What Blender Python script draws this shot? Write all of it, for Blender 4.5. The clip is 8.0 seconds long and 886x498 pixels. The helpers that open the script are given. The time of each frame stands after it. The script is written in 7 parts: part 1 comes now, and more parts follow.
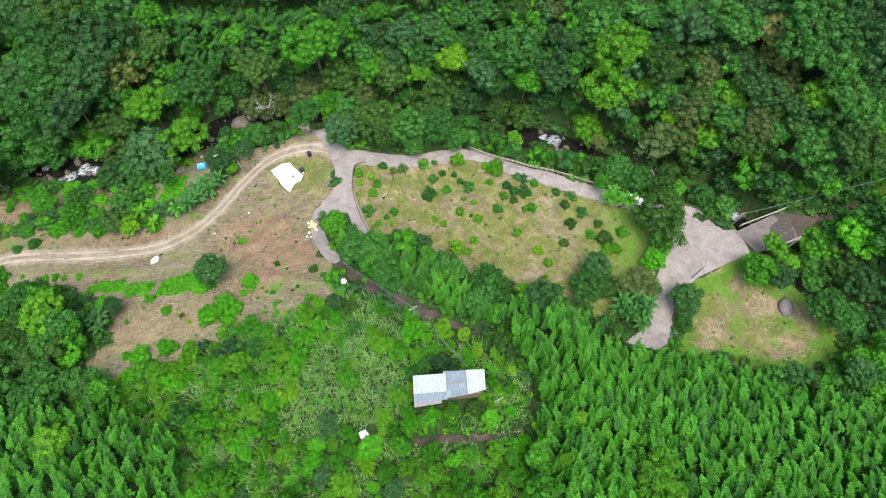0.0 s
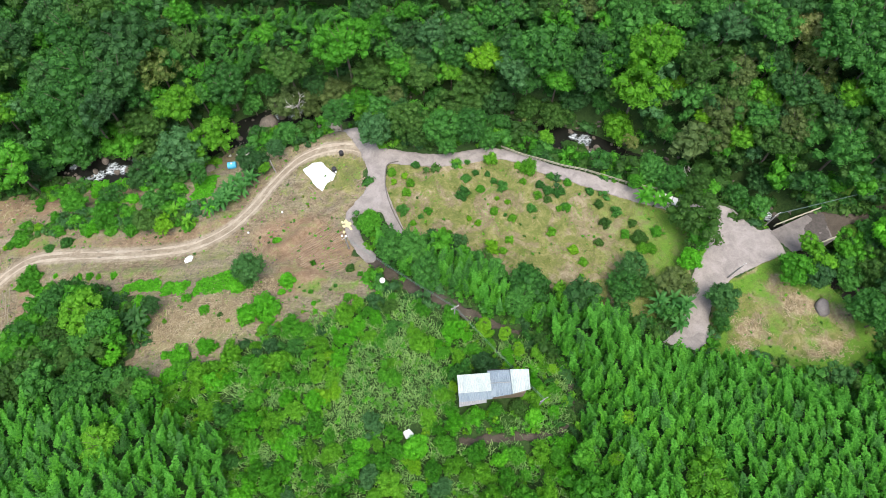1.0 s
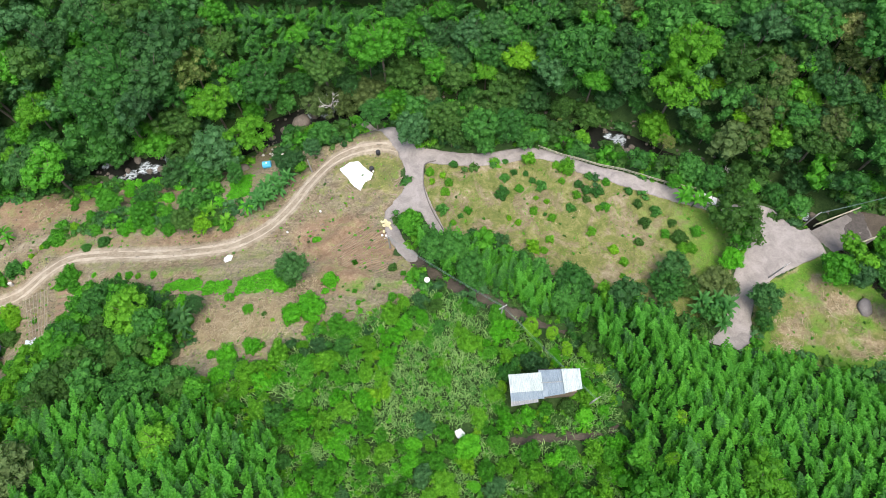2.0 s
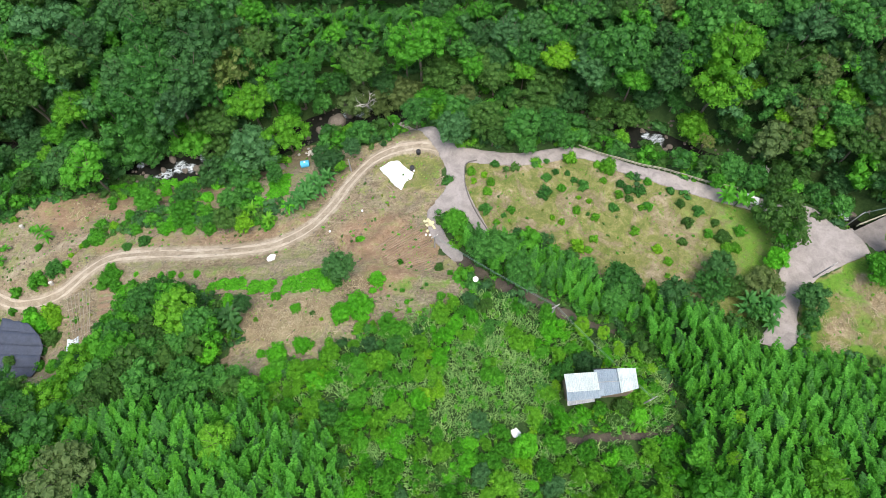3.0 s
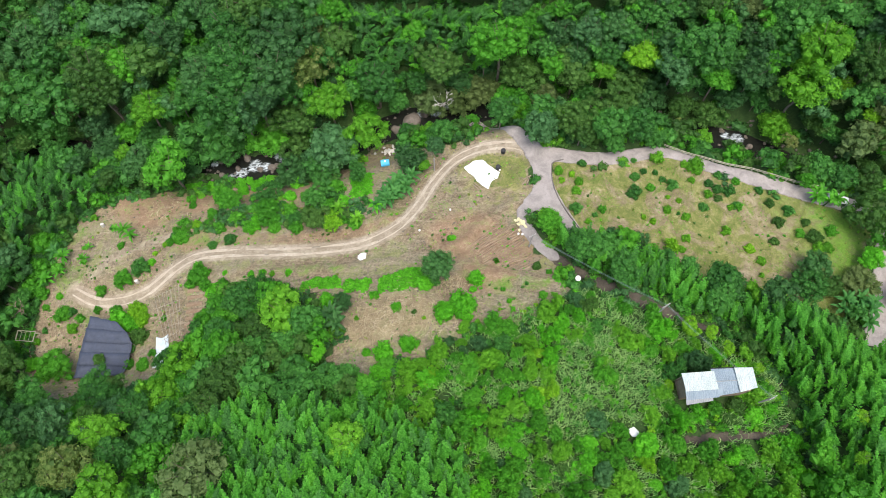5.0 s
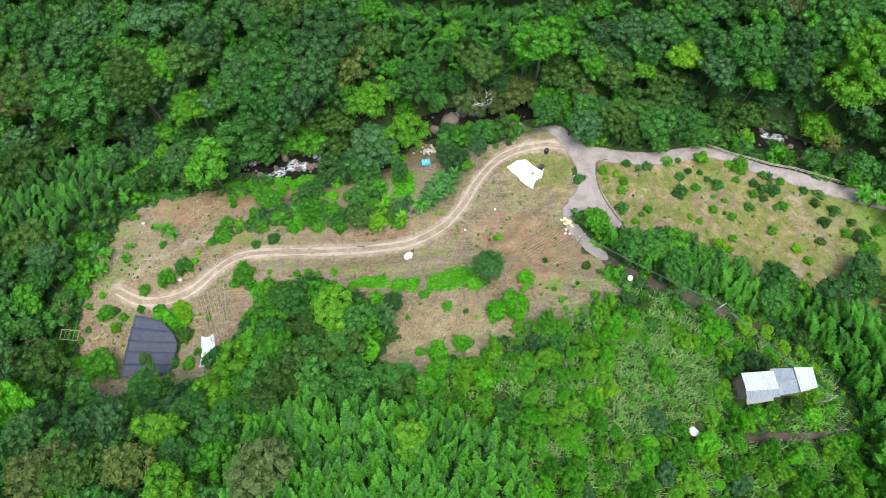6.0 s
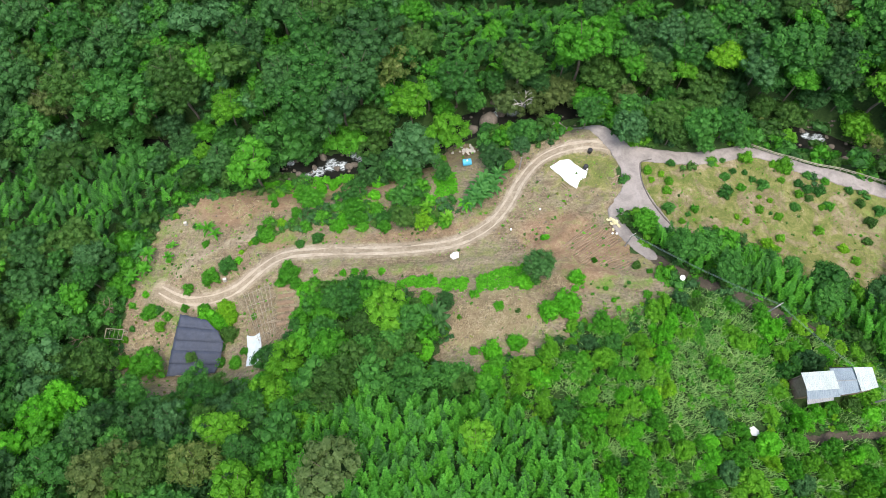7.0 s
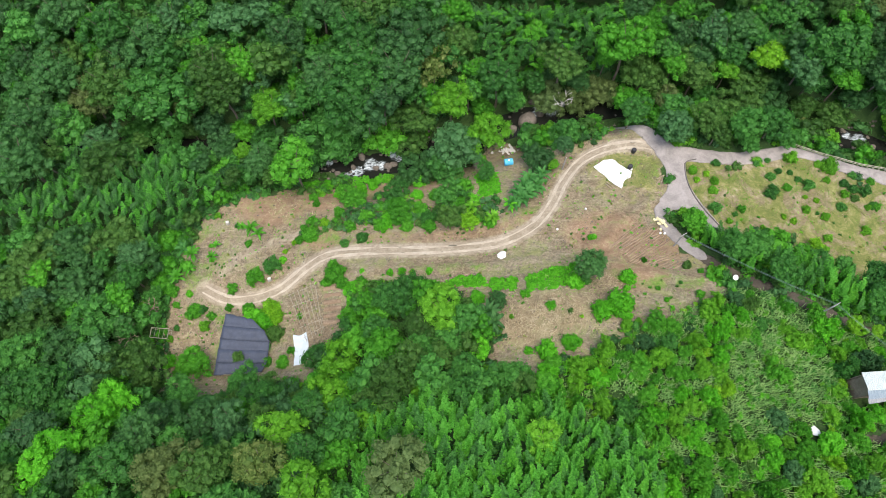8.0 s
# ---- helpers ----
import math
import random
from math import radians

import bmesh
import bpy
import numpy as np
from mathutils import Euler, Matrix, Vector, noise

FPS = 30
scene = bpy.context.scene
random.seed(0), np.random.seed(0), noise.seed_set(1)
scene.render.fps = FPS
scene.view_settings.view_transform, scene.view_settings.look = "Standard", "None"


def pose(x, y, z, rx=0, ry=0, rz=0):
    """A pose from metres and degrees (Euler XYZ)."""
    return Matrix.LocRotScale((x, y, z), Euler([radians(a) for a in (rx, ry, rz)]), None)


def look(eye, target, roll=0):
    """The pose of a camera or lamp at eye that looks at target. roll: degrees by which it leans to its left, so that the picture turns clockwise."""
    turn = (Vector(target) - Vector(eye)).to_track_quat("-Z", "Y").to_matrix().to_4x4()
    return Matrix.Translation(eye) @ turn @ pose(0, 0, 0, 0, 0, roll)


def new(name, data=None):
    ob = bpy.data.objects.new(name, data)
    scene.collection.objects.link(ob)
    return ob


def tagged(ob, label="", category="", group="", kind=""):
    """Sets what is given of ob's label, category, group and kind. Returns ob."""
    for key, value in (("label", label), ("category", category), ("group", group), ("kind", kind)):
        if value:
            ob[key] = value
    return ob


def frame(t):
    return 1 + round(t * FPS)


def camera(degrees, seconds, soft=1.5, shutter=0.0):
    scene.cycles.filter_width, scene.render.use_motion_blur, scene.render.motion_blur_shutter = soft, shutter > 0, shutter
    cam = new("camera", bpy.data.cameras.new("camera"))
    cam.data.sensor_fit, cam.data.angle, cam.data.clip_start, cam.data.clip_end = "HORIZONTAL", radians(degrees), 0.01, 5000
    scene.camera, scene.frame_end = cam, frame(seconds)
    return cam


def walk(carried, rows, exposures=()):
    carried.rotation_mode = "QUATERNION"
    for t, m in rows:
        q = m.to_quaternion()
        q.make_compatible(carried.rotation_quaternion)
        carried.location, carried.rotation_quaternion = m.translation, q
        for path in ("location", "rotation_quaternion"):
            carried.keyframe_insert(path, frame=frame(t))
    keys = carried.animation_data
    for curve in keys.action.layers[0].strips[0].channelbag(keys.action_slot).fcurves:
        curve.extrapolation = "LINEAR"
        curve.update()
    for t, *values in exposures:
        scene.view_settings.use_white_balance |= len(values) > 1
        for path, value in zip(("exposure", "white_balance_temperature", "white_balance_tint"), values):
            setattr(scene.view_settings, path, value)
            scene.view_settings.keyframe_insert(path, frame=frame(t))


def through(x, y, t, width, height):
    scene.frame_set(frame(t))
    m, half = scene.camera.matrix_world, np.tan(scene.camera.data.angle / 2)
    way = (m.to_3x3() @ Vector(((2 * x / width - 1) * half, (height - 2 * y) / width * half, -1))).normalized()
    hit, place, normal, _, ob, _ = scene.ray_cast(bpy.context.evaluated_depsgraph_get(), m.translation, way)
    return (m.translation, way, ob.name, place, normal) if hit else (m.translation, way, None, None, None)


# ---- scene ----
# ---- camera: a slow slide to the left, high over a valley farm ----
cam = camera(70.0, 8.0, soft=0.5)
PITCH = -68.0
PATH = [
    (0.0, 0.00, 0.00, 105.00, 0.00), (0.5, -2.91, -0.03, 104.93, 0.03), (1.0, -6.11, -0.06, 104.86, 0.07), (1.5, -9.54, -0.09, 104.81, 0.10),
    (2.0, -13.17, -0.13, 104.76, 0.14), (2.5, -16.94, -0.18, 104.72, 0.17), (3.0, -20.84, -0.23, 104.69, 0.21), (3.5, -24.81, -0.28, 104.67, 0.24),
    (4.0, -28.85, -0.35, 104.66, 0.28), (4.5, -32.93, -0.41, 104.66, 0.32), (5.0, -37.03, -0.48, 104.66, 0.35), (5.5, -41.14, -0.56, 104.67, 0.39),
    (6.0, -45.27, -0.64, 104.69, 0.43), (6.5, -49.41, -0.73, 104.72, 0.47), (7.0, -53.57, -0.82, 104.76, 0.51), (7.5, -57.76, -0.92, 104.81, 0.55),
    (8.0, -62.00, -1.02, 104.86, 0.58),
]
walk(cam, [(t, pose(x, y, z, 90 + PITCH, 0, yaw)) for t, x, y, z, yaw in PATH], exposures=[(0.0, 1.21), (8.0, 1.21)])

# ---- light: a bright overcast day ----
world = bpy.data.worlds.new("overcast_sky")
scene.world = world
world.use_nodes = True
wn = world.node_tree.nodes
sky = wn.new("ShaderNodeTexSky")
sky.sky_type, sky.sun_disc = "NISHITA", False
sky.sun_elevation, sky.sun_rotation = radians(74), radians(160)
sky.air_density, sky.dust_density, sky.ozone_density = 1.0, 4.0, 0.4
wn["Background"].inputs["Strength"].default_value = 0.15
world.node_tree.links.new(sky.outputs["Color"], wn["Background"].inputs["Color"])
sun = new("sun", bpy.data.lights.new("sun", "SUN"))
sun.data.energy, sun.data.angle, sun.data.color = 1.15, radians(35), (1.0, 0.96, 0.88)
sun.matrix_world = look((0, 0, 0), (-math.sin(radians(160)) * math.cos(radians(74)), -math.cos(radians(160)) * math.cos(radians(74)), -math.sin(radians(74))))


# ---- materials ----
class Nodes:
    """A node material under construction."""

    def __init__(self, name):
        self.m = bpy.data.materials.new(name)
        self.m.use_nodes = True
        self.t = self.m.node_tree
        self.b = self.t.nodes["Principled BSDF"]
        self.out = self.t.nodes["Material Output"]
        self.b.inputs["Specular IOR Level"].default_value = 0.3

    def node(self, kind, **sockets):
        n = self.t.nodes.new(kind)
        for k, v in sockets.items():
            self.put(n.inputs[k.replace("_", " ")], v)
        return n

    def put(self, socket, v):
        if isinstance(v, bpy.types.NodeSocket):
            self.t.links.new(v, socket)
        else:
            socket.default_value = v

    def place(self):
        return self.node("ShaderNodeNewGeometry").outputs["Position"]

    def noise(self, scale, detail=4.0, rough=0.6, vector=None, distort=0.0):
        return self.node("ShaderNodeTexNoise", Vector=vector or self.place(), Scale=scale, Detail=detail, Roughness=rough, Distortion=distort).outputs["Fac"]

    def ramp(self, fac, *stops):
        n = self.node("ShaderNodeValToRGB", Fac=fac)
        e = n.color_ramp.elements
        while len(e) < len(stops):
            e.new(0.5)
        for k, (p, c) in zip(e, stops):
            k.position, k.color = p, (*c, 1) if len(c) == 3 else c
        return n.outputs["Color"]

    def step(self, fac, a, b):
        n = self.node("ShaderNodeMapRange", Value=fac, From_Min=a, From_Max=b)
        n.interpolation_type = "SMOOTHSTEP"
        return n.outputs["Result"]

    def mix(self, fac, a, b, blend="MIX"):
        n = self.t.nodes.new("ShaderNodeMix")
        n.data_type, n.blend_type = "RGBA", blend
        for s, v in ((n.inputs[0], fac), (n.inputs[6], a), (n.inputs[7], b)):
            self.put(s, (*v, 1) if isinstance(v, tuple) and len(v) == 3 else v)
        return n.outputs[2]

    def math(self, op, a, b=0.5):
        n = self.t.nodes.new("ShaderNodeMath")
        n.operation = op
        self.put(n.inputs[0], a), self.put(n.inputs[1], b)
        return n.outputs[0]

    def attr(self, name):
        n = self.t.nodes.new("ShaderNodeAttribute")
        n.attribute_name = name
        return n

    def bump(self, height, strength=0.4, distance=0.1):
        self.put(self.b.inputs["Normal"], self.node("ShaderNodeBump", Height=height, Strength=strength, Distance=distance).outputs["Normal"])

    def done(self, colour, rough=0.9, metal=0.0):
        self.put(self.b.inputs["Base Color"], (*colour, 1) if isinstance(colour, tuple) else colour)
        self.put(self.b.inputs["Roughness"], rough)
        self.b.inputs["Metallic"].default_value = metal
        return self.m


def leaf_material(name, dark, mid, light, through=0.38, patch=0.7):
    """Foliage: each leaf clump and each plant differs in colour; some light passes through."""
    n = Nodes(name)
    island = n.node("ShaderNodeNewGeometry").outputs["Random Per Island"]
    plant = n.node("ShaderNodeObjectInfo").outputs["Random"]
    tint = n.attr("tint").outputs["Fac"]
    who = n.math("FRACT", n.math("ADD", plant, tint))
    cloud = n.noise(patch, 3)
    f = n.math("ADD", n.math("ADD", n.math("MULTIPLY", island, 0.4), n.math("MULTIPLY", who, 0.36)), n.math("MULTIPLY", cloud, 0.36))
    grain = n.math("SUBTRACT", n.noise(3.6, 5, 0.75), 0.5)
    f = n.math("ADD", f, n.math("MULTIPLY", grain, 0.75))
    c = n.ramp(f, (0.2, dark), (0.52, mid), (0.9, light))
    n.bump(grain, 0.7, 0.12)
    n.b.inputs["Specular IOR Level"].default_value = 0.22
    n.done(c, 0.55)
    t = n.node("ShaderNodeBsdfTranslucent", Color=n.mix(0.5, c, (light[0] * 1.2, light[1] * 1.2, light[2] * 0.6)))
    s = n.node("ShaderNodeMixShader", Fac=through)
    n.t.links.new(n.b.outputs[0], s.inputs[1]), n.t.links.new(t.outputs[0], s.inputs[2])
    n.t.links.new(s.outputs[0], n.out.inputs["Surface"])
    return n.m


LEAF = {
    "mid": leaf_material("leaf_mid", (0.021, 0.083, 0.017), (0.044, 0.168, 0.029), (0.092, 0.300, 0.049)),
    "deep": leaf_material("leaf_deep", (0.020, 0.064, 0.019), (0.038, 0.123, 0.032), (0.073, 0.211, 0.053)),
    "blue": leaf_material("leaf_bluish", (0.023, 0.075, 0.025), (0.049, 0.146, 0.047), (0.093, 0.240, 0.082)),
    "bright": leaf_material("leaf_bright", (0.027, 0.130, 0.010), (0.058, 0.250, 0.016), (0.113, 0.385, 0.030)),
    "sun": leaf_material("leaf_sunny", (0.044, 0.164, 0.010), (0.092, 0.292, 0.016), (0.172, 0.441, 0.032)),
    "lime": leaf_material("leaf_lime", (0.064, 0.197, 0.008), (0.129, 0.348, 0.013), (0.240, 0.499, 0.029)),
    "olive": leaf_material("leaf_olive", (0.021, 0.068, 0.012), (0.047, 0.130, 0.022), (0.095, 0.215, 0.041)),
    "pale": leaf_material("leaf_pale", (0.052, 0.095, 0.030), (0.090, 0.155, 0.046), (0.148, 0.228, 0.078)),
    "brown": leaf_material("leaf_brownish", (0.046, 0.080, 0.020), (0.084, 0.136, 0.036), (0.136, 0.196, 0.060)),
    "flower": leaf_material("leaf_flowering", (0.045, 0.105, 0.02), (0.12, 0.19, 0.042), (0.33, 0.35, 0.14)),
    "plume": leaf_material("leaf_plume", (0.030, 0.138, 0.013), (0.062, 0.262, 0.024), (0.119, 0.415, 0.046), 0.4),
    "banana": leaf_material("leaf_banana", (0.022, 0.102, 0.022), (0.046, 0.181, 0.037), (0.100, 0.294, 0.069)),
    "reed": leaf_material("leaf_reed", (0.085, 0.216, 0.053), (0.184, 0.379, 0.115), (0.377, 0.563, 0.2)),
    "lush": leaf_material("leaf_lush", (0.040, 0.202, 0.010), (0.085, 0.368, 0.015), (0.153, 0.526, 0.030)),
    "straw": leaf_material("grass_dry", (0.1, 0.15, 0.03), (0.17, 0.225, 0.05), (0.28, 0.31, 0.1)),
}


def bark_material():
    n = Nodes("bark")
    f = n.noise(3.0, 6)
    n.bump(n.noise(9.0, 5), 0.6, 0.05)
    return n.done(n.ramp(f, (0.3, (0.07, 0.055, 0.04)), (0.7, (0.22, 0.19, 0.15))), 0.95)


def ground_material():
    """Soil, dust, dry grass, green grass and leaf litter, laid out by the plan and broken up by noise."""
    n = Nodes("ground")
    cover = n.node("ShaderNodeSeparateColor", Color=n.attr("cover").outputs["Color"])
    bare, dry, lush = (cover.outputs[k] for k in ("Red", "Green", "Blue"))
    worn, red, straw = (n.attr(k).outputs["Fac"] for k in ("worn", "red", "straw"))
    big, mid, fine, grain = n.noise(0.09, 6, 0.68, distort=0.5), n.noise(0.42, 8, 0.76, distort=0.6), n.noise(2.2, 8, 0.82), n.noise(7.0, 4, 0.8)
    speck = n.mix(0.5, n.step(n.math("ADD", n.math("MULTIPLY", fine, 0.6), n.math("MULTIPLY", grain, 0.4)), 0.25, 0.75), mid)
    edge = n.math("MULTIPLY", n.math("SUBTRACT", mid, 0.5), 1.1)
    # very dark leaf litter; in the scrub it also stands in for shade between bushes
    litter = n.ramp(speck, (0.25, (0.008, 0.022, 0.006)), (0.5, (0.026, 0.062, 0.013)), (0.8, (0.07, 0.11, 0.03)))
    soil = n.ramp(speck, (0.32, (0.072, 0.056, 0.032)), (0.5, (0.182, 0.142, 0.09)), (0.66, (0.335, 0.28, 0.19)))
    grey = n.ramp(speck, (0.32, (0.084, 0.072, 0.048)), (0.5, (0.208, 0.177, 0.123)), (0.68, (0.36, 0.318, 0.235)))
    clay = n.ramp(n.mix(0.5, mid, speck), (0.36, (0.15, 0.088, 0.05)), (0.52, (0.235, 0.152, 0.095)), (0.66, (0.43, 0.33, 0.235)))
    hay = n.ramp(n.mix(0.5, mid, speck), (0.33, (0.105, 0.082, 0.042)), (0.5, (0.23, 0.182, 0.11)), (0.66, (0.42, 0.355, 0.24)))
    dust = n.ramp(n.mix(0.4, mid, speck), (0.3, (0.15, 0.122, 0.085)), (0.5, (0.255, 0.215, 0.157)), (0.7, (0.4, 0.352, 0.272)))
    moss = n.ramp(speck, (0.3, (0.066, 0.104, 0.020)), (0.7, (0.186, 0.209, 0.060)))
    c = n.mix(n.step(big, 0.42, 0.6), soil, grey)
    rows = n.node("ShaderNodeMapping", Vector=n.place(), Rotation=(0, 0, 0.12), Scale=(0.16, 1.25, 0.5)).outputs["Vector"]
    streak = n.noise(1.0, 6, 0.72, rows, 0.9)
    c = n.mix(n.math("MULTIPLY", n.step(streak, 0.5, 0.62), 0.55), c, (0.105, 0.085, 0.052))
    c = n.mix(n.math("MULTIPLY", n.step(streak, 0.42, 0.34), 0.5), c, (0.36, 0.31, 0.225))
    c = n.mix(n.math("MULTIPLY", n.step(n.math("ADD", red, edge), 0.3, 0.8), 0.8), c, clay)
    c = n.mix(n.step(n.math("ADD", straw, edge), 0.3, 0.8), c, hay)
    c = n.mix(n.math("MULTIPLY", n.step(n.math("ADD", mid, n.math("MULTIPLY", big, 0.5)), 0.74, 0.86), 0.6), c, moss)
    weed = n.math("MULTIPLY", n.step(n.noise(0.75, 7, 0.8, distort=0.8), 0.53, 0.62), n.step(big, 0.38, 0.5))
    c = n.mix(n.math("MULTIPLY", weed, 0.5), c, n.ramp(speck, (0.3, (0.052, 0.09, 0.018)), (0.7, (0.13, 0.175, 0.045))))
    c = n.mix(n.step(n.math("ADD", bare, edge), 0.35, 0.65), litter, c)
    turf = n.ramp(n.mix(0.45, mid, speck), (0.32, (0.055, 0.092, 0.015)), (0.48, (0.122, 0.14, 0.037)), (0.64, (0.25, 0.228, 0.1)))
    turf = n.mix(n.math("MULTIPLY", n.step(n.noise(0.16, 7, 0.72, distort=1.0), 0.465, 0.57), 0.88), turf, n.ramp(n.mix(0.5, mid, speck), (0.34, (0.098, 0.078, 0.042)), (0.5, (0.185, 0.15, 0.092)), (0.64, (0.31, 0.262, 0.18))))
    turf = n.mix(n.math("MULTIPLY", n.step(n.noise(0.22, 7, 0.72, distort=1.2), 0.56, 0.66), 0.8), turf, n.ramp(speck, (0.3, (0.05, 0.1, 0.013)), (0.7, (0.14, 0.2, 0.036))))
    green = n.ramp(speck, (0.3, (0.044, 0.112, 0.010)), (0.7, (0.122, 0.24, 0.026)))
    c = n.mix(n.step(n.math("ADD", dry, edge), 0.35, 0.7), c, turf)
    c = n.mix(n.math("MULTIPLY", n.step(n.math("ADD", straw, n.math("MULTIPLY", edge, 1.6)), 0.35, 0.85), dry), c, hay)
    c = n.mix(n.step(n.math("ADD", lush, edge), 0.35, 0.75), c, green)
    c = n.mix(n.step(n.math("ADD", worn, n.math("MULTIPLY", edge, 0.6)), 0.25, 0.75), c, dust)
    n.bump(n.mix(0.5, mid, fine), 0.5, 0.15)
    return n.done(c, 0.95)


def concrete_material(name="road_concrete", tone=1.0):
    n = Nodes(name)
    big, fine = n.noise(0.45, 8, 0.7, distort=0.5), n.noise(4.0, 7, 0.8)
    c = n.ramp(n.mix(0.35, big, fine), (0.32, (0.145 * tone, 0.132 * tone, 0.124 * tone)), (0.5, (0.25 * tone, 0.228 * tone, 0.214 * tone)), (0.68, (0.35 * tone, 0.32 * tone, 0.3 * tone)))
    stain = n.step(n.noise(0.9, 4, 0.7, distort=0.6), 0.6, 0.75)
    c = n.mix(n.math("MULTIPLY", stain, 0.45), c, (0.15, 0.13, 0.11))
    n.bump(fine, 0.3, 0.03)
    return n.done(c, 0.88)


def earth_material(name, a, b, c3):
    n = Nodes(name)
    mid, fine = n.noise(0.7, 5, 0.65), n.noise(4.5, 6, 0.75)
    n.bump(fine, 0.6, 0.12)
    return n.done(n.ramp(n.mix(0.5, mid, fine), (0.3, a), (0.5, b), (0.7, c3)), 0.95)


def water_material():
    n = Nodes("stream_water")
    p = n.node("ShaderNodeMapping", Vector=n.place(), Scale=(0.55, 1.0, 0.4)).outputs["Vector"]
    foam = n.noise(1.7, 8, 0.8, p, 0.9)
    white = n.step(n.math("ADD", foam, n.math("MULTIPLY", n.attr("rapid").outputs["Fac"], 0.33)), 0.7, 0.98)
    n.bump(n.noise(2.6, 6, 0.7, p, 1.0), 0.35, 0.15)
    n.b.inputs["Specular IOR Level"].default_value = 0.25
    return n.done(n.mix(white, n.mix(n.noise(0.6), (0.005, 0.007, 0.006), (0.02, 0.02, 0.016)), (0.62, 0.7, 0.75)), n.mix(white, (0.1, 0.1, 0.1), (0.6, 0.6, 0.6)))


def sheet_material(name, a, b, rough=0.45, scale=0.9, metal=0.0):
    n = Nodes(name)
    f = n.mix(0.4, n.noise(scale, 5, 0.65), n.noise(scale * 8, 4, 0.6))
    n.bump(n.noise(scale * 5, 4), 0.25, 0.05)
    return n.done(n.ramp(f, (0.3, a), (0.7, b)), rough, metal)


BARK, GROUND, CONCRETE = bark_material(), ground_material(), concrete_material()
PATHDIRT = earth_material("path_dirt", (0.036, 0.03, 0.023), (0.072, 0.06, 0.046), (0.13, 0.112, 0.086))
WATER = water_material()
ROCK = earth_material("boulder_stone", (0.06, 0.052, 0.043), (0.125, 0.108, 0.09), (0.22, 0.195, 0.165))
WHITE = sheet_material("white_sheet", (0.6, 0.61, 0.61), (0.76, 0.76, 0.75), 0.55)
ROOF_PALE = sheet_material("roof_pale", (0.3, 0.36, 0.35), (0.48, 0.53, 0.51), 0.55, 0.8)
ROOF_BLUE = sheet_material("roof_blue_grey", (0.15, 0.2, 0.235), (0.24, 0.295, 0.335), 0.5, 0.8)
SHADE = sheet_material("black_shade_cloth", (0.028, 0.036, 0.055), (0.062, 0.075, 0.108), 0.6, 1.2)
WHITE_BLUE = sheet_material("pale_blue_sheet", (0.42, 0.5, 0.55), (0.6, 0.65, 0.67), 0.5)
ROOF_GREY = sheet_material("roof_grey", (0.19, 0.2, 0.21), (0.29, 0.3, 0.3), 0.6, 0.9)
RUT = earth_material("rut_dust", (0.24, 0.2, 0.15), (0.37, 0.322, 0.25), (0.5, 0.45, 0.365))
TILLED = earth_material("tilled_soil", (0.13, 0.088, 0.056), (0.22, 0.158, 0.105), (0.34, 0.262, 0.185))
PALE_STONE = earth_material("pale_stone", (0.38, 0.36, 0.33), (0.52, 0.5, 0.47), (0.66, 0.64, 0.6))
GLASS = sheet_material("dark_glass", (0.01, 0.012, 0.014), (0.03, 0.033, 0.036), 0.08)
WOOD = earth_material("weathered_wood", (0.13, 0.1, 0.07), (0.24, 0.19, 0.14), (0.36, 0.3, 0.23))
CANE = earth_material("cut_bamboo", (0.2, 0.178, 0.135), (0.31, 0.28, 0.215), (0.42, 0.385, 0.3))
GREYPOLE = earth_material("pole_concrete", (0.22, 0.22, 0.21), (0.32, 0.31, 0.3), (0.42, 0.41, 0.4))
KERB = earth_material("kerb_concrete", (0.07, 0.066, 0.06), (0.13, 0.12, 0.11), (0.22, 0.2, 0.185))
BLUE = sheet_material("blue_plastic", (0.05, 0.33, 0.55), (0.1, 0.45, 0.68), 0.4)
YELLOW = sheet_material("pale_yellow_sacks", (0.46, 0.42, 0.22), (0.62, 0.58, 0.38), 0.75)
DARK = sheet_material("dark_plastic", (0.015, 0.015, 0.017), (0.04, 0.04, 0.045), 0.5)
WIRE = sheet_material("wire", (0.1, 0.17, 0.16), (0.2, 0.27, 0.25), 0.6)
RAILPAINT = sheet_material("rail_pale_paint", (0.24, 0.24, 0.17), (0.38, 0.37, 0.27), 0.8, 2.0)



# ---- the land ----
# heights of the land: stations across (x) and along the slope (y), metres
LAND_X = np.array([-140, -110, -95, -80, -66, -48, -28, -8, 15, 40, 65.0])
LAND_Y = np.array([-10, 8, 20, 30, 40, 50, 62.0])
LAND_Z = np.array([
    [12, 0, -8, -12, -13.5, -14, -15.5], [13, 1, -11, -13.8, -12.6, -13, -14.5], [14, 4, -9.5, -11.5, -9.8, -11.5, -15.4],
    [15, 9, -2, -5, -6, -8.5, -13], [16, 12, 5.5, 1, -3, -6, -10], [16, 13.5, 8.5, 5, -0.5, -3, -8], [17, 14, 11, 8, 3.2, -0.6, -2.2],
    [18, 14.5, 11.5, 9, 4, 1.5, 0.3], [18, 13, 8, 4, 1, 0.5, -0.2], [16, 10, 4, 1.2, 1.2, 0.2, -1], [14, 8, 3, 2.2, 1.5, 0.5, -1]])
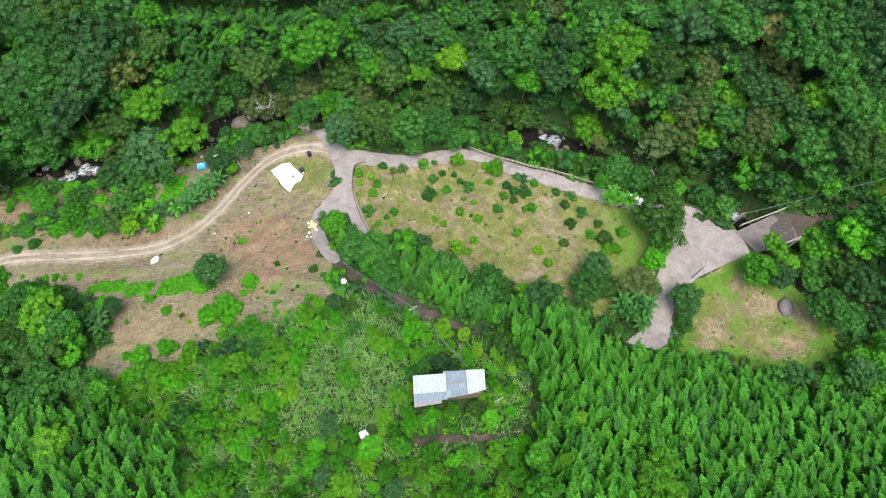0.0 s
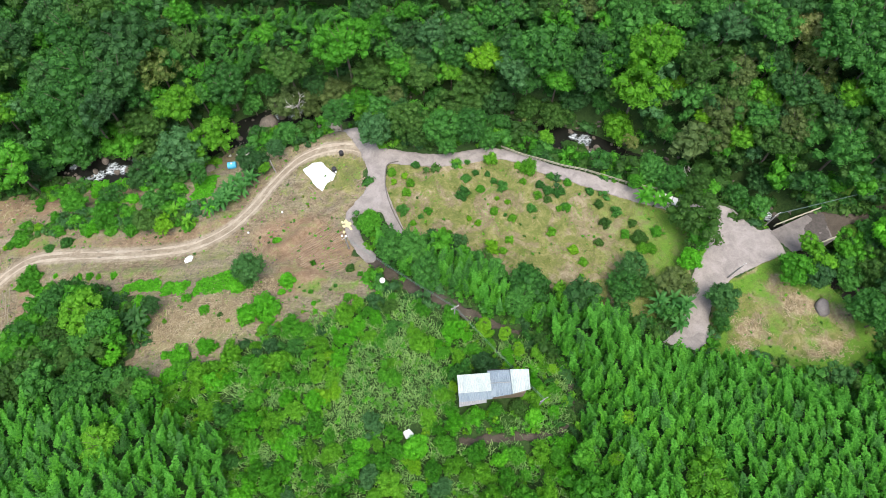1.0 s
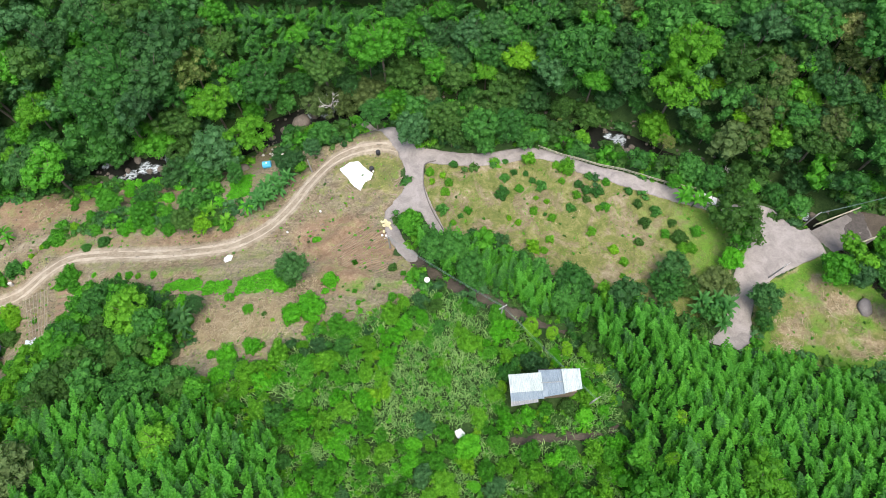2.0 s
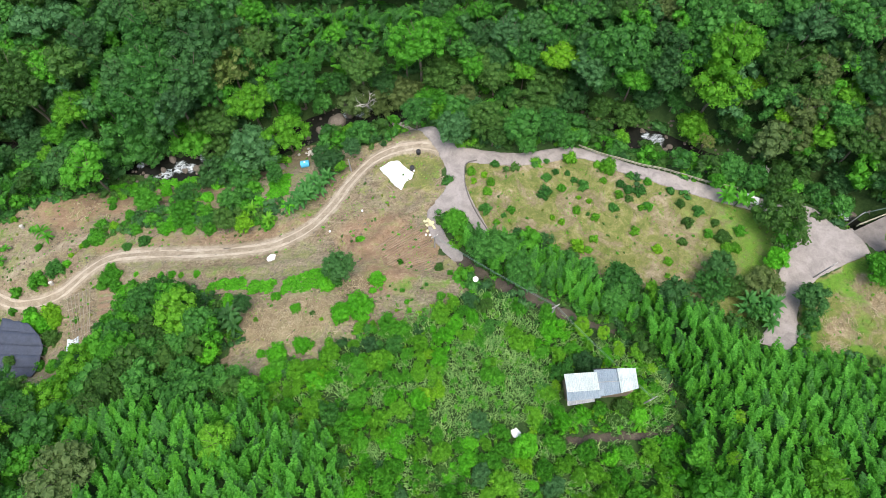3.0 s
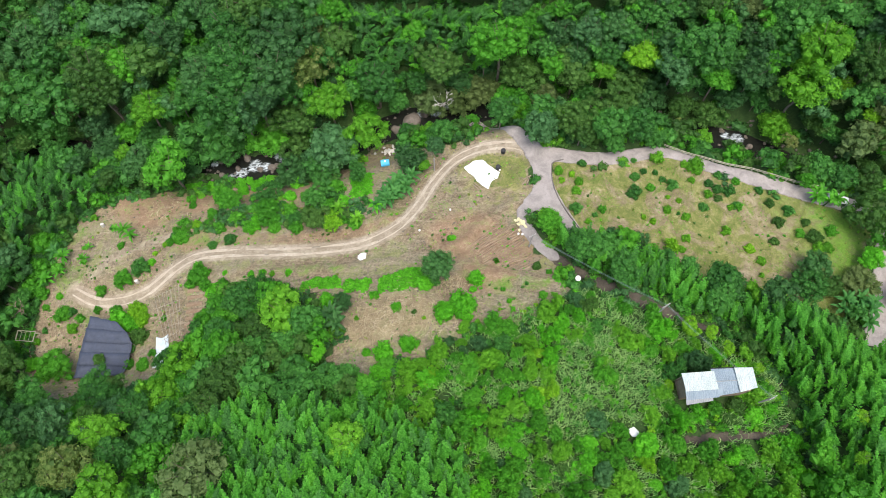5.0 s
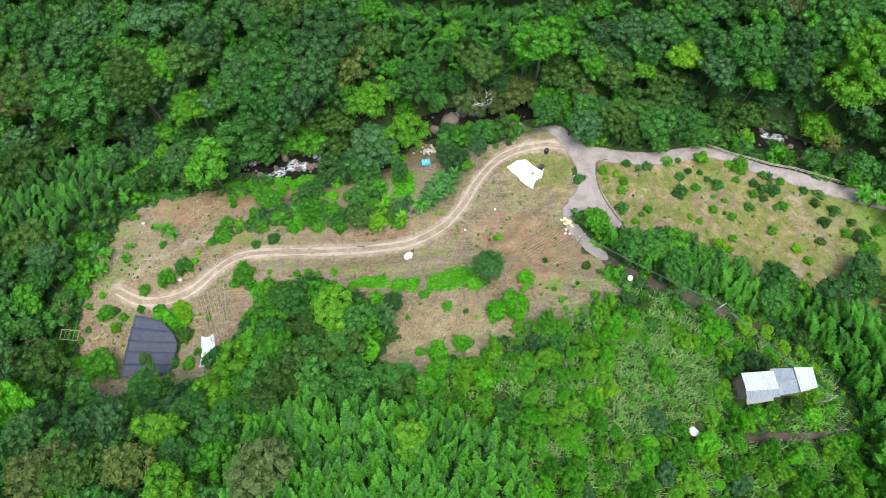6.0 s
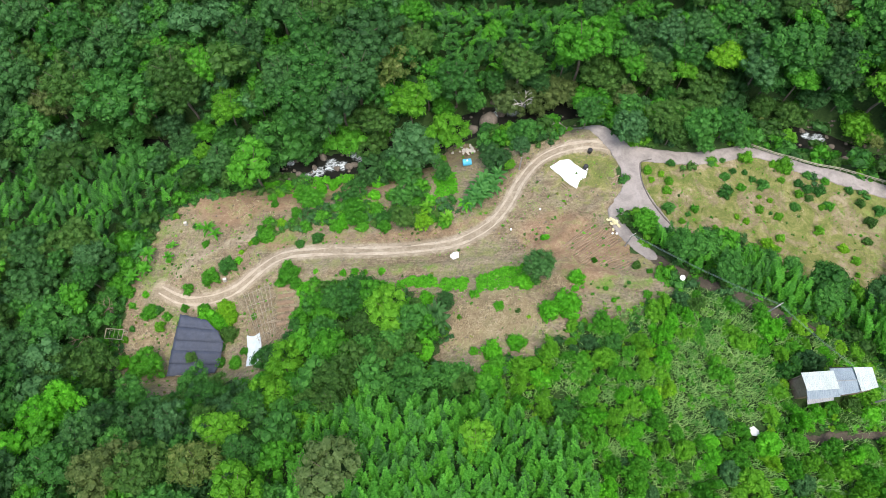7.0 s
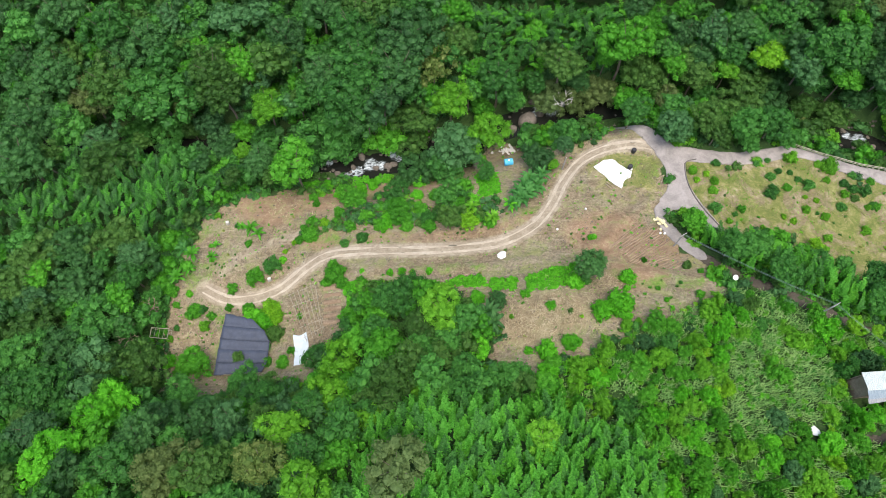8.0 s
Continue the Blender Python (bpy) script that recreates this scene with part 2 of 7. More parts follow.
# the stream's line: x, y, level of the water, half width
STREAM = np.array([(140, -20, 2, 3), (75, 25, -3, 3), (62, 43, -4.5, 3), (52, 55, -5.5, 2.4), (43, 58.6, -6.3, 2.6), (33, 63, -6.9, 4.2), (22.5, 69, -7.3, 3.8), (0, 76, -9.5, 3),
                   (-20, 80, -11, 3), (-45, 77.5, -13.2, 4.5), (-60, 71.5, -15, 4), (-79, 67.5, -17, 4.5), (-105, 73, -19.5, 3), (-160, 78, -23, 3)])
LANE = np.array([(62.5, 47.2, 0), (71.8, 49.3, 0), (81.5, 52, 0), (125, 66, 0)], float)
FAR_X, FAR_RISE = np.array([-130, -60, -20, 20, 60, 100.0]), np.array([0.35, 0.4, 0.38, 0.5, 0.75, 0.8])


def spline(xs, v, x):
    """Smooth curve through the rows of v at the stations xs, at x (clamped)."""
    x = np.clip(x, xs[0], xs[-1])
    i = np.clip(np.searchsorted(xs, x) - 1, 0, len(xs) - 2)
    m = np.gradient(v, xs, axis=0)
    h = xs[i + 1] - xs[i]
    u = (x - xs[i]) / h
    return i, u, h, m


def land(x, y):
    """Height of the near bank, without the stream's cut."""
    cols = np.stack([hermite(LAND_X, LAND_Z[:, k], x) for k in range(len(LAND_Y))], -1)
    return hermite_rows(LAND_Y, cols, y)


def hermite(xs, v, x):
    i, u, h, m = spline(xs, v, x)
    return (2 * u**3 - 3 * u**2 + 1) * v[i] + (u**3 - 2 * u**2 + u) * h * m[i] + (3 * u**2 - 2 * u**3) * v[i + 1] + (u**3 - u**2) * h * m[i + 1]


def hermite_rows(ys, cols, y):
    y = np.clip(y, ys[0], ys[-1])
    i = np.clip(np.searchsorted(ys, y) - 1, 0, len(ys) - 2)
    m = np.gradient(cols, ys, axis=-1)
    h = ys[i + 1] - ys[i]
    u = (y - ys[i]) / h
    at = lambda a, k: np.take_along_axis(a, k[..., None], -1)[..., 0]
    return ((2 * u**3 - 3 * u**2 + 1) * at(cols, i) + (u**3 - 2 * u**2 + u) * h * at(m, i)
            + (3 * u**2 - 2 * u**3) * at(cols, i + 1) + (u**3 - u**2) * h * at(m, i + 1))


def along(line, x, y):
    """Distance to a line, its other columns at the nearest place, and the side (positive: away from the near bank)."""
    best, extra, side = np.full(np.shape(x), 1e9), np.zeros((*np.shape(x), line.shape[1] - 2)), np.ones(np.shape(x))
    for a, b in zip(line[:-1], line[1:]):
        d = b[:2] - a[:2]
        u = np.clip(((x - a[0]) * d[0] + (y - a[1]) * d[1]) / (d @ d), 0, 1)
        dist = np.hypot(x - a[0] - u * d[0], y - a[1] - u * d[1])
        near = dist < best
        best = np.where(near, dist, best)
        extra = np.where(near[..., None], a[2:] + u[..., None] * (b[2:] - a[2:]), extra)
        side = np.where(near, np.sign(d[1] * (x - a[0]) - d[0] * (y - a[1])), side)
    return best, extra, side


def smooth(a, b, v):
    u = np.clip((v - a) / (b - a), 0, 1)
    return u * u * (3 - 2 * u)


def ground(x, y):
    """Height of the ground."""
    x, y = np.asarray(x, float), np.asarray(y, float)
    dist, extra, side = along(STREAM, x, y)
    level, half = extra[..., 0], extra[..., 1]
    away = np.maximum(dist - half, 0)
    far = level + 1.5 * smooth(0, 4, away) + np.interp(x, FAR_X, FAR_RISE) * away - 0.0022 * np.maximum(away - 60, 0) ** 1.5
    near = level + (land(x, y) - level) * smooth(0, 9 - 5.5 * smooth(16, 26, x), away)
    hill = 0.3 * np.maximum(-10 - y, 0) * np.exp(-np.maximum(-10 - y, 0) / 300)
    z = np.where(side > 0, far, near + hill)
    lane, _, _ = along(LANE, x, y)
    z += (0.3 - z) * (1 - smooth(2.2, 7, lane)) * (side > 0) * smooth(0.3, 1.5, away)
    return z - 0.9 * (1 - smooth(-half, 0.3, dist - half))


# ---- building helpers ----
def part(name, data, material, parent=None, label=""):
    """Links a mesh, or a bmesh, as one object, under a thing or part."""
    if isinstance(data, bmesh.types.BMesh):
        bm, data = data, bpy.data.meshes.new(name)
        bm.to_mesh(data)
        bm.free()
    if material and not data.materials:
        data.materials.append(material)
    ob = new(name, data)
    ob.parent = parent
    return tagged(ob, label)


def thing(name, label, category, at=(0, 0, 0), turn=0.0, group="", kind=""):
    ob = new(name)
    ob.empty_display_size = 0.3
    ob.matrix_basis = pose(*at, 0, 0, turn)
    return tagged(ob, label, category, group, kind)


def mesh_of(name, verts, faces, material=None, smooth_faces=False):
    me = bpy.data.meshes.new(name)
    me.from_pydata([tuple(v) for v in np.asarray(verts, float).tolist()], [], [tuple(f) for f in faces])
    if material:
        me.materials.append(material)
    if smooth_faces:
        me.polygons.foreach_set("use_smooth", [True] * len(me.polygons))
    return me


def fast_mesh(name, verts, tris, tint, materials, which=None):
    """One large mesh of triangles, straight from arrays."""
    me = bpy.data.meshes.new(name)
    me.vertices.add(len(verts))
    me.vertices.foreach_set("co", np.asarray(verts, np.float32).ravel())
    me.loops.add(tris.size)
    me.loops.foreach_set("vertex_index", tris.ravel().astype(np.int32))
    me.polygons.add(len(tris))
    me.polygons.foreach_set("loop_start", np.arange(len(tris), dtype=np.int32) * 3)
    for m in materials:
        me.materials.append(m)
    if which is not None:
        me.polygons.foreach_set("material_index", which.astype(np.int32))
    me.attributes.new("tint", "FLOAT", "POINT").data.foreach_set("value", np.asarray(tint, np.float32))
    me.update(calc_edges=True)
    return me


class Mass:
    """Many copies of plant shapes gathered into one mesh of leaves."""

    def __init__(self):
        self.v, self.f, self.t, self.w, self.n = [], [], [], [], 0

    def add(self, shape, at, turn, scale, tint, which=0, lean=(0.0, 0.0)):
        v, f = shape
        c, s = math.cos(turn), math.sin(turn)
        v = v * scale
        x, y, z = v[:, 0] * c - v[:, 1] * s, v[:, 0] * s + v[:, 1] * c, v[:, 2]
        self.v.append(np.stack([x + lean[0] * z + at[0], y + lean[1] * z + at[1], z + at[2]], -1))
        self.f.append(f + self.n)
        self.t.append(np.full(len(v), tint)), self.w.append(np.full(len(f), which))
        self.n += len(v)

    def link(self, name, label, category, materials):
        me = fast_mesh(name, np.concatenate(self.v), np.concatenate(self.f), np.concatenate(self.t), materials, np.concatenate(self.w))
        return tagged(new(name, me), label, category, kind="stuff")


def box(bm, size, at, turn=(0, 0, 0), bevel=0.0):
    m = pose(*at, *turn) @ Matrix.Diagonal((*size, 1))
    made = bmesh.ops.create_cube(bm, size=1, matrix=m)
    if bevel:
        edges = list({e for v in made["verts"] for e in v.link_edges})
        bmesh.ops.bevel(bm, geom=edges, offset=bevel, segments=1, affect="EDGES")
    return bm


def rod(bm, a, b, r0, r1=None, sides=7):
    a, b = Vector(a), Vector(b)
    d = b - a
    m = Matrix.Translation((a + b) / 2) @ d.to_track_quat("Z", "Y").to_matrix().to_4x4()
    bmesh.ops.create_cone(bm, cap_ends=True, segments=sides, radius1=r0, radius2=r0 if r1 is None else r1, depth=d.length, matrix=m)
    return bm


def boxes(*rows):
    bm = bmesh.new()
    for row in rows:
        box(bm, *row)
    return bm


def rods(*rows):
    bm = bmesh.new()
    for row in rows:
        rod(bm, *row)
    return bm


def ground1(x, y):
    return float(ground(x, y))


# ---- the plan: lines and outlines on the ground ----
def line_field(line, x, y):
    """Signed distance to a band along a line of (x, y, half width)."""
    best = np.full(np.shape(x), 1e9)
    for a, b in zip(line[:-1], line[1:]):
        d = b[:2] - a[:2]
        u = np.clip(((x - a[0]) * d[0] + (y - a[1]) * d[1]) / (d @ d), 0, 1)
        best = np.minimum(best, np.hypot(x - a[0] - u * d[0], y - a[1] - u * d[1]) - (a[2] + u * (b[2] - a[2])))
    return best


def area_field(poly, x, y):
    """Signed distance to the edge of an outline, negative inside."""
    best, inside = np.full(np.shape(x), 1e9), np.zeros(np.shape(x), bool)
    for a, b in zip(poly, np.roll(poly, -1, 0)):
        d = b - a
        u = np.clip(((x - a[0]) * d[0] + (y - a[1]) * d[1]) / (d @ d), 0, 1)
        best = np.minimum(best, np.hypot(x - a[0] - u * d[0], y - a[1] - u * d[1]))
        with np.errstate(divide="ignore", invalid="ignore"):
            cross = ((a[1] > y) != (b[1] > y)) & (x < d[0] * (y - a[1]) / d[1] + a[0])
        inside ^= cross
    return np.where(inside, -best, best)


def rounded(line, n=3):
    """A smooth line through the given rows."""
    p = np.array(line, float)
    t = np.arange(len(p), dtype=float)
    u = np.linspace(0, len(p) - 1, (len(p) - 1) * n + 1)
    return np.stack([hermite(t, p[:, k], u) for k in range(p.shape[1])], -1)


TRACK_LINE = rounded([(-109, 37.5, 1.5), (-104.4, 35.4, 1.3), (-98.5, 35.3, 1.3), (-92.9, 37, 1.3), (-88.6, 40.4, 1.4), (-84.5, 42.9, 1.4), (-77.8, 43.3, 1.4), (-65, 42.6, 1.4),
                      (-57, 42.9, 1.4), (-51, 43.9, 1.4), (-45.3, 47.2, 1.3), (-41.6, 52.4, 1.2), (-38.9, 57.8, 1.1), (-35, 62.4, 1.2), (-29.2, 64.3, 1.2), (-23.4, 64, 1.2), (-20.3, 62.2, 1.2)])
ROAD_LINE = rounded([(-31, 76.5, 1.2), (-23.5, 67.5, 1.3), (-19.5, 62.6, 1.6), (-13.3, 60.9, 1.5), (-6.8, 60.1, 1.4), (-0.4, 61.1, 1.4), (6, 61.8, 1.4), (12.4, 59.2, 1.5), (18.7, 57, 1.5),
                     (25.9, 54.4, 1.5), (32, 52.4, 1.5), (38, 50.5, 1.6), (43.5, 47, 2.2)])
DRIVE_LINE = rounded([(-19.7, 62.5, 2.2), (-18.7, 58.9, 1.75), (-18.8, 54.5, 1.8), (-19.3, 51.2, 2.2)])
DRIVE_RIGHT = rounded([(-18.3, 55.4, 1.2), (-16.6, 50.6, 1.2), (-14.2, 44.8, 1.1)])
DRIVE_LEFT = rounded([(-19.8, 52.5, 1.5), (-22.2, 49.8, 1.4), (-22.6, 46.5, 1.2), (-21.5, 43.1, 1.15), (-18.6, 38.8, 1.1)])
PATH_LINE = rounded([(-18.9, 39.2, 1.0), (-16.2, 36.2, 1.0), (-12.3, 33.2, 1.1), (-7.5, 30.5, 1.1), (-2.1, 27.5, 1.1), (4.1, 25.3, 0.55), (9.4, 24, 0.25), (12.2, 19.5, 0.3), (12.7, 14.9, 0.5), (11.7, 10.7, 0.25),
                     (8.3, 8.9, 0.45), (2.8, 8.5, 0.7), (-3.4, 7.8, 0.55)])
SIDE_TRACK = rounded([(-106, 40, 1.2), (-101, 45, 1.5), (-94, 47.5, 1.5), (-86, 50, 1.3)])
YARD = np.array([(42.5, 49.5), (44.5, 51.0), (46.8, 50.2), (48.6, 47.6), (50.6, 45.6), (52.9, 46.3), (54.3, 40.9), (52.0, 40.1), (44.8, 36.9), (41, 33.9), (38.9, 29.6), (37.7, 24.9), (35.1, 23.2), (29.6, 24.5), (34.2, 28),
                 (36.8, 35.7), (38.7, 41), (40.9, 46)])
EAST_ROAD = rounded([(60.0, 46.4, 2.6), (63.0, 47.0, 2.5), (66, 47.8, 1.2), (71.8, 49.3, 0.9), (81.5, 52, 0.7), (100, 58, 0.8), (125, 66, 0.8)])
BARE = np.array([(-116.1, 36.8), (-115.4, 40.2), (-111.9, 53.3), (-103.5, 59), (-92.3, 61.5), (-74.3, 63.5), (-57.1, 66), (-50.9, 72), (-37.9, 65.5), (-26.2, 71), (-21.6, 63.5),
                 (-19.7, 54.5), (-22.8, 48.3), (-22.6, 43), (-17.8, 35.3), (-16.2, 31), (-30.2, 24), (-40.2, 20), (-48, 17), (-55, 18), (-54.6, 26.5), (-58.9, 33), (-70.9, 35.3),
                 (-78.4, 36.2), (-79.9, 28), (-83.5, 22), (-84.8, 17.1), (-91.3, 19), (-101, 15), (-108.2, 14.6), (-112.9, 16.7), (-114.6, 25)])
ORCHARD = np.array([(-17.1, 60), (-8.9, 59), (0.6, 60.2), (7.1, 60.3), (12.3, 58), (22.7, 53.8), (30.7, 50.9), (35.8, 49.7), (39.2, 45.5), (37, 38.9), (34.9, 33), (29.6, 29),
                    (25.4, 28), (20.8, 31.4), (11.2, 33.2), (4.5, 36.2), (-2.4, 40), (-9.4, 43.7), (-13.9, 44.8), (-16, 52.5)])
BELT = np.array([(-90.3, 45.5), (-89.9, 50.2), (-84.1, 51.0), (-78.0, 55.1), (-76.2, 58.8), (-67.1, 54.5), (-64.3, 52.1), (-60.5, 56.2), (-62.1, 64.5), (-57.4, 58.3), (-56.0, 53.4), (-50.7, 55.4),
                 (-52.6, 48.5), (-58.4, 47.6), (-71.5, 48.7), (-82.2, 49.2), (-87.8, 47.3)])
BANK_SCRUB = np.array([(-94.6, 60.1), (-93.1, 65.9), (-72.9, 66.2), (-74, 63.2), (-84, 61.2), (-86.0, 59.2), (-89.0, 58.0)])
FIELD = np.array([(44.7, 36.4), (52.5, 40), (56.2, 37.2), (62.1, 35.4), (65.8, 31), (65.5, 24.2), (58.7, 18.6), (51, 20.6), (43.1, 21), (37.6, 22.9), (40.5, 33.7)])
SCRUB = np.array([(-44, 17.8), (-38.9, 19.4), (-30.8, 24.3), (-22.7, 27.3), (-15.5, 30.2), (-12.5, 30), (-5.4, 26.4), (7.2, 22.9), (11.2, 16.1), (10.5, 9.5), (12.0, -5), (-6, -5), (-35, -5), (-34, 6.5), (-37, 9), (-46.5, 12.6)])
GROVE_EAST = np.array([(10.8, 30.5), (19.1, 29.7), (26.6, 22.5), (35.3, 21.6), (45.8, 19), (54.2, 15.6), (68, 14), (76, 0), (76, -6), (12, -6), (13.4, 4), (14, 10.6), (14, 19), (11, 23.8)])
GROVE_STRIP = np.array([(-19.4, 43), (-15.3, 43.6), (-4, 38.3), (4, 33.8), (11.5, 30.4), (10.9, 25.9), (1.3, 28.3), (-6.1, 32), (-12, 35), (-17.5, 39.5)])
GROVE_SOUTH = np.array([(-70, 13.5), (-46.2, 12), (-36.1, 7.7), (-33, -6), (-78, -6), (-72.5, 5.8)])
GROVE_FAR = np.array([(-63, 98), (-5, 97), (-8, 91), (-22, 90), (-33.2, 83), (-40, 85.6), (-45.1, 80), (-54, 83), (-61, 88.4)])
GROVE_BRIDGE = np.array([(53.3, 63), (64, 64), (95, 70), (95, 58), (80, 54), (67, 51.5), (58, 56)])
GROVE_WEST = np.array([(-175, 68), (-128.5, 69), (-106, 60), (-114, 52.5), (-117, 42.8), (-125.6, 46.7), (-175, 49)])


TERRACE_A = rounded([(-23.6, 51.6, 0.2), (-27.4, 49.3, 0.25), (-30.8, 46.1, 0.25), (-33.6, 43.0, 0.2), (-37.2, 41.3, 0.1)])
TERRACE_B = rounded([(-34, 37.5, 0.1), (-29, 35.2, 0.2), (-23, 34.0, 0.2), (-18.6, 33.2, 0.1)])
TERRACE_C = rounded([(-79, 39.6, 0.1), (-68, 38.6, 0.2), (-57, 38.4, 0.2), (-47, 39.6, 0.15)])


def roads_field(x, y):
    f = line_field(ROAD_LINE, x, y)
    for line in (DRIVE_LINE, DRIVE_RIGHT, DRIVE_LEFT):
        f = np.minimum(f, line_field(line, x, y))
    return np.minimum(f, area_field(YARD, x, y))


def wobble(x, y, scale, amount):
    return amount * (np.sin(x * scale + 1.3 * np.sin(y * scale * 0.7)) + np.sin(y * scale * 1.37 + 2.1 + 1.1 * np.sin(x * scale * 0.83)) + 0.6 * np.sin((x + y) * scale * 2.3)) / 2.6


def ruts_field(x, y):
    """The two wheel ruts of the track."""
    f = 1e9
    for k in (-0.68, 0.68):
        line = TRACK_LINE.copy()
        d = np.gradient(line[:, :2], axis=0)
        d /= np.linalg.norm(d, axis=1)[:, None]
        line[:, 0] -= d[:, 1] * k
        line[:, 1] += d[:, 0] * k
        line[:, 2] = 0.24
        f = np.minimum(f, line_field(line, x, y) + wobble(x + k, y, 0.5, 0.2))
    return f


# ---- the ground: one sheet to the horizon ----
def stations(lo, hi, step, out):
    inner = np.arange(lo, hi + step / 2, step)
    far = step * 1.22 ** np.arange(1, 40)
    far = np.cumsum(far)
    far = np.r_[far[far < out - 1], out]
    return np.r_[lo - far[::-1], inner, hi + far]


def along_bank(x, y):
    """The cut bank on the uphill side of the track."""
    f = line_field(TRACK_LINE + np.array((0, 3.0, 0)), x, y)
    return (1 - smooth(-0.6, 0.9, f)) * smooth(-84, -78, x) * (1 - smooth(-48, -40, x))


def build_ground():
    xs, ys = stations(-136, 84, 0.68, 2200), stations(-6, 96, 0.68, 2200)
    x, y = np.meshgrid(xs, ys)
    inside = np.minimum(roads_field(x, y), line_field(TRACK_LINE, x, y))
    z = ground(x, y) + (wobble(x, y, 0.9, 0.08) + wobble(x, y, 2.9, 0.04)) * smooth(0, 2, inside)
    for edge_line, rise in ((TERRACE_A, 0.5), (TERRACE_B, 0.4), (TERRACE_C, 0.45)):
        z += rise * (1 - smooth(0.1, 1.5, line_field(edge_line, x, y)))
    z -= 0.07 * (1 - smooth(0, 0.8, roads_field(x, y))) + 0.03 * (1 - smooth(0, 0.8, inside))
    me = bpy.data.meshes.new("ground")
    nx, ny = len(xs), len(ys)
    k = np.arange(nx * ny).reshape(ny, nx)
    faces = np.stack([k[:-1, :-1], k[:-1, 1:], k[1:, 1:], k[1:, :-1]], -1).reshape(-1, 4)
    me.vertices.add(nx * ny)
    me.vertices.foreach_set("co", np.stack([x, y, z], -1).ravel())
    me.loops.add(faces.size)
    me.loops.foreach_set("vertex_index", faces.ravel())
    me.polygons.add(len(faces))
    me.polygons.foreach_set("loop_start", np.arange(len(faces)) * 4)
    me.polygons.foreach_set("use_smooth", np.ones(len(faces), bool))
    me.update(calc_edges=True)
    ragged = wobble(x, y, 0.55, 1.3) + wobble(x, y, 1.7, 0.6)
    bare = 1 - smooth(-1.0, 1.0, area_field(BARE, x, y) + ragged)
    dry = 1 - smooth(-0.6, 1.2, area_field(ORCHARD, x, y) + 0.6 * ragged)
    field = 1 - smooth(-0.6, 1.2, area_field(FIELD, x, y) + 0.6 * ragged)
    dist, extra, side = along(STREAM, x, y)
    loop = 1 - smooth(3, 13, np.hypot(x + 27, y - 60))
    dry = np.maximum(dry, bare * (0.28 + 0.36 * loop + 0.16 * wobble(x, y, 0.21, 1.0)))
    lush = np.clip(0.85 * (1 - smooth(0, 3, np.abs(area_field(FIELD, x, y) + 1.5 + ragged))) + (0.42 * smooth(12, 24, x) + 0.22 * smooth(26, 34, x)) * dry, 0, 1)
    lush = np.maximum(lush, field * np.clip(0.42 + 0.3 * wobble(x, y, 0.8, 1.0), 0, 1))
    # little green in the scrub: dark litter colour paints shaded gaps between bushes
    lush = np.maximum(lush, 0.12 * (1 - smooth(-1, 3, area_field(SCRUB, x, y))))
    lush = np.maximum(lush, (0.55 + 0.35 * wobble(x, y, 0.5, 1.0)) * smooth(64, 68, x) * (side > 0) * (1 - smooth(6, 14, np.abs(y - 51))))
    cover = np.stack([bare, np.maximum(dry, field), lush, np.ones_like(x)], -1)
    worn = 0.6 * (1 - smooth(-0.3, 1.3, line_field(TRACK_LINE, x, y))) + 0.4 * (1 - smooth(0, 0.6, ruts_field(x, y)))
    worn = np.maximum(worn, 0.55 * (1 - smooth(1, 3.2, np.hypot(x + 109, y - 38))))
    worn = np.maximum(worn, 0.5 * (1 - smooth(-1, 0.8, line_field(SIDE_TRACK, x, y))))
    red = np.max([0.75 * (1 - smooth(r * 0.4, r, np.hypot((x - a) * 0.75, y - b))) for a, b, r in ((-98, 56, 9), (-88, 58, 7), (-76, 60, 6), (-66, 60, 5), (-33, 44, 9), (-26, 41, 7), (-30, 35, 6), (-86, 47, 5))], axis=0)
    bank = along_bank(x, y)
    red = np.maximum(red, 0.62 * bank)
    straw = np.max([0.8 * (1 - smooth(r * 0.4, r, np.hypot((x - a) * 0.7, y - b))) for a, b, r in ((-44, 28, 7), (-49, 25, 5), (-111, 25, 6), (54.5, 31.5, 3.2), (45.5, 27.5, 3.0), (56.5, 23.5, 4.0), (43.5, 23.5, 2.5), (8, 49, 6), (-6, 52, 6), (20, 45, 5))], axis=0)
    straw *= 1 - 0.65 * (1 - smooth(0, 1, area_field(ORCHARD, x, y)))
    grassy = np.max([1 - smooth(r * 0.3, r, np.hypot((x - a) * k, y - b)) for a, b, r, k in ((-112, 50, 5, 1), (-111, 41, 6, 1), (-106, 33, 4, 1), (-104, 26, 5, 2), (-84, 46.5, 2.5, 0.25), (-60, 38.5, 2.2, 0.15), (-45, 50.5, 2.5, 0.3),
                                                                                                (-24, 33, 3, 0.3), (-23, 58, 4, 0.7), (-70, 54, 4, 0.5))], axis=0)
    lush = np.maximum(lush, 0.5 * grassy * bare)
    cover[..., 2] = lush
    for key, values in (("worn", worn), ("red", red), ("straw", straw)):
        me.attributes.new(key, "FLOAT", "POINT").data.foreach_set("value", values.ravel())
    me.color_attributes.new("cover", "FLOAT_COLOR", "POINT").data.foreach_set("color", cover.ravel())
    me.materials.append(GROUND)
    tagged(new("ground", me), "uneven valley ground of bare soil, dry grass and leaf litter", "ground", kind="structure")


build_ground()


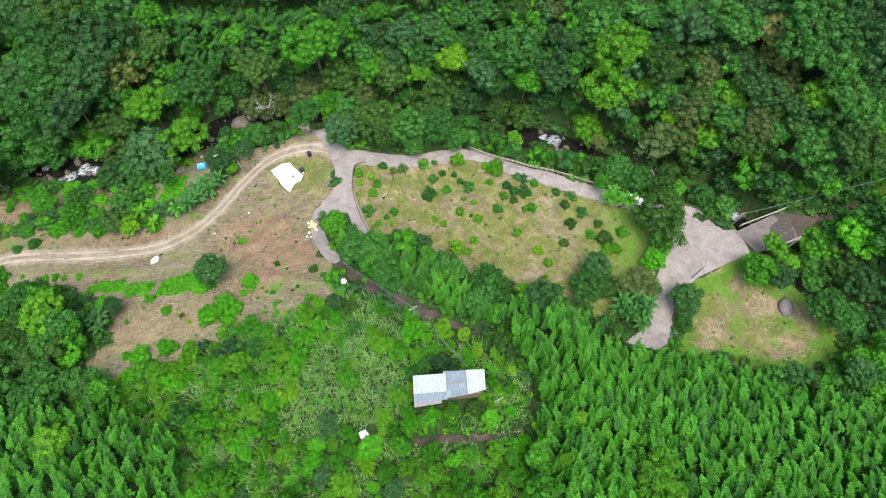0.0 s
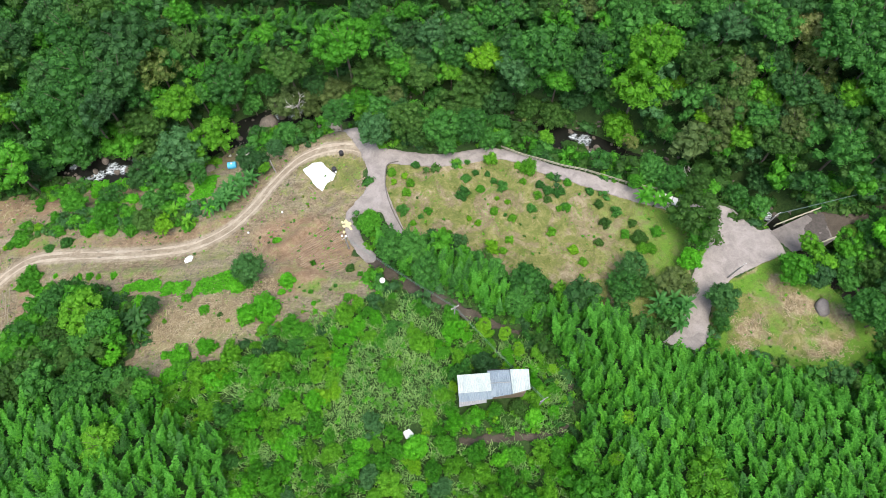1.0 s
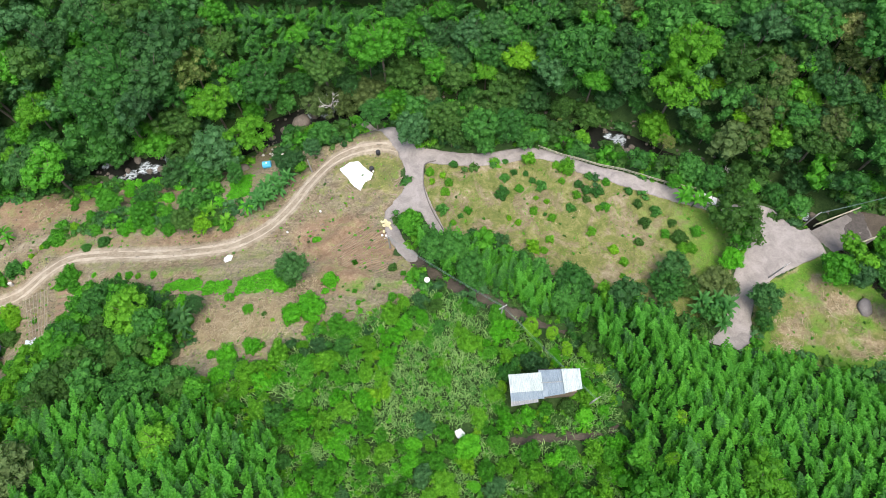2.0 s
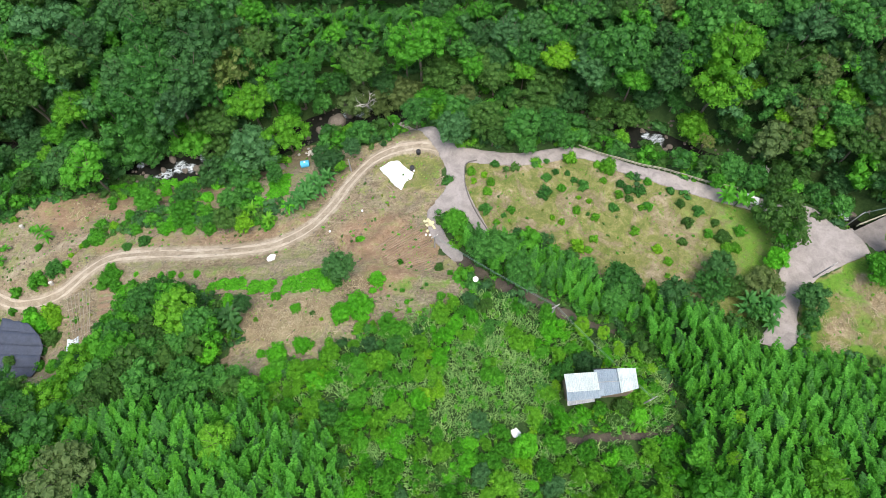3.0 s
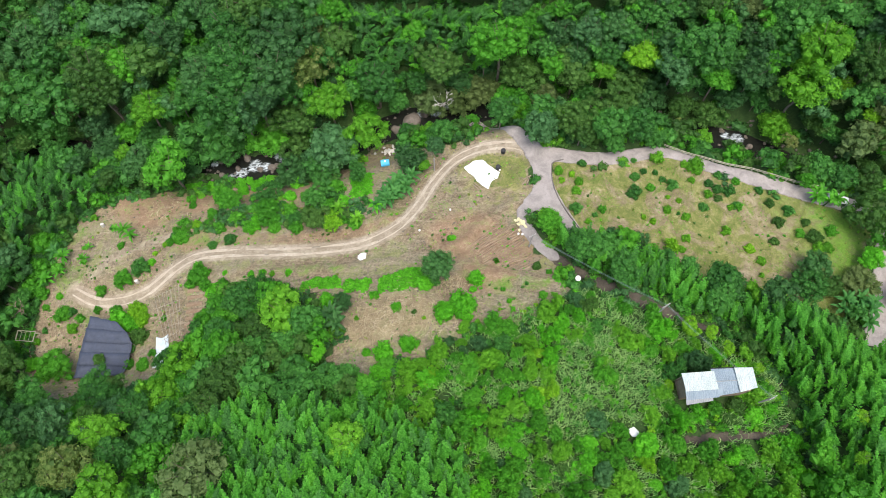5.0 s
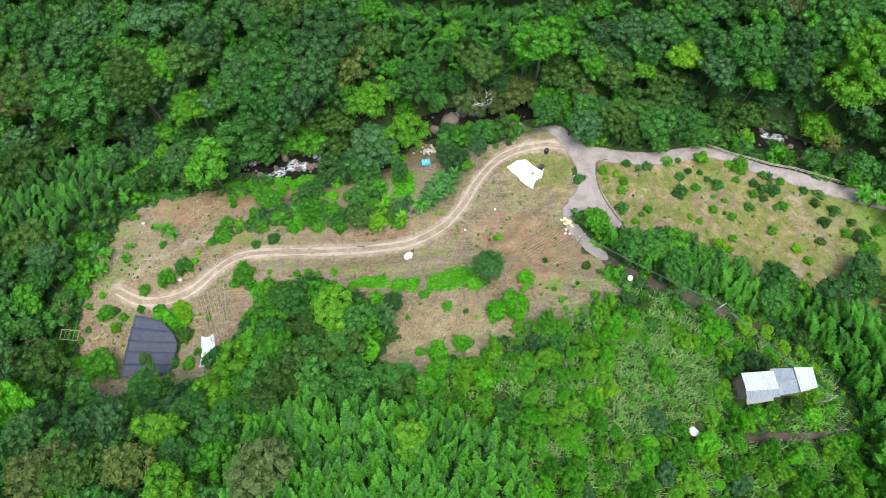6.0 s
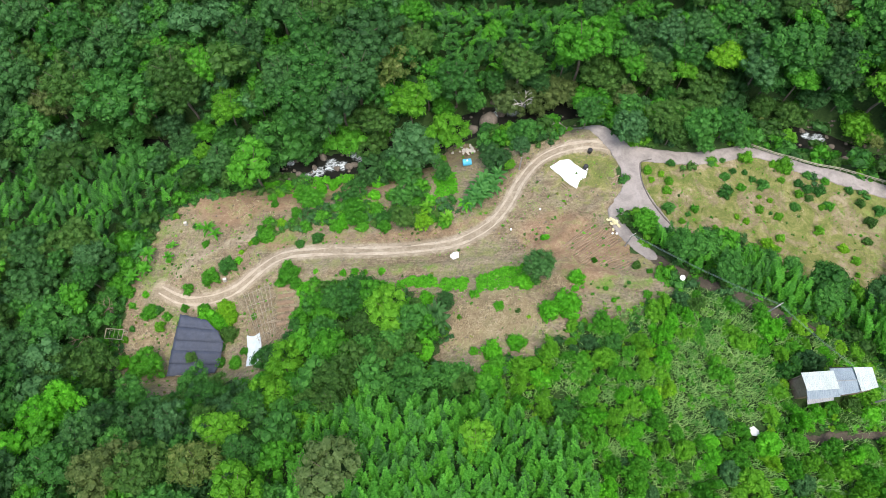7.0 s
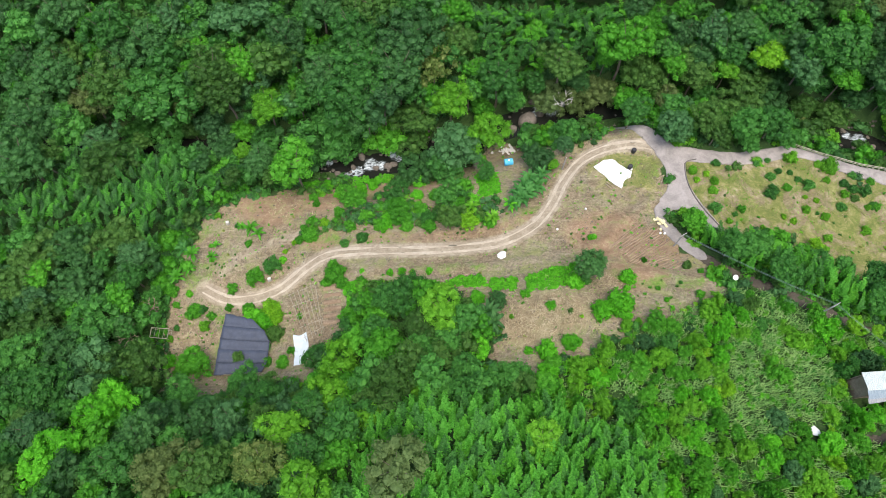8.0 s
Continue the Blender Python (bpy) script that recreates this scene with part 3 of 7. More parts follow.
# ---- flat patches that follow the ground: roads, track, water, sheets ----
def patch(name, field, bounds, step, lift, material, label, depth=0.25, height=ground, kind="structure", category="road", shared=None):
    x0, x1, y0, y1 = bounds
    xs, ys = np.arange(x0, x1, step), np.arange(y0, y1, step)
    x, y = np.meshgrid(xs, ys)
    f = field(x, y)
    inside = f < 0
    cell = inside[:-1, :-1] | inside[:-1, 1:] | inside[1:, 1:] | inside[1:, :-1]
    e = 0.05
    gx, gy = (field(x + e, y) - field(x - e, y)) / (2 * e), (field(x, y + e) - field(x, y - e)) / (2 * e)
    push = np.clip(f, 0, step * 1.2)
    x, y = x - push * gx, y - push * gy
    k = np.arange(x.size).reshape(x.shape)
    faces = np.stack([k[:-1, :-1], k[:-1, 1:], k[1:, 1:], k[1:, :-1]], -1)[cell]
    used, faces = np.unique(faces, return_inverse=True)
    faces = faces.reshape(-1, 4)
    v = np.stack([x.ravel()[used], y.ravel()[used]], -1)
    v = np.column_stack([v, height(v[:, 0], v[:, 1]) + lift])
    edges = np.concatenate([faces[:, [a, (a + 1) % 4]] for a in range(4)])
    code = np.sort(edges, 1)
    _, first, count = np.unique(code, axis=0, return_index=True, return_counts=True)
    rim = edges[first[count == 1]]
    skirt = [(b, a, a + len(v), b + len(v)) for a, b in rim.tolist()] if depth else []
    verts = np.concatenate([v, v - (0, 0, depth)]) if depth else v
    me = mesh_of(name, verts, faces.tolist() + skirt, material, True)
    me.validate()
    ob = new(name, me)
    return tagged(ob, label, category, kind=kind) if label else ob


EAST_LEVEL = 0.35


def road_height(x, y):
    g = ground(x, y)
    return np.where(x > 50, g + (np.maximum(g, EAST_LEVEL) - g) * smooth(50, 54, x), g)


patch("road", lambda x, y: roads_field(x, y) + wobble(x, y, 1.9, 0.12), (-34, 58, 20, 79), 0.42, 0.07, CONCRETE, "grey worn concrete farm road with a wide yard", 0.3, road_height)
patch("track", ruts_field, (-113, -18, 32, 68), 0.26, 0.015, RUT, "pale dusty two-rut dirt track", 0)
patch("footpath", lambda x, y: line_field(PATH_LINE, x, y) + wobble(x, y, 1.7, 0.35), (-22, 16, 4, 42), 0.4, 0.05, PATHDIRT, "dark damp earth footpath through scrub", 0.15, category="path")


def build_water():
    def field(x, y):
        dist, extra, side = along(STREAM, x, y)
        return dist - extra[..., 1] - 0.6
    ob = patch("water", field, (-160, 110, -10, 84), 0.6, -0.25, WATER, "dark mountain stream with white rapids", 0, lambda x, y: along(STREAM, x, y)[1][..., 0], category="stream")
    me = ob.data
    co = np.zeros(len(me.vertices) * 3)
    me.vertices.foreach_get("co", co)
    co = co.reshape(-1, 3)
    rapid = np.zeros(len(co))
    for x, y, r in ((-78.6, 68.1, 2.6), (-76.2, 67.8, 2.0), (-81.5, 66.5, 2.2), (-83.7, 65.4, 1.6), (-73.5, 70.5, 2.0), (-72.4, 69.5, 1.6), (-41.4, 81.0, 2.6), (-38.9, 79.8, 2.8), (-42.8, 78.6, 1.8), (-37, 81, 2),
                    (22.9, 69.6, 2.4), (20.8, 70.6, 1.6), (24.0, 66.9, 1.0), (56, 52, 2.6), (54.5, 53.5, 1.8), (-88, 69, 1.6)):
        rapid = np.maximum(rapid, 1 - smooth(r * 0.4, r, np.hypot(co[:, 0] - x, co[:, 1] - y)))
    me.attributes.new("rapid", "FLOAT", "POINT").data.foreach_set("value", rapid)


build_water()


# ---- plants ----
def rng_dirs(rng, n, low=-0.35):
    d = rng.normal(size=(n * 3, 3))
    d /= np.linalg.norm(d, axis=1)[:, None]
    d = d[d[:, 2] > low][:n]
    return d


BALL, SHAPES = {}, {}


def ball(level):
    if level not in BALL:
        bm = bmesh.new()
        bmesh.ops.create_icosphere(bm, subdivisions=level, radius=1)
        BALL[level] = (np.array([v.co[:] for v in bm.verts]), [[v.index for v in f.verts] for f in bm.faces])
        bm.free()
    return BALL[level]


def cap(level, low=-0.2):
    """A ball without its underside, which no leaf clump shows."""
    if (level, low) not in BALL:
        v, f = ball(level)
        f = [k for k in f if v[k, 2].mean() > low]
        used, again = np.unique(np.array(f), return_inverse=True)
        BALL[level, low] = (v[used][again.ravel()], np.arange(again.size).reshape(-1, 3).tolist())
    return BALL[level, low]


class Leaves:
    """Collects leaf clumps into one mesh."""

    def __init__(self, seed):
        self.rng, self.v, self.f, self.n, self.tint = np.random.default_rng(seed), [], [], 0, []

    def add(self, v, f, tint=0.0):
        self.v.append(v), self.f.extend((np.asarray(f) + self.n).tolist())
        self.n += len(v)
        self.tint.append(np.full(len(v), tint))

    def cards(self, at, normal, size, slim=0.6, tint=0.0):
        """Small kite-shaped clumps, bent along the middle."""
        rng, n = self.rng, len(at)
        a = np.cross(normal, rng.normal(size=(n, 3)))
        a /= np.linalg.norm(a, axis=1)[:, None] + 1e-9
        b = np.cross(normal, a)
        s = (size * rng.uniform(0.65, 1.35, n))[:, None]
        up = normal * s * 0.18
        v = np.stack([at - a * s, at - b * s * slim + up, at + a * s * 1.1, at + b * s * slim + up], 1).reshape(-1, 3)
        k = np.arange(n)[:, None] * 4
        f = np.concatenate([k + (0, 1, 2), k + (0, 2, 3)])
        self.add(v, f, tint)

    def puff(self, c, r, cards, size, squash=0.8, level=1, tint=0.0, low=-0.3):
        rng = self.rng
        bv, bf = cap(level)
        v = (bv * (1 + rng.uniform(-0.2, 0.14, (len(bv), 1))) + rng.uniform(-0.09, 0.09, bv.shape)) * r * 0.8 * (1, 1, squash) + c
        self.add(v, bf, tint)
        d = rng_dirs(rng, cards, low)
        at = d * r * rng.uniform(0.84, 1.14, (len(d), 1)) * (1, 1, squash) + c
        nrm = d + (0, 0, 0.25) + rng.normal(size=d.shape) * 0.42
        nrm /= np.linalg.norm(nrm, axis=1)[:, None]
        self.cards(at, nrm, size, tint=tint)

    def mesh(self, name, material):
        me = mesh_of(name, np.concatenate(self.v), self.f, material)
        me.attributes.new("tint", "FLOAT", "POINT").data.foreach_set("value", np.concatenate(self.tint))
        SHAPES[me] = (np.concatenate(self.v), np.array(self.f))
        return me


def crown(seed, puffs, cards, size, flat=0.75, spread=0.7, gap=0.0, tall=0.0, lobe=1.0):
    """A broad crown of unit radius, its base at z = 0: puffs spread over a dome."""
    L = Leaves(seed)
    d = rng_dirs(L.rng, 400, -0.15)
    picked = [np.array((0.1, 0.05, 1.0))]
    for k in d:
        if len(picked) < puffs and min(np.linalg.norm(k - p) for p in picked) > 1.9 / math.sqrt(puffs):
            picked.append(k)
    one, two = L.rng.uniform(0, 6.28, 2)
    for k in picked:
        way = math.atan2(k[1], k[0])
        k = k * (1 + lobe * (0.2 * math.sin(2 * way + one) + 0.13 * math.sin(3 * way + two)))
        if gap and L.rng.random() < gap:
            continue
        r = L.rng.uniform(0.8, 1.3) * (1.35 / math.sqrt(puffs))
        c = k * (spread + L.rng.uniform(-0.16, 0.14)) * (1, 1, flat + tall)
        c[2] += 0.45 + tall * 0.5
        L.puff(c, r, cards, size, L.rng.uniform(0.7, 0.95))
    L.puff(np.array((0, 0, 0.42 + tall * 0.5)), 0.68, cards, size, 0.75)
    return L.mesh("crown", LEAF["mid"])


def trunk(seed, height, radius, limbs=5, reach=0.5):
    """A tapered trunk with limbs that reach into the crown."""
    rng = random.Random(seed)
    bm = bmesh.new()
    p, r = Vector((0, 0, -0.5)), radius
    for k in range(3):
        q = Vector((rng.uniform(-0.05, 0.05), rng.uniform(-0.05, 0.05), height * (k + 1) / 3))
        rod(bm, p, q, r, r * 0.78, 6)
        p, r = q, r * 0.78
    for k in range(limbs):
        a = math.tau * (k + rng.random() * 0.6) / limbs
        m = Vector((math.cos(a) * reach * 0.5, math.sin(a) * reach * 0.5, height + 0.18))
        e = Vector((math.cos(a) * reach, math.sin(a) * reach, height + rng.uniform(0.3, 0.55)))
        rod(bm, p, m, r * 0.7, r * 0.45, 5), rod(bm, m, e, r * 0.45, r * 0.15, 5)
    me = bpy.data.meshes.new("trunk")
    bm.to_mesh(me)
    bm.free()
    me.materials.append(BARK)
    return me


def plume(seed, height=2.35, reach=0.92, levels=8, bow=0.72):
    """The feathery head of a bamboo culm, bowed over towards +y: side sprays on both sides of a bent stem, shorter to the tip."""
    rng = np.random.default_rng(seed)
    v, f = [], []
    side_bend = rng.normal() * 0.1

    def kite(a, tip, across, w, sink):
        mid = a * 0.48 + tip * 0.52 + np.array([0, 0, sink])
        b = len(v)
        v.extend([a, mid - across * w, tip, mid + across * w])
        f.extend([(b, b + 1, b + 2), (b, b + 2, b + 3)])

    stem = lambda u: np.array([side_bend * height * u * u, bow * height * u ** 1.5, height * (0.12 + u - 0.2 * u * u)])
    for k in range(levels):
        u = (k + 0.5) / levels
        c = stem(u)
        on = stem(u + 0.05) - c
        on /= np.linalg.norm(on)
        for j in range(5):
            a = math.tau * (j + 0.5 * (k % 2)) / 5 + rng.uniform(-0.35, 0.35)
            out = np.array([math.cos(a), math.sin(a) * 0.7, 0.25]) + on * 0.55
            out /= np.linalg.norm(out)
            n = reach * ((1 - u) ** 0.7 * 0.92 + 0.13) * rng.uniform(0.7, 1.25)
            tip = c + out * n - np.array([0, 0, 0.22 * n * n])
            across = np.cross(out, (0, 0, 1.0))
            across /= np.linalg.norm(across) + 1e-9
            kite(c, tip, across, 0.06 + 0.09 * n, 0.12 * n)
            q = c + out * n * 0.55
            turn = out + across * rng.choice((-0.9, 0.9))
            kite(q, q + turn * n * 0.36 - (0, 0, 0.1 * n), np.cross(turn, (0, 0, 1.0)), 0.075, 0.02)
    return np.array(v), np.array(f)


def tuft(seed, blades=34, length=1.4, width=0.05, spread=0.8, base=0.25, sway=0.0):
    """A clump of long bent blades."""
    rng = np.random.default_rng(seed)
    v, f = [], []
    for k in range(blades):
        a, n = rng.uniform(0, math.tau), length * rng.uniform(0.5, 1.25)
        out, side = np.array([math.cos(a), math.sin(a), 0]), np.array([-math.sin(a), math.cos(a), 0]) * width * rng.uniform(0.6, 1.3)
        foot = np.array([*rng.normal(size=2) * base, 0])
        s = rng.uniform(0.1, 1) * spread
        bend = out * s + np.array([sway, 0.3 * sway, 0])
        mid, tip = foot + bend * n * 0.4 + (0, 0, n * 0.6), foot + bend * n + (0, 0, n * rng.uniform(0.45, 0.9))
        b = len(v)
        v += [foot - side, foot + side, mid + side, mid - side, tip]
        f += [(b, b + 1, b + 2), (b, b + 2, b + 3), (b + 3, b + 2, b + 4)]
    return np.array(v), np.array(f)


PLUMES = [plume(k) for k in range(8)]
TUFTS = [tuft(k, 44, 0.85, 0.032, 0.8, 0.4, 0.12) for k in range(6)]
CROWNS = {
    "dome": [crown(11, 38, 36, 0.05), crown(12, 44, 32, 0.047), crown(13, 36, 38, 0.052), crown(14, 40, 34, 0.049), crown(15, 38, 36, 0.05), crown(19, 44, 32, 0.046, 0.8, 0.74)],
    "great": [crown(16, 56, 36, 0.04, 0.75, 0.76), crown(17, 60, 34, 0.039, 0.8, 0.76), crown(18, 54, 38, 0.041, 0.7, 0.76)],
    "tall": [crown(21, 42, 36, 0.054, 0.9, 0.7, 0.0, 0.5), crown(22, 38, 38, 0.056, 0.8, 0.7, 0.0, 0.4)],
    "loose": [crown(31, 38, 34, 0.056, 0.75, 0.8, 0.12), crown(32, 42, 32, 0.052, 0.85, 0.8, 0.16)],
    "round": [crown(41, 46, 34, 0.05, 0.9, 0.7, lobe=0.3), crown(42, 42, 36, 0.05, 0.95, 0.7, lobe=0.3)],
    "bush": [crown(51, 18, 26, 0.098, 0.75, 0.62, lobe=0.5), crown(52, 16, 28, 0.1, 0.7, 0.62, lobe=0.7), crown(53, 20, 24, 0.095, 0.85, 0.6, lobe=0.4), crown(54, 17, 26, 0.1, 0.8, 0.66, 0.1, lobe=0.8)],
    "plain": [crown(61, 19, 26, 0.074, 0.8, 0.7), crown(62, 22, 23, 0.07, 0.9, 0.72), crown(63, 18, 27, 0.075, 0.75, 0.7), crown(64, 20, 24, 0.072, 0.85, 0.74, 0.08), crown(65, 24, 22, 0.068, 0.8, 0.74)],
    "rank": [crown(71, 26, 26, 0.085, 0.85, 0.62, lobe=0.9), crown(72, 30, 24, 0.08, 0.95, 0.66, 0.1, lobe=1.2), crown(73, 24, 28, 0.088, 0.8, 0.7, 0.15, lobe=1.0)],
}
TRUNKS = [trunk(k, 1.0, 0.07) for k in range(3)]
TREES, SCRUB_SPOTS, SHADED = [], [], []
TREE_WORDS = {"mid": "green", "deep": "dark green", "blue": "bluish green", "bright": "bright green", "lime": "yellow-green", "sun": "light yellowish green", "olive": "olive green", "pale": "pale grey-green",
              "brown": "brownish", "flower": "cream-flowering", "banana": "green", "lush": "bright green"}
SHAPE_WORDS = {"dome": "broad-crowned", "tall": "tall", "loose": "open-crowned", "round": "dense round"}


def tree(x, y, r, height, shape="dome", leaf="mid", z=None, name="tree", category="tree", group="", where="in valley forest"):
    """A tree: r is the crown's radius, height that of the crown's top."""
    rng = random.Random(int(x * 131 + y * 977))
    leaf = "mid" if leaf == "bright" and x < -100 and r > 4 else leaf
    root = ground1(x, y) if z is None else z
    body = min(r * (1.9 if shape == "tall" else 1.3), height * 0.85)
    r *= 1.12 if height > 8.5 else 0.97
    ob = thing(name, f"{SHAPE_WORDS.get(shape, 'leafy')} {TREE_WORDS[leaf]} tree {where}", category, (x, y, root), rng.uniform(0, 360), group)
    c = new("crown", rng.choice(CROWNS["great" if shape == "dome" and r > 3.7 else shape]))
    c.parent = ob
    k = body / (1.9 if shape == "tall" else 1.3) 
    c.matrix_basis = pose(0, 0, height - body) @ Matrix.Diagonal((r, r, k, 1))
    c.material_slots[0].link = "OBJECT"
    c.material_slots[0].material = LEAF[leaf]
    t = new("trunk", rng.choice(TRUNKS))
    t.parent = ob
    t.matrix_basis = Matrix.Diagonal((r * 0.9, r * 0.9, max(height - body * 0.75, 0.5), 1))
    TREES.append((x, y, r))
    return ob


def bush(x, y, r, leaf="mid", height=None, label="", name="shrub", category="shrub", group="", z=None):
    rng = random.Random(int(x * 173 + y * 619))
    height = height or r * 1.3
    ob = new(name, rng.choice(CROWNS["bush"]))
    ob.matrix_basis = pose(x, y, (ground1(x, y) if z is None else z) - 0.25 * height, 0, 0, rng.uniform(0, 360)) @ Matrix.Diagonal((r, r, height * 0.95, 1))
    ob.material_slots[0].link = "OBJECT"
    ob.material_slots[0].material = LEAF[leaf]
    TREES.append((x, y, r))
    return tagged(ob, label or f"{TREE_WORDS[leaf]} leafy shrub growing from the ground", category, group)



def scrub_bush(x, y, r, leaf="mid"):
    """A rank bush with a fine, uneven crown."""
    rng = random.Random(int(x * 151 + y * 733))
    ob = new("scrub_bush", rng.choice(CROWNS["rank"]))
    high = rng.uniform(1.1, 1.9)
    ob.matrix_basis = pose(x, y, ground1(x, y) - 0.15 * r, 0, 0, rng.uniform(0, 360)) @ Matrix.Diagonal((r * 1.15, r * 1.15, r * high, 1))
    ob.material_slots[0].link = "OBJECT"
    ob.material_slots[0].material = LEAF[leaf]
    SCRUB_SPOTS.append((x, y, r))
    return tagged(ob, f"{TREE_WORDS[leaf]} rank bush in overgrown scrub", "bush", "scrub bushes")


# ---- the forest across the stream: x, y, crown radius, height, shape, leaf ----
for row in [
    (-88.2, 94.2, 4.4, 15, "dome", "deep"), (-80.7, 88.6, 4.9, 17, "dome", "mid"), (-77, 92.5, 4.9, 16, "loose", "olive"), (-70.2, 87.6, 6.8, 17, "dome", "deep"), (-79.9,
    87, 4, 13, "dome", "mid"), (-78.9, 81, 5.5, 17, "dome", "mid"), (-87, 81.7, 4.3, 14, "dome", "deep"), (-72, 80.3, 5.4, 17, "dome", "deep"), (-89.9, 79.4, 3.6, 12,
    "dome", "mid"), (-81.1, 75.6, 6.2, 17, "dome", "mid"), (-75, 75.3, 4.7, 16, "dome", "blue"), (-86.5, 74.1, 7.2, 11, "dome", "mid"), (-78.5, 73.3, 4.1, 14, "dome",
    "deep"), (-92.8, 71.7, 6.7, 6, "dome", "deep"), (-84.8, 71.5, 4.6, 6, "dome", "mid"), (-75.7, 73, 4.9, 6, "loose", "bright"), (-68.7, 74.7, 4.1, 10, "dome", "olive"),
    (-69.4, 70.8, 3.6, 6, "loose", "olive"), (-64.7, 82.9, 4, 13, "tall", "flower"), (-65.5, 91.6, 3, 10, "tall", "flower"), (-60.6, 94, 3.4, 11, "dome", "bright"),
    (-59.4, 88.1, 3.3, 11, "dome", "olive"), (-60.9, 76.6, 4.2, 13, "dome", "sun"), (-56, 83.6, 2.4, 9, "dome", "bright")]:
    tree(*row)
for row in [
    (-51.4, 80.7, 4.4, 13, "dome", "mid"), (-54.4, 78.5, 3.2, 6, "dome", "bright"), (-47.2, 79.7, 2.6, 6, "dome", "mid"), (-57.4, 79.5, 2.9, 9, "dome", "mid"), (-68.4,
    93.2, 4.1, 14, "dome", "mid"), (-68.9, 79.5, 3.4, 11, "dome", "mid")]:
    tree(*row)
for row in [
    (-43.8, 91.1, 2.6, 9, "dome", "bright"), (-38.4, 83.7, 4, 13, "dome", "olive"), (-43.8, 82.9, 3.1, 8, "dome", "mid"), (-40.5, 81.1, 4.2, 6, "loose", "pale"), (-34.7,
    79.9, 4.1, 6, "loose", "brown"), (-33.7, 83.3, 2.8, 6, "dome", "deep"), (-25.9, 85.3, 5.1, 17, "dome", "bright"), (-28.8, 85.7, 2.3, 9, "dome", "bright"), (-19.6,
    90.8, 3.5, 11, "dome", "bright"), (-13.9, 94, 2.3, 9, "dome", "bright"), (-13.8, 89.1, 3.2, 10, "dome", "deep"), (-22.7, 94.7, 3.2, 10, "dome", "deep"), (-20.6, 83.8,
    4.5, 9, "dome", "olive"), (-15.1, 83.8, 2.9, 10, "dome", "bright"), (-10.4, 82, 3.9, 10, "round", "olive"), (-16, 80.8, 3.1, 6, "dome", "deep"), (-28.8, 82, 4.6, 6,
    "dome", "brown"), (-23.9, 80.7, 2.5, 6, "dome", "bright"), (-26.2, 68.9, 2.9, 9, "dome", "mid"), (-7.9, 88.5, 3.4, 11, "dome", "blue"), (-2.7, 89, 3.4, 11, "dome",
    "deep"), (-4.5, 82, 2.4, 9, "dome", "sun"), (-5, 84.9, 3.1, 10, "dome", "mid"), (2.4, 82.7, 3.3, 11, "dome", "lime")]:
    tree(*row)
for row in [
    (4.7, 85.9, 2.6, 9, "dome", "mid"), (0.1, 88.1, 3.1, 10, "dome", "mid"), (4.1, 90.3, 3.4, 11, "dome", "mid"), (8.6, 91.7, 2.7, 9, "dome", "mid"), (-0.5, 79.9, 4.1, 9,
    "loose", "olive"), (5.4, 78.9, 4.1, 6, "loose", "deep"), (-7.6, 79.6, 2.9, 6, "dome", "mid")]:
    tree(*row)
for row in [
    (13.1, 81, 5.2, 17, "tall", "mid"), (15.1, 89.9, 3.3, 11, "dome", "olive"), (8.5, 80, 4, 13, "dome", "blue"), (10.9, 78.3, 3.1, 10, "dome", "mid"), (16.5, 77.7, 3.1,
    10, "dome", "bright"), (11.1, 75.7, 3.1, 6, "dome", "olive"), (16.8, 73.6, 3.6, 6, "dome", "olive"), (22.3, 89.3, 2.9, 9, "dome", "brown"), (21.8, 85, 2.9, 9, "dome",
    "deep"), (23.7, 79.6, 3.7, 12, "tall", "deep"), (22.3, 76.5, 3.7, 12, "dome", "deep"), (20.8, 76.1, 3.6, 6, "dome", "deep"), (25.3, 74.7, 2.6, 6, "dome", "mid"),
    (32.2, 77.4, 4.8, 16, "dome", "sun"), (30.8, 72.7, 4.6, 15, "tall", "sun"), (30.2, 78.4, 3, 10, "dome", "sun"), (35.7, 81.9, 2.8, 9, "tall", "flower"), (39.2, 77.9,
    2.6, 9, "dome", "mid"), (37.5, 73.1, 1.9, 9, "dome", "lime"), (36.3, 71.6, 2.1, 9, "round", "pale"), (41.2, 74.1, 4.3, 14, "dome", "olive"), (42.2, 70.4, 3, 10,
    "dome", "mid"), (45, 78.9, 4.1, 14, "dome", "blue"), (42.8, 82.4, 2.8, 9, "dome", "blue")]:
    tree(*row)
for row in [
    (43.2, 84.1, 3.3, 11, "dome", "mid"), (32, 86.6, 3.1, 10, "dome", "mid"), (28, 86.6, 3.1, 10, "dome", "mid"), (38.8, 83.9, 3.1, 10, "dome", "mid"), (51.1, 77.3, 4.1,
    14, "dome", "mid")]:
    tree(*row)
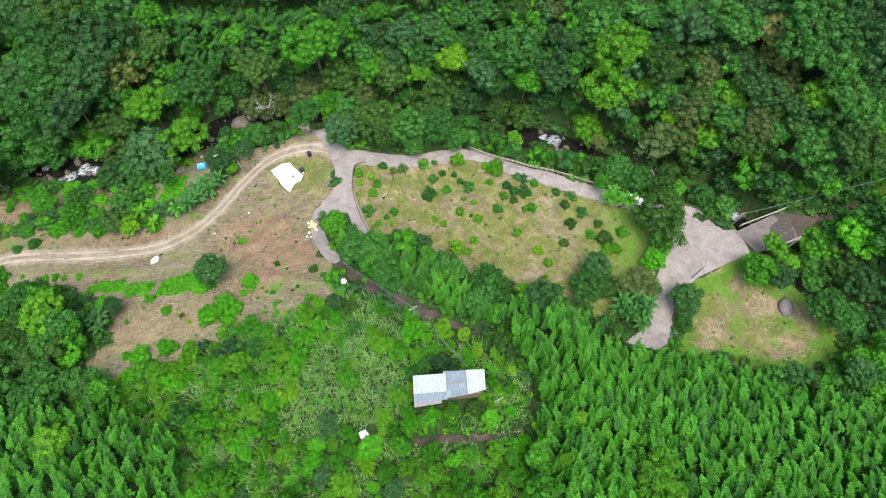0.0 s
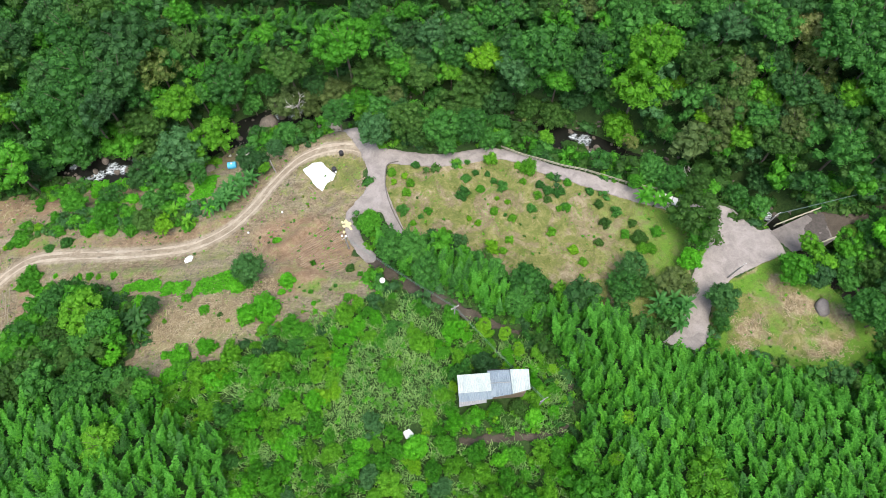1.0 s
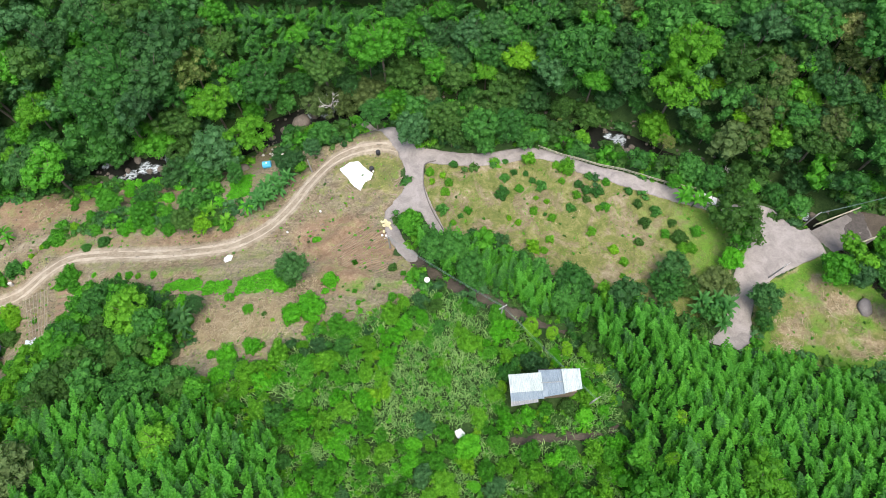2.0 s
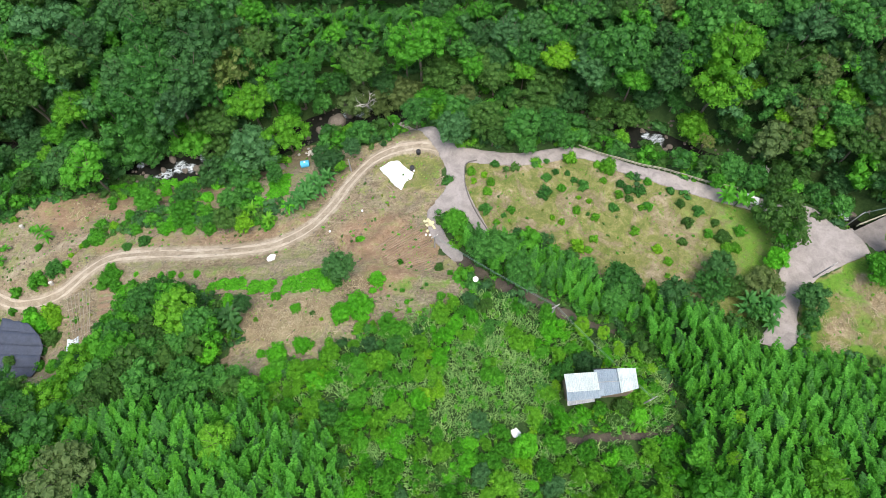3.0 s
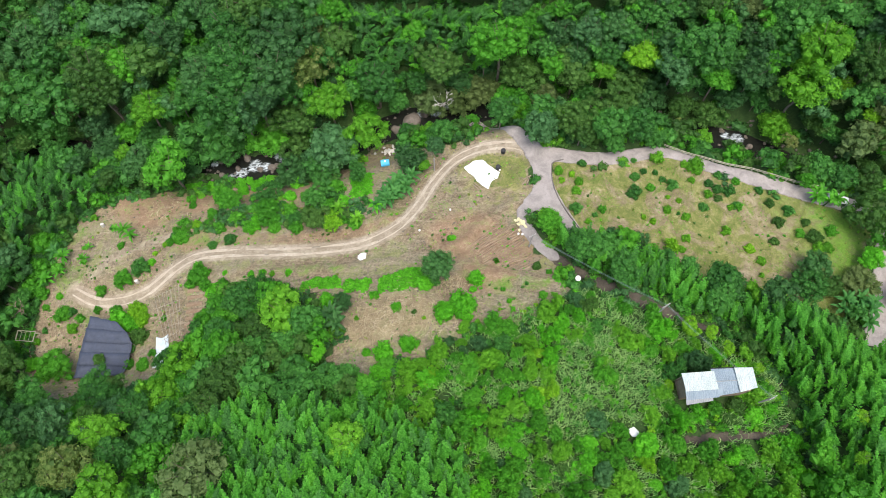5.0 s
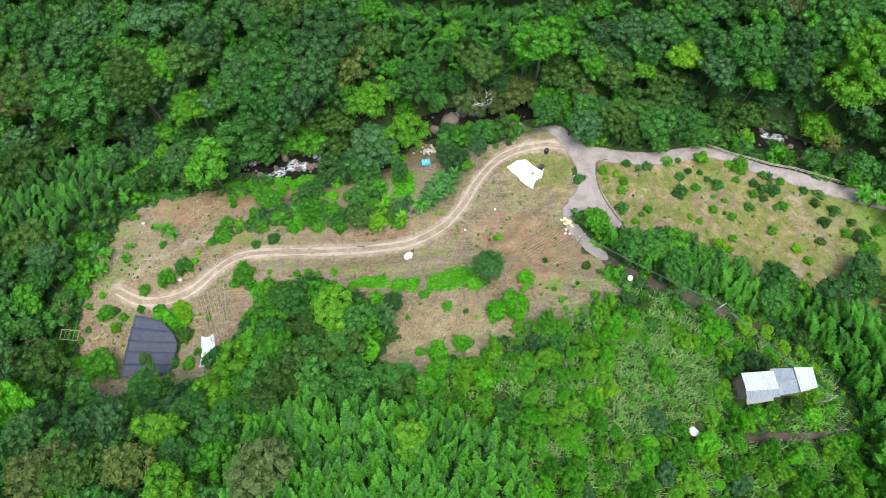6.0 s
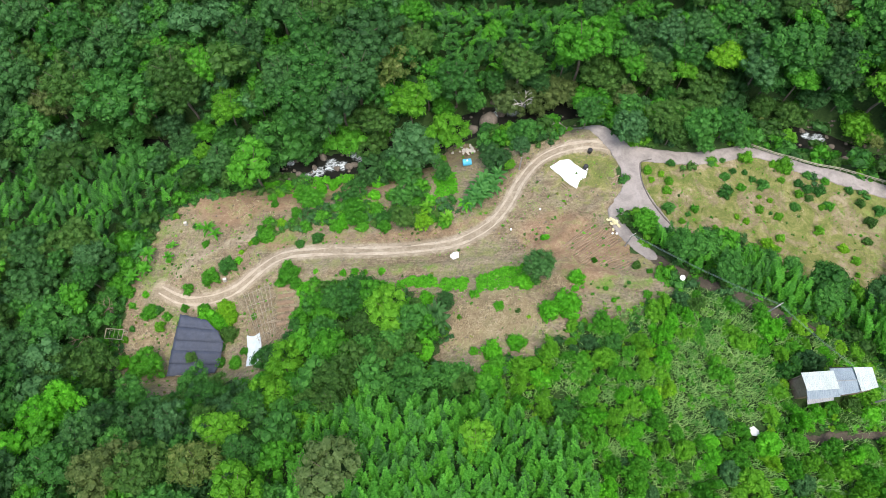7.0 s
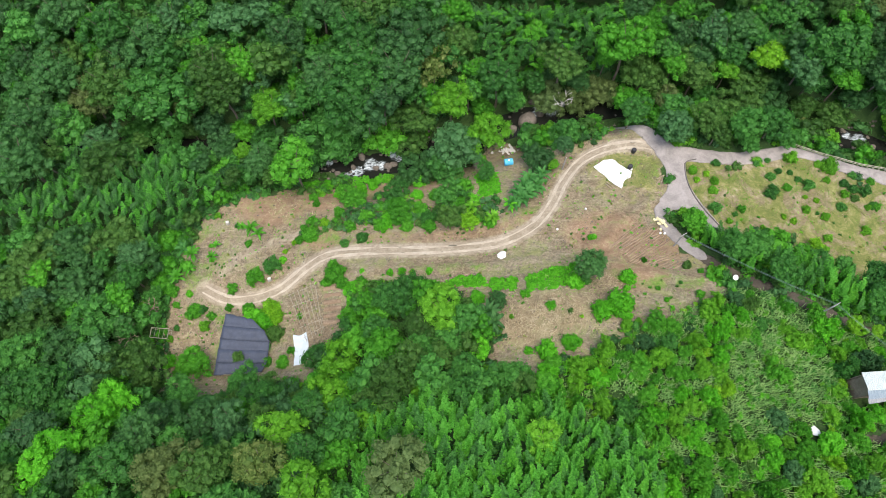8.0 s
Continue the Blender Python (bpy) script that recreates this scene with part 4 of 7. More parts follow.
for row in [
    (57.6, 77, 3.5, 11, "tall", "flower"), (59.3, 72.3, 3, 10, "tall", "flower"), (59.5, 68.5, 2.8, 9, "dome", "flower"), (61.3, 70.7, 5.2, 17, "dome", "mid"), (62.2,
    75.9, 4.6, 15, "dome", "mid"), (66.2, 73.3, 4.6, 15, "dome", "mid"), (65.4, 68.4, 4.1, 14, "dome", "mid"), (69.8, 73, 4.6, 15, "dome", "deep"), (71, 68.2, 3.7, 12,
    "dome", "deep"), (47.8, 72.5, 3.2, 11, "dome", "brown"), (47.3, 69.8, 3, 10, "dome", "olive"), (55.2, 67.7, 3.9, 13, "dome", "deep"), (52.8, 73.3, 3, 10, "dome",
    "deep"), (56.3, 67.2, 2.1, 9, "dome", "bright"), (64.6, 65.2, 3, 10, "loose", "sun"), (67.7, 62.1, 4.1, 14, "dome", "mid"), (71.7, 62.8, 3.7, 12, "dome", "mid"),
    (72.9, 57.3, 2.8, 9, "dome", "sun"), (52.4, 68.5, 2.6, 9, "dome", "sun"), (50.8, 65.1, 3.4, 11, "dome", "mid"), (45.5, 66.9, 3.2, 11, "loose", "brown"), (44.9, 64.9,
    3.7, 9, "loose", "brown"), (42.4, 66.7, 1.6, 9, "dome", "lime"), (48.8, 63.1, 2.6, 9, "loose", "sun")]:
    tree(*row)
for row in [
    (47.3, 63.2, 1.7, 6, "loose", "lime"), (35.4, 69.5, 3.1, 6, "dome", "olive"), (29, 70.2, 3.8, 6, "dome", "sun"), (32.6, 57.9, 3.3, 9, "round", "mid"), (30.9,
    66.3, 1.6, 6, "loose", "flower"), (38, 67, 2.6, 6, "dome", "mid")]:
    tree(*row)
for row in [
    (56.5, 63, 3.2, 11, "loose", "brown"), (54.1, 60.4, 3.7, 12, "dome", "olive"), (59.4, 61.4, 3, 10, "dome", "mid"), (63.4, 57.2, 4.0, 13, "dome", "mid"), (68.4,
    55.3, 4.3, 14, "dome", "olive"), (53.8, 57.1, 3.1, 6, "dome", "deep"), (62.1, 63.8, 3.5, 11, "dome", "deep"), (50.3, 76.2, 2.9, 9, "dome", "deep"), (54.3, 80.5, 3.5,
    12, "dome", "deep"), (-16.8, 86.7, 2.9, 10, "dome", "mid"), (-9.7, 85.3, 2.9, 9, "dome", "deep"), (17.4, 81.1, 3.1, 10, "dome", "mid"), (26.1, 84.4, 2.6, 9, "dome",
    "mid")]:
    tree(*row)
for row in [
    (-157.5, 98.4, 3.9, 13, "dome", "deep"), (-145.1, 95.7, 5.4, 17, "dome", "deep"), (-140.3, 96.2, 3.9, 13, "dome", "bright"), (-134.7, 92.7, 5.2, 17, "dome",
    "bright"), (-130.2, 96.1, 3.8, 12, "dome", "olive"), (-122.8, 97.3, 3.4, 11, "dome", "blue"), (-126.4, 90.3, 4.5, 15, "dome", "deep"), (-158.5, 90.6, 4.1, 13, "dome",
    "bright"), (-145.2, 89.3, 3.9, 13, "dome", "olive"), (-154.4, 88.5, 4, 13, "dome", "deep"), (-145.8, 84, 5.3, 17, "dome", "deep"), (-133.7, 81.8, 5.9, 17, "dome",
    "olive"), (-123.9, 79.4, 7.6, 17, "dome", "bright"), (-139.8, 80.4, 4.3, 14, "dome", "brown"), (-151.3, 81.1, 5.4, 15, "dome", "deep"), (-142.6, 72.7, 4.8, 16,
    "tall", "bright"), (-145.2, 76.1, 2.7, 6, "dome", "brown"), (-135.4, 70, 3.6, 12, "dome", "blue"), (-148.9, 71.9, 5.7, 17, "dome", "deep"), (-145.4, 60.9, 5.4, 17,
    "dome", "deep"), (-143.5, 62.5, 3.5, 12, "dome", "olive"), (-124.3, 78.2, 5.1, 6, "dome", "mid"), (-132.2, 76.8, 4.6, 6, "dome", "mid"), (-118.9, 76.2, 2.2, 6,
    "loose", "olive")]:
    tree(*row)
for row in [
    (-118.1, 78.7, 3.3, 11, "dome", "brown"), (-118.5, 86.7, 2.5, 9, "round", "bright"), (-116.1, 91.3, 2.2, 9, "dome", "bright")]:
    tree(*row)
for row in [
    (-111.2, 82.2, 4.9, 17, "dome", "olive"), (-109.1, 78.9, 4.7, 16, "dome", "olive"), (-105.5, 85.4, 3.9, 13, "dome", "bright"), (-114.5, 77.6, 3.8, 8, "dome", "blue"),
    (-111.7, 75.3, 4.1, 6, "dome", "blue"), (-107.2, 75.7, 3.2, 6, "dome", "bright"), (-102, 75.4, 4.2, 6, "dome", "mid"), (-100.8, 65, 3.2, 10, "dome", "deep"), (-92.7,
    62.3, 4.2, 14, "loose", "bright"), (-99.9, 76.9, 3.8, 13, "dome", "sun"), (-95.3, 88.8, 4.5, 15, "dome", "deep"), (-93.6, 78.7, 2.8, 9, "dome", "olive"), (-161.2,
    81.9, 4.8, 8, "dome", "deep"), (-132.4, 88.1, 4.3, 14, "dome", "deep")]:
    tree(*row)

# ---- trees on the near bank and round the farm ----
for row in [
    (-130.1, 62.3, 5.2, 12, "dome", "olive"), (-105.7, 68.8, 2.2, 8, "dome", "sun"), (-134.4, 44.8, 3.8, 9, "dome", "deep"), (-125.9, 46, 4.4, 9, "dome", "olive"),
    (-122.3, 42.8, 3.6, 8, "dome", "blue"), (-139.5, 40.9, 5.1, 10, "dome", "olive"), (-141.2, 36.3, 4.3, 10, "dome", "olive"), (-137.3, 37.5, 2.5, 10, "dome", "bright"),
    (-121.4, 38.2, 3.3, 8, "dome", "mid"), (-131.3, 36.7, 4.4, 9, "dome", "deep"), (-137.5, 33.2, 3.2, 9, "dome", "blue"), (-135.4, 27.6, 4.4, 9, "dome", "olive"),
    (-126.4, 29.1, 4.7, 9, "loose", "mid"), (-118.1, 35.9, 2, 4, "dome", "mid"), (-135.6, 22, 4.3, 9, "dome", "mid"), (-129.9, 23.4, 4.2, 9, "dome", "deep"), (-123.9,
    20.3, 4.5, 9, "loose", "blue"), (-120.8, 21.5, 3.4, 9, "dome", "olive"), (-115.1, 21.7, 4, 9, "dome", "olive"), (-128.7, 15.6, 4.5, 10, "dome", "mid"), (-115.1, 13.4,
    3.8, 9, "dome", "lush"), (-116.7, 11.4, 2.9, 9, "dome", "lush"), (-118.3, 6.3, 3, 9, "dome", "lush"), (-119.8, 3.1, 3, 9, "dome", "lush")]:
    tree(*row, where="beside the farm clearing")
for row in [
    (-107.5, 22.5, 3.3, 5, "dome", "bright"), (-123.6, 8.8, 3.1, 10, "dome", "blue"), (-105.7, 15.3, 3.7, 7, "dome", "mid"), (-104.9, 10.8, 2.9, 9, "dome", "deep"),
    (-98.6, 9.8, 3.4, 9, "dome", "deep"), (-96.3, 18, 3.5, 7, "dome", "mid"), (-91, 14.8, 3.4, 8, "dome", "mid"), (-93.4, 10.4, 2.5, 11, "tall", "blue"), (-84.3, 8.4, 3,
    10, "dome", "sun"), (-86, 3.8, 3.2, 11, "dome", "flower"), (-99.7, 3.1, 4, 11, "dome", "brown"), (-106.2, 7.1, 3.4, 11, "dome", "deep"), (-107.7, 3.8, 3.3, 11,
    "dome", "mid"), (-93.9, 3.1, 3.4, 11, "dome", "olive"), (-80.3, 5.3, 2.4, 9, "dome", "mid"), (-82.1, 12, 2.4, 9, "dome", "mid"), (-79.3, 1, 3.1, 11, "dome", "sun")]:
    tree(*row, where="beside the farm clearing")
for row in [
    (-78.4, 29.1, 2.2, 4, "dome", "bright"), (-71.2, 30.7, 3.2, 7, "dome", "mid"), (-68.3, 31.1, 3.7, 8, "loose", "mid"), (-62.6, 27.5, 3.2, 9, "loose", "sun"), (-66.1,
    24.5, 2.7, 8, "dome", "olive"), (-71.3, 21.1, 4.1, 8, "round", "bright"), (-60.9, 22.5, 3.1, 6, "dome", "mid"), (-56.6, 20.8, 1.9, 4, "dome", "lush"), (-78.6, 19,
    4.2, 8, "loose", "sun"), (-83.7, 22.2, 3, 5, "dome", "mid"), (-79.3, 13.9, 3.2, 8, "loose", "sun"), (-69.1, 16, 4.2, 8, "round", "olive"), (-69.6, 12.4, 2.1, 8,
    "dome", "olive"), (-59.2, 17.6, 2.4, 6, "dome", "mid"), (-51.9, 15.9, 3.3, 5, "round", "mid"), (-49.5, 12.1, 2.1, 5, "dome", "bright"), (-67.9, 3, 3.6, 12, "loose",
    "pale"), (-49.4, 7, 2.3, 10, "dome", "sun"), (-53.5, 29.9, 1.8, 4, "round", "deep")]:
    tree(*row, where="beside the farm clearing")
for row in [
    (-18.9, 45, 2.6, 5, "round", "bright"), (-14.6, 38.6, 3.2, 7, "round", "mid"), (-11.2, 38.6, 3.1, 7, "round", "mid"), (-8.7, 33.5, 3, 7, "dome", "mid"), (-4.2, 41.1,
    2.5, 3, "dome", "deep"), (7.2, 32.5, 4.1, 8, "round", "mid"), (5.8, 29.2, 2.6, 7, "dome", "mid"), (0.1, 24.6, 1.7, 4, "dome", "lime"), (3.1, 23.8, 1.2, 4, "dome",
    "lime"), (5.1, 21.3, 1.1, 4, "dome", "lime"), (8.1, 21.2, 1.5, 4, "dome", "sun")]:
    tree(*row, where="beside the farm clearing")
for row in [
    (25.9, 37.5, 3.1, 5, "dome", "deep"), (24, 33.4, 3.3, 4.5, "loose", "mid"), (27.9, 34.1, 2.4, 4, "dome", "olive"), (32.9, 34.7, 3.4, 4, "loose", "brown"), (38, 46.2,
    4.9, 8, "loose", "olive"), (36.4, 39.3, 2.4, 4, "round", "lush"), (40.2, 31.8, 3.3, 6, "round", "deep"), (40, 28.2, 1.8, 3, "dome", "mid"), (53.1, 37.1, 3.4, 6,
    "round", "bright"), (57.2, 35.9, 2.7, 5, "dome", "blue"), (62, 29.6, 3.6, 8, "round", "mid"), (64.2, 27.5, 3.2, 8, "round", "mid"), (67.4, 42.2, 3.9, 6, "dome", "bright"),
    (66.2, 39.6, 3.3, 6, "dome", "mid"), (72.2, 43.0, 4.0, 6, "loose", "lush"), (70.4, 38.4, 4.2, 7, "dome", "olive"), (77.5, 45.0, 4.0, 6, "dome", "bright"), (72.7, 35.1, 4.2, 8, "dome", "deep"), (69.5, 38.1,
    2.9, 5, "dome", "olive"), (36.0, 55.4, 2.8, 6, "dome", "mid"), (40.4, 54.8, 3.3, 8, "dome", "olive"), (48.0, 52.8, 2.9, 7, "dome", "mid"), (44.7, 55.8, 5.6, 8, "loose", "olive"), (26.9, 2.5, 3.3, 10, "dome", "sun"), (15.7, 5.3, 1, 8, "dome",
    "lime"), (18.4, 10.7, 1, 8, "dome", "lime"), (74.1, 28.6, 3, 7, "dome", "deep")]:
    tree(*row, where="beside the farm clearing")
for row in [
    (-18.8, 65.2, 3.9, 7, "round", "blue"), (-12.4, 66.8, 4.1, 8, "dome", "olive"), (-11.7, 63.4, 2.6, 6, "dome", "olive"), (-6.6, 64.6, 3.8, 8, "dome", "mid"), (-2.7,
    74.4, 4.2, 10, "dome", "olive"), (-1.2, 65.0, 3.8, 8, "dome", "mid"), (4.6, 69.2, 4.1, 8, "round", "mid"), (-5.4, 62.5, 2.5, 4.5, "dome", "mid"), (2.2, 64.0, 2.5, 4.5,
    "dome", "mid"), (-16.7, 76.6, 2.9, 9, "dome", "brown"), (10.5, 70.7, 1.8, 5, "loose", "flower"), (13.1, 64.9, 2.9, 3.5, "dome", "mid"), (16.3, 63.3, 2.2, 3, "dome",
    "mid"), (28.9, 54.7, 1.7, 4, "round", "bright"), (-60, 67.9, 5.4, 11, "round", "blue"), (-53.6, 70.7, 4.1, 10, "loose", "sun"), (-37, 68.6, 3.3, 6, "dome", "mid"),
    (-38.9, 64.4, 2.1, 5, "round", "blue"), (-43.9, 62.8, 3.6, 5, "dome", "deep"), (-41, 60.9, 1.3, 3, "dome", "sun"), (-68.6, 63.5, 4, 6, "loose", "deep"), (-62, 62.7,
    3.9, 6, "loose", "mid")]:
    tree(*row, where="beside the farm clearing")
for row in [
    (-38, 35.9, 3, 6.5, "round", "deep"), (-71.1, 51.3, 2.8, 4, "dome", "bright"), (-60.8, 48.7, 2.9, 5, "dome", "olive"), (-57.7, 47.8, 2.1, 4, "dome", "lime"), (-81.3,
    56.8, 3.2, 4, "dome", "bright"), (-72, 57, 2.7, 4, "loose", "mid"), (-61.9, 54.8, 2.6, 4, "loose", "mid"), (-54.2, 60.1, 2.2, 5, "dome", "mid")]:
    tree(*row, where="beside the farm clearing")

# ---- shrubs in the clearing ----
for row in [
    (-31.8, 34.1, 1.6, "lush"), (-34.1, 28.9, 2.5, "lush"), (-36.8, 28, 2.1, "lush"), (-46.3, 21, 1.9, "lush"), (-42.6, 22.4, 1.7, "lush"), (-82.7, 38.4, 2.1, "bright"),
    (-44.8, 29.1, 1, "lush"), (-46.6, 17.3, 1.9, "lush"), (-42.4, 18, 1.7, "lush"), (-39.4, 16.3, 1.9, "lush"), (-56.6, 30.8, 1.6, "lush"), (-66.8, 52.1, 1.7, "bright"),
    (-85.9, 50.4, 1.2, "lime"), (-88.4, 47.7, 1.8, "bright"), (-95.4, 41.3, 2, "mid"), (-98.6, 39.2, 2, "bright"), (-103, 37.3, 1.3, "bright"), (-90.6, 46.8, 1,
    "bright"), (-67.5, 56, 1.4, "lush"), (-88.5, 56, 1, "bright"), (-40.2, 33.4, 1.7, "lush"), (-38.7, 34, 1.2, "mid"), (-110.3, 33.3, 1.7, "bright"), (-106.9, 32.2, 1,
    "bright"), (-94.8, 33.1, 2, "lime"), (-98.1, 31.7, 2.2, "lush"), (-35.6, 43.5, 0.8, "lush"), (-28.2, 37.9, 0.6, "mid"), (-77.2, 36.3, 1.3, "bright"), (-64.1, 55.6,
    1.6, "bright")]:
    bush(*row)
for row in [
    (-77.3, 50.9, 1.8, "bright"), (-74.9, 48.9, 1.4, "bright"), (-72.8, 50.5, 1.7, "lush"), (-69.5, 49.8, 1.6, "bright"), (-65.1, 49.8, 1.9, "mid"), (-63, 51.6, 1.5,
    "olive"), (-59.2, 53, 1.5, "bright"), (-80.1, 61.5, 1.5, "lush"), (-84.4, 59.1, 1.4, "lush"), (-87.9, 61.3, 1.3, "lush"), (-77.7, 62.4, 1.3, "lush"), (-58.6, 57.4, 2,
    "bright"), (-67.2, 60.8, 1.7, "lush"), (-64.3, 63.9, 1.7, "deep"), (-70.4, 64, 1.5, "mid"), (-71.9, 54.1, 1.8, "bright"), (-56.4, 53.5, 1.4, "lush"), (-53.4, 47.7,
    1.1, "bright"), (-89.5, 57.9, 1.1, "bright"), (-101.1, 46.8, 0.9, "bright"), (-80.6, 49.1, 1.4, "bright"), (-93.4, 42.5, 0.9, "lush"), (-81.7, 39, 1.3, "bright"),
    (-78.2, 35.3, 1.5, "lush")]:
    bush(*row)
for row in [
    (-117.4, 47.7, 2.8, "bright"), (-114.8, 46.9, 1.9, "mid"), (-113.2, 42.3, 1.3, "bright"), (-116.9, 42.2, 2.4, "bright"), (-117.5, 38.2, 2.3, "bright"), (-115.3, 37.2,
    1.5, "bright"), (-111.9, 36.6, 0.8, "lush"), (-114.3, 34.5, 0.8, "bright"), (-119.5, 33.8, 1.9, "lush"), (-110.8, 32.7, 1.5, "bright"), (-108, 30.2, 1.2, "sun"),
    (-108.7, 33.5, 1, "mid"), (-103.6, 33.7, 0.9, "bright"), (-99.5, 33.5, 1.4, "bright"), (-95.8, 30.6, 2, "lush"), (-93.7, 28.2, 1.9, "olive"), (-95.3, 26.2, 1.4,
    "mid"), (-93.6, 31.5, 1.6, "lime"), (-89.9, 24.7, 0.9, "bright"), (-91.2, 22.6, 1.5, "bright"), (-94.7, 22.9, 1.3, "bright"), (-89, 31.2, 0.7, "bright"), (-108.8,
    46.6, 0.6, "bright"), (-108.2, 43.5, 0.6, "lush"), (-112.9, 53.1, 1, "sun"), (-108.8, 53.5, 0.8, "sun"), (-104.3, 51, 0.6, "mid"), (-83, 40.3, 1.3, "bright"), (-84,
    37, 1.1, "bright"), (-81, 36.7, 1.3, "bright"), (-77.4, 38.8, 0.6, "lush"), (-72, 38, 0.8, "lush")]:
    bush(*row)
for row in [
    (-69.8, 38, 0.9, "lush"), (-67.9, 37.7, 0.7, "sun"), (-64.8, 37.7, 0.8, "lush"), (-88.2, 50.6, 1.6, "bright"), (-89.9, 49.4, 1, "bright"), (-91.7, 46.3, 0.6, "lime"),
    (-93.2, 44.5, 0.5, "sun"), (-83.3, 53, 1.4, "bright"), (-79, 55.1, 1.2, "bright")]:
    bush(*row)
for row in [
    (-50.7, 34.3, 0.9, "lush"), (-48.6, 31.6, 1, "lush"), (-54.4, 27.4, 1, "bright"), (-49, 21.2, 0.8, "lush"), (-40.5, 19.1, 0.9, "bright"), (-45.2, 18.3, 1.1, "lush"),
    (-37.6, 19.1, 0.8, "sun"), (-33.5, 26.6, 1, "lush"), (-31.9, 25.6, 0.7, "sun"), (-29.6, 26.1, 0.6, "sun"), (-26.5, 25, 0.8, "mid"), (-28.9, 23.6, 1, "bright"),
    (-24.5, 26.5, 0.6, "bright"), (-21.2, 27.9, 0.8, "bright"), (-28.3, 28.1, 0.3, "lime"), (-32.3, 32, 0.7, "lush"), (-51.2, 27.4, 0.5, "sun"), (-40.2, 26.9, 0.4,
    "lime"), (-41.8, 28, 0.6, "olive"), (-113, 23.1, 1.6, "lush"), (-110.1, 20.8, 1.8, "bright"), (-114.4, 27.7, 0.8, "sun"), (-113.6, 30, 0.7, "mid"), (-118.4, 26.4,
    1.7, "bright")]:
    bush(*row)
for row in [
    (-23.6, 14.2, 1.5, "lime"), (-20.1, 3, 1.3, "lush"), (-13, 16.9, 1.2, "lush"), (1.3, 12.2, 1.4, "bright"), (4.5, 12.7, 1.5, "olive"), (7.6, 14.2, 1.8, "sun"), (-1.5,
    11.4, 1.6, "lush"), (-5.1, 12.4, 1.3, "bright"), (6.8, 11.3, 1.6, "lush"), (2.8, 10.9, 1.3, "olive"), (-3.1, 10.8, 1.1, "bright"), (5.8, 14.7, 0.9, "sun"), (10, 15.6,
    1.2, "bright"), (9.7, 12.2, 1.2, "lush"), (9, 19.2, 1.1, "sun"), (10.3, 18.8, 1.1, "lime"), (11.7, 20.3, 0.9, "bright"), (-6.8, 15.3, 1.2, "mid"), (-5.7, 17.9, 1,
    "bright")]:
    bush(*row)
for row in [
    (-21.3, 30.5, 0.8, "bright"), (-26.7, 29.6, 0.5, "lush"), (-23.6, 32.9, 0.4, "mid"), (-27.5, 31.8, 0.5, "bright"), (-21.7, 36.4, 0.9, "olive"), (-19.8, 35.2, 0.6,
    "bright"), (-26.2, 28, 0.5, "lush"), (-28.2, 37.9, 0.6, "bright"), (-36.1, 43.5, 0.7, "lush"), (-78, 46.2, 1.3, "mid"), (-65.1, 47.9, 1.5, "bright"), (-69.4, 48.2,
    1.3, "bright"), (-73.8, 48.5, 1.5, "lush"), (-55.5, 49.8, 1.3, "olive"), (-81.3, 45.2, 1, "mid"), (-93.2, 44.4, 0.6, "lime")]:
    bush(*row)

# ---- scrub bushes round the tin-roofed shed ----
for row in [
    (-21.1, 26.8, 1.8, "sun"), (-21.1, 23.3, 1.6, "lush"), (-27, 24.2, 1.4, "bright"), (-29.9, 25, 1.7, "bright"), (-33.9, 24.9, 1.1, "sun"), (-37.9, 20.9, 1.7, "sun"),
    (-33.4, 17.6, 1.8, "bright"), (-28.8, 21.7, 1.6, "mid"), (-28.4, 17.2, 1.4, "bright"), (-24.4, 17.6, 1.4, "sun"), (-42.4, 17.3, 1.8, "sun"), (-40.4, 19, 1.2, "sun"),
    (-39, 16.6, 1.1, "lime"), (-45.2, 18.8, 1.5, "bright"), (-21.6, 14.7, 1.2, "lime"), (-16.4, 26.3, 1.2, "lush"), (-14, 17.2, 1.6, "bright"), (-14.1, 19, 1, "sun"),
    (-9.3, 22.1, 1.8, "sun"), (-4.9, 26.7, 1.6, "bright"), (-15.3, 22.6, 1.2, "bright"), (-3.6, 17.8, 1.7, "mid"), (-5.8, 14, 1.5, "sun"), (-8.3, 11.1, 1.4, "sun"),
    (-9.9, 7, 1.9, "lush"), (-12.8, 8.7, 1.2, "bright"), (-18.1, 4.8, 1.5, "lush"), (-23.8, 10.2, 1.4, "bright"), (-24.4, 13.4, 1.5, "lush"), (-27, 12, 1.6, "sun"),
    (-30.2, 10.8, 1.5, "sun"), (-32.9, 13.6, 1.5, "bright")]:
    scrub_bush(*row)
for row in [
    (-36.4, 11.3, 1.8, "mid"), (-39.5, 12, 1.6, "sun"), (-43, 12.6, 1.3, "bright")]:
    scrub_bush(*row)
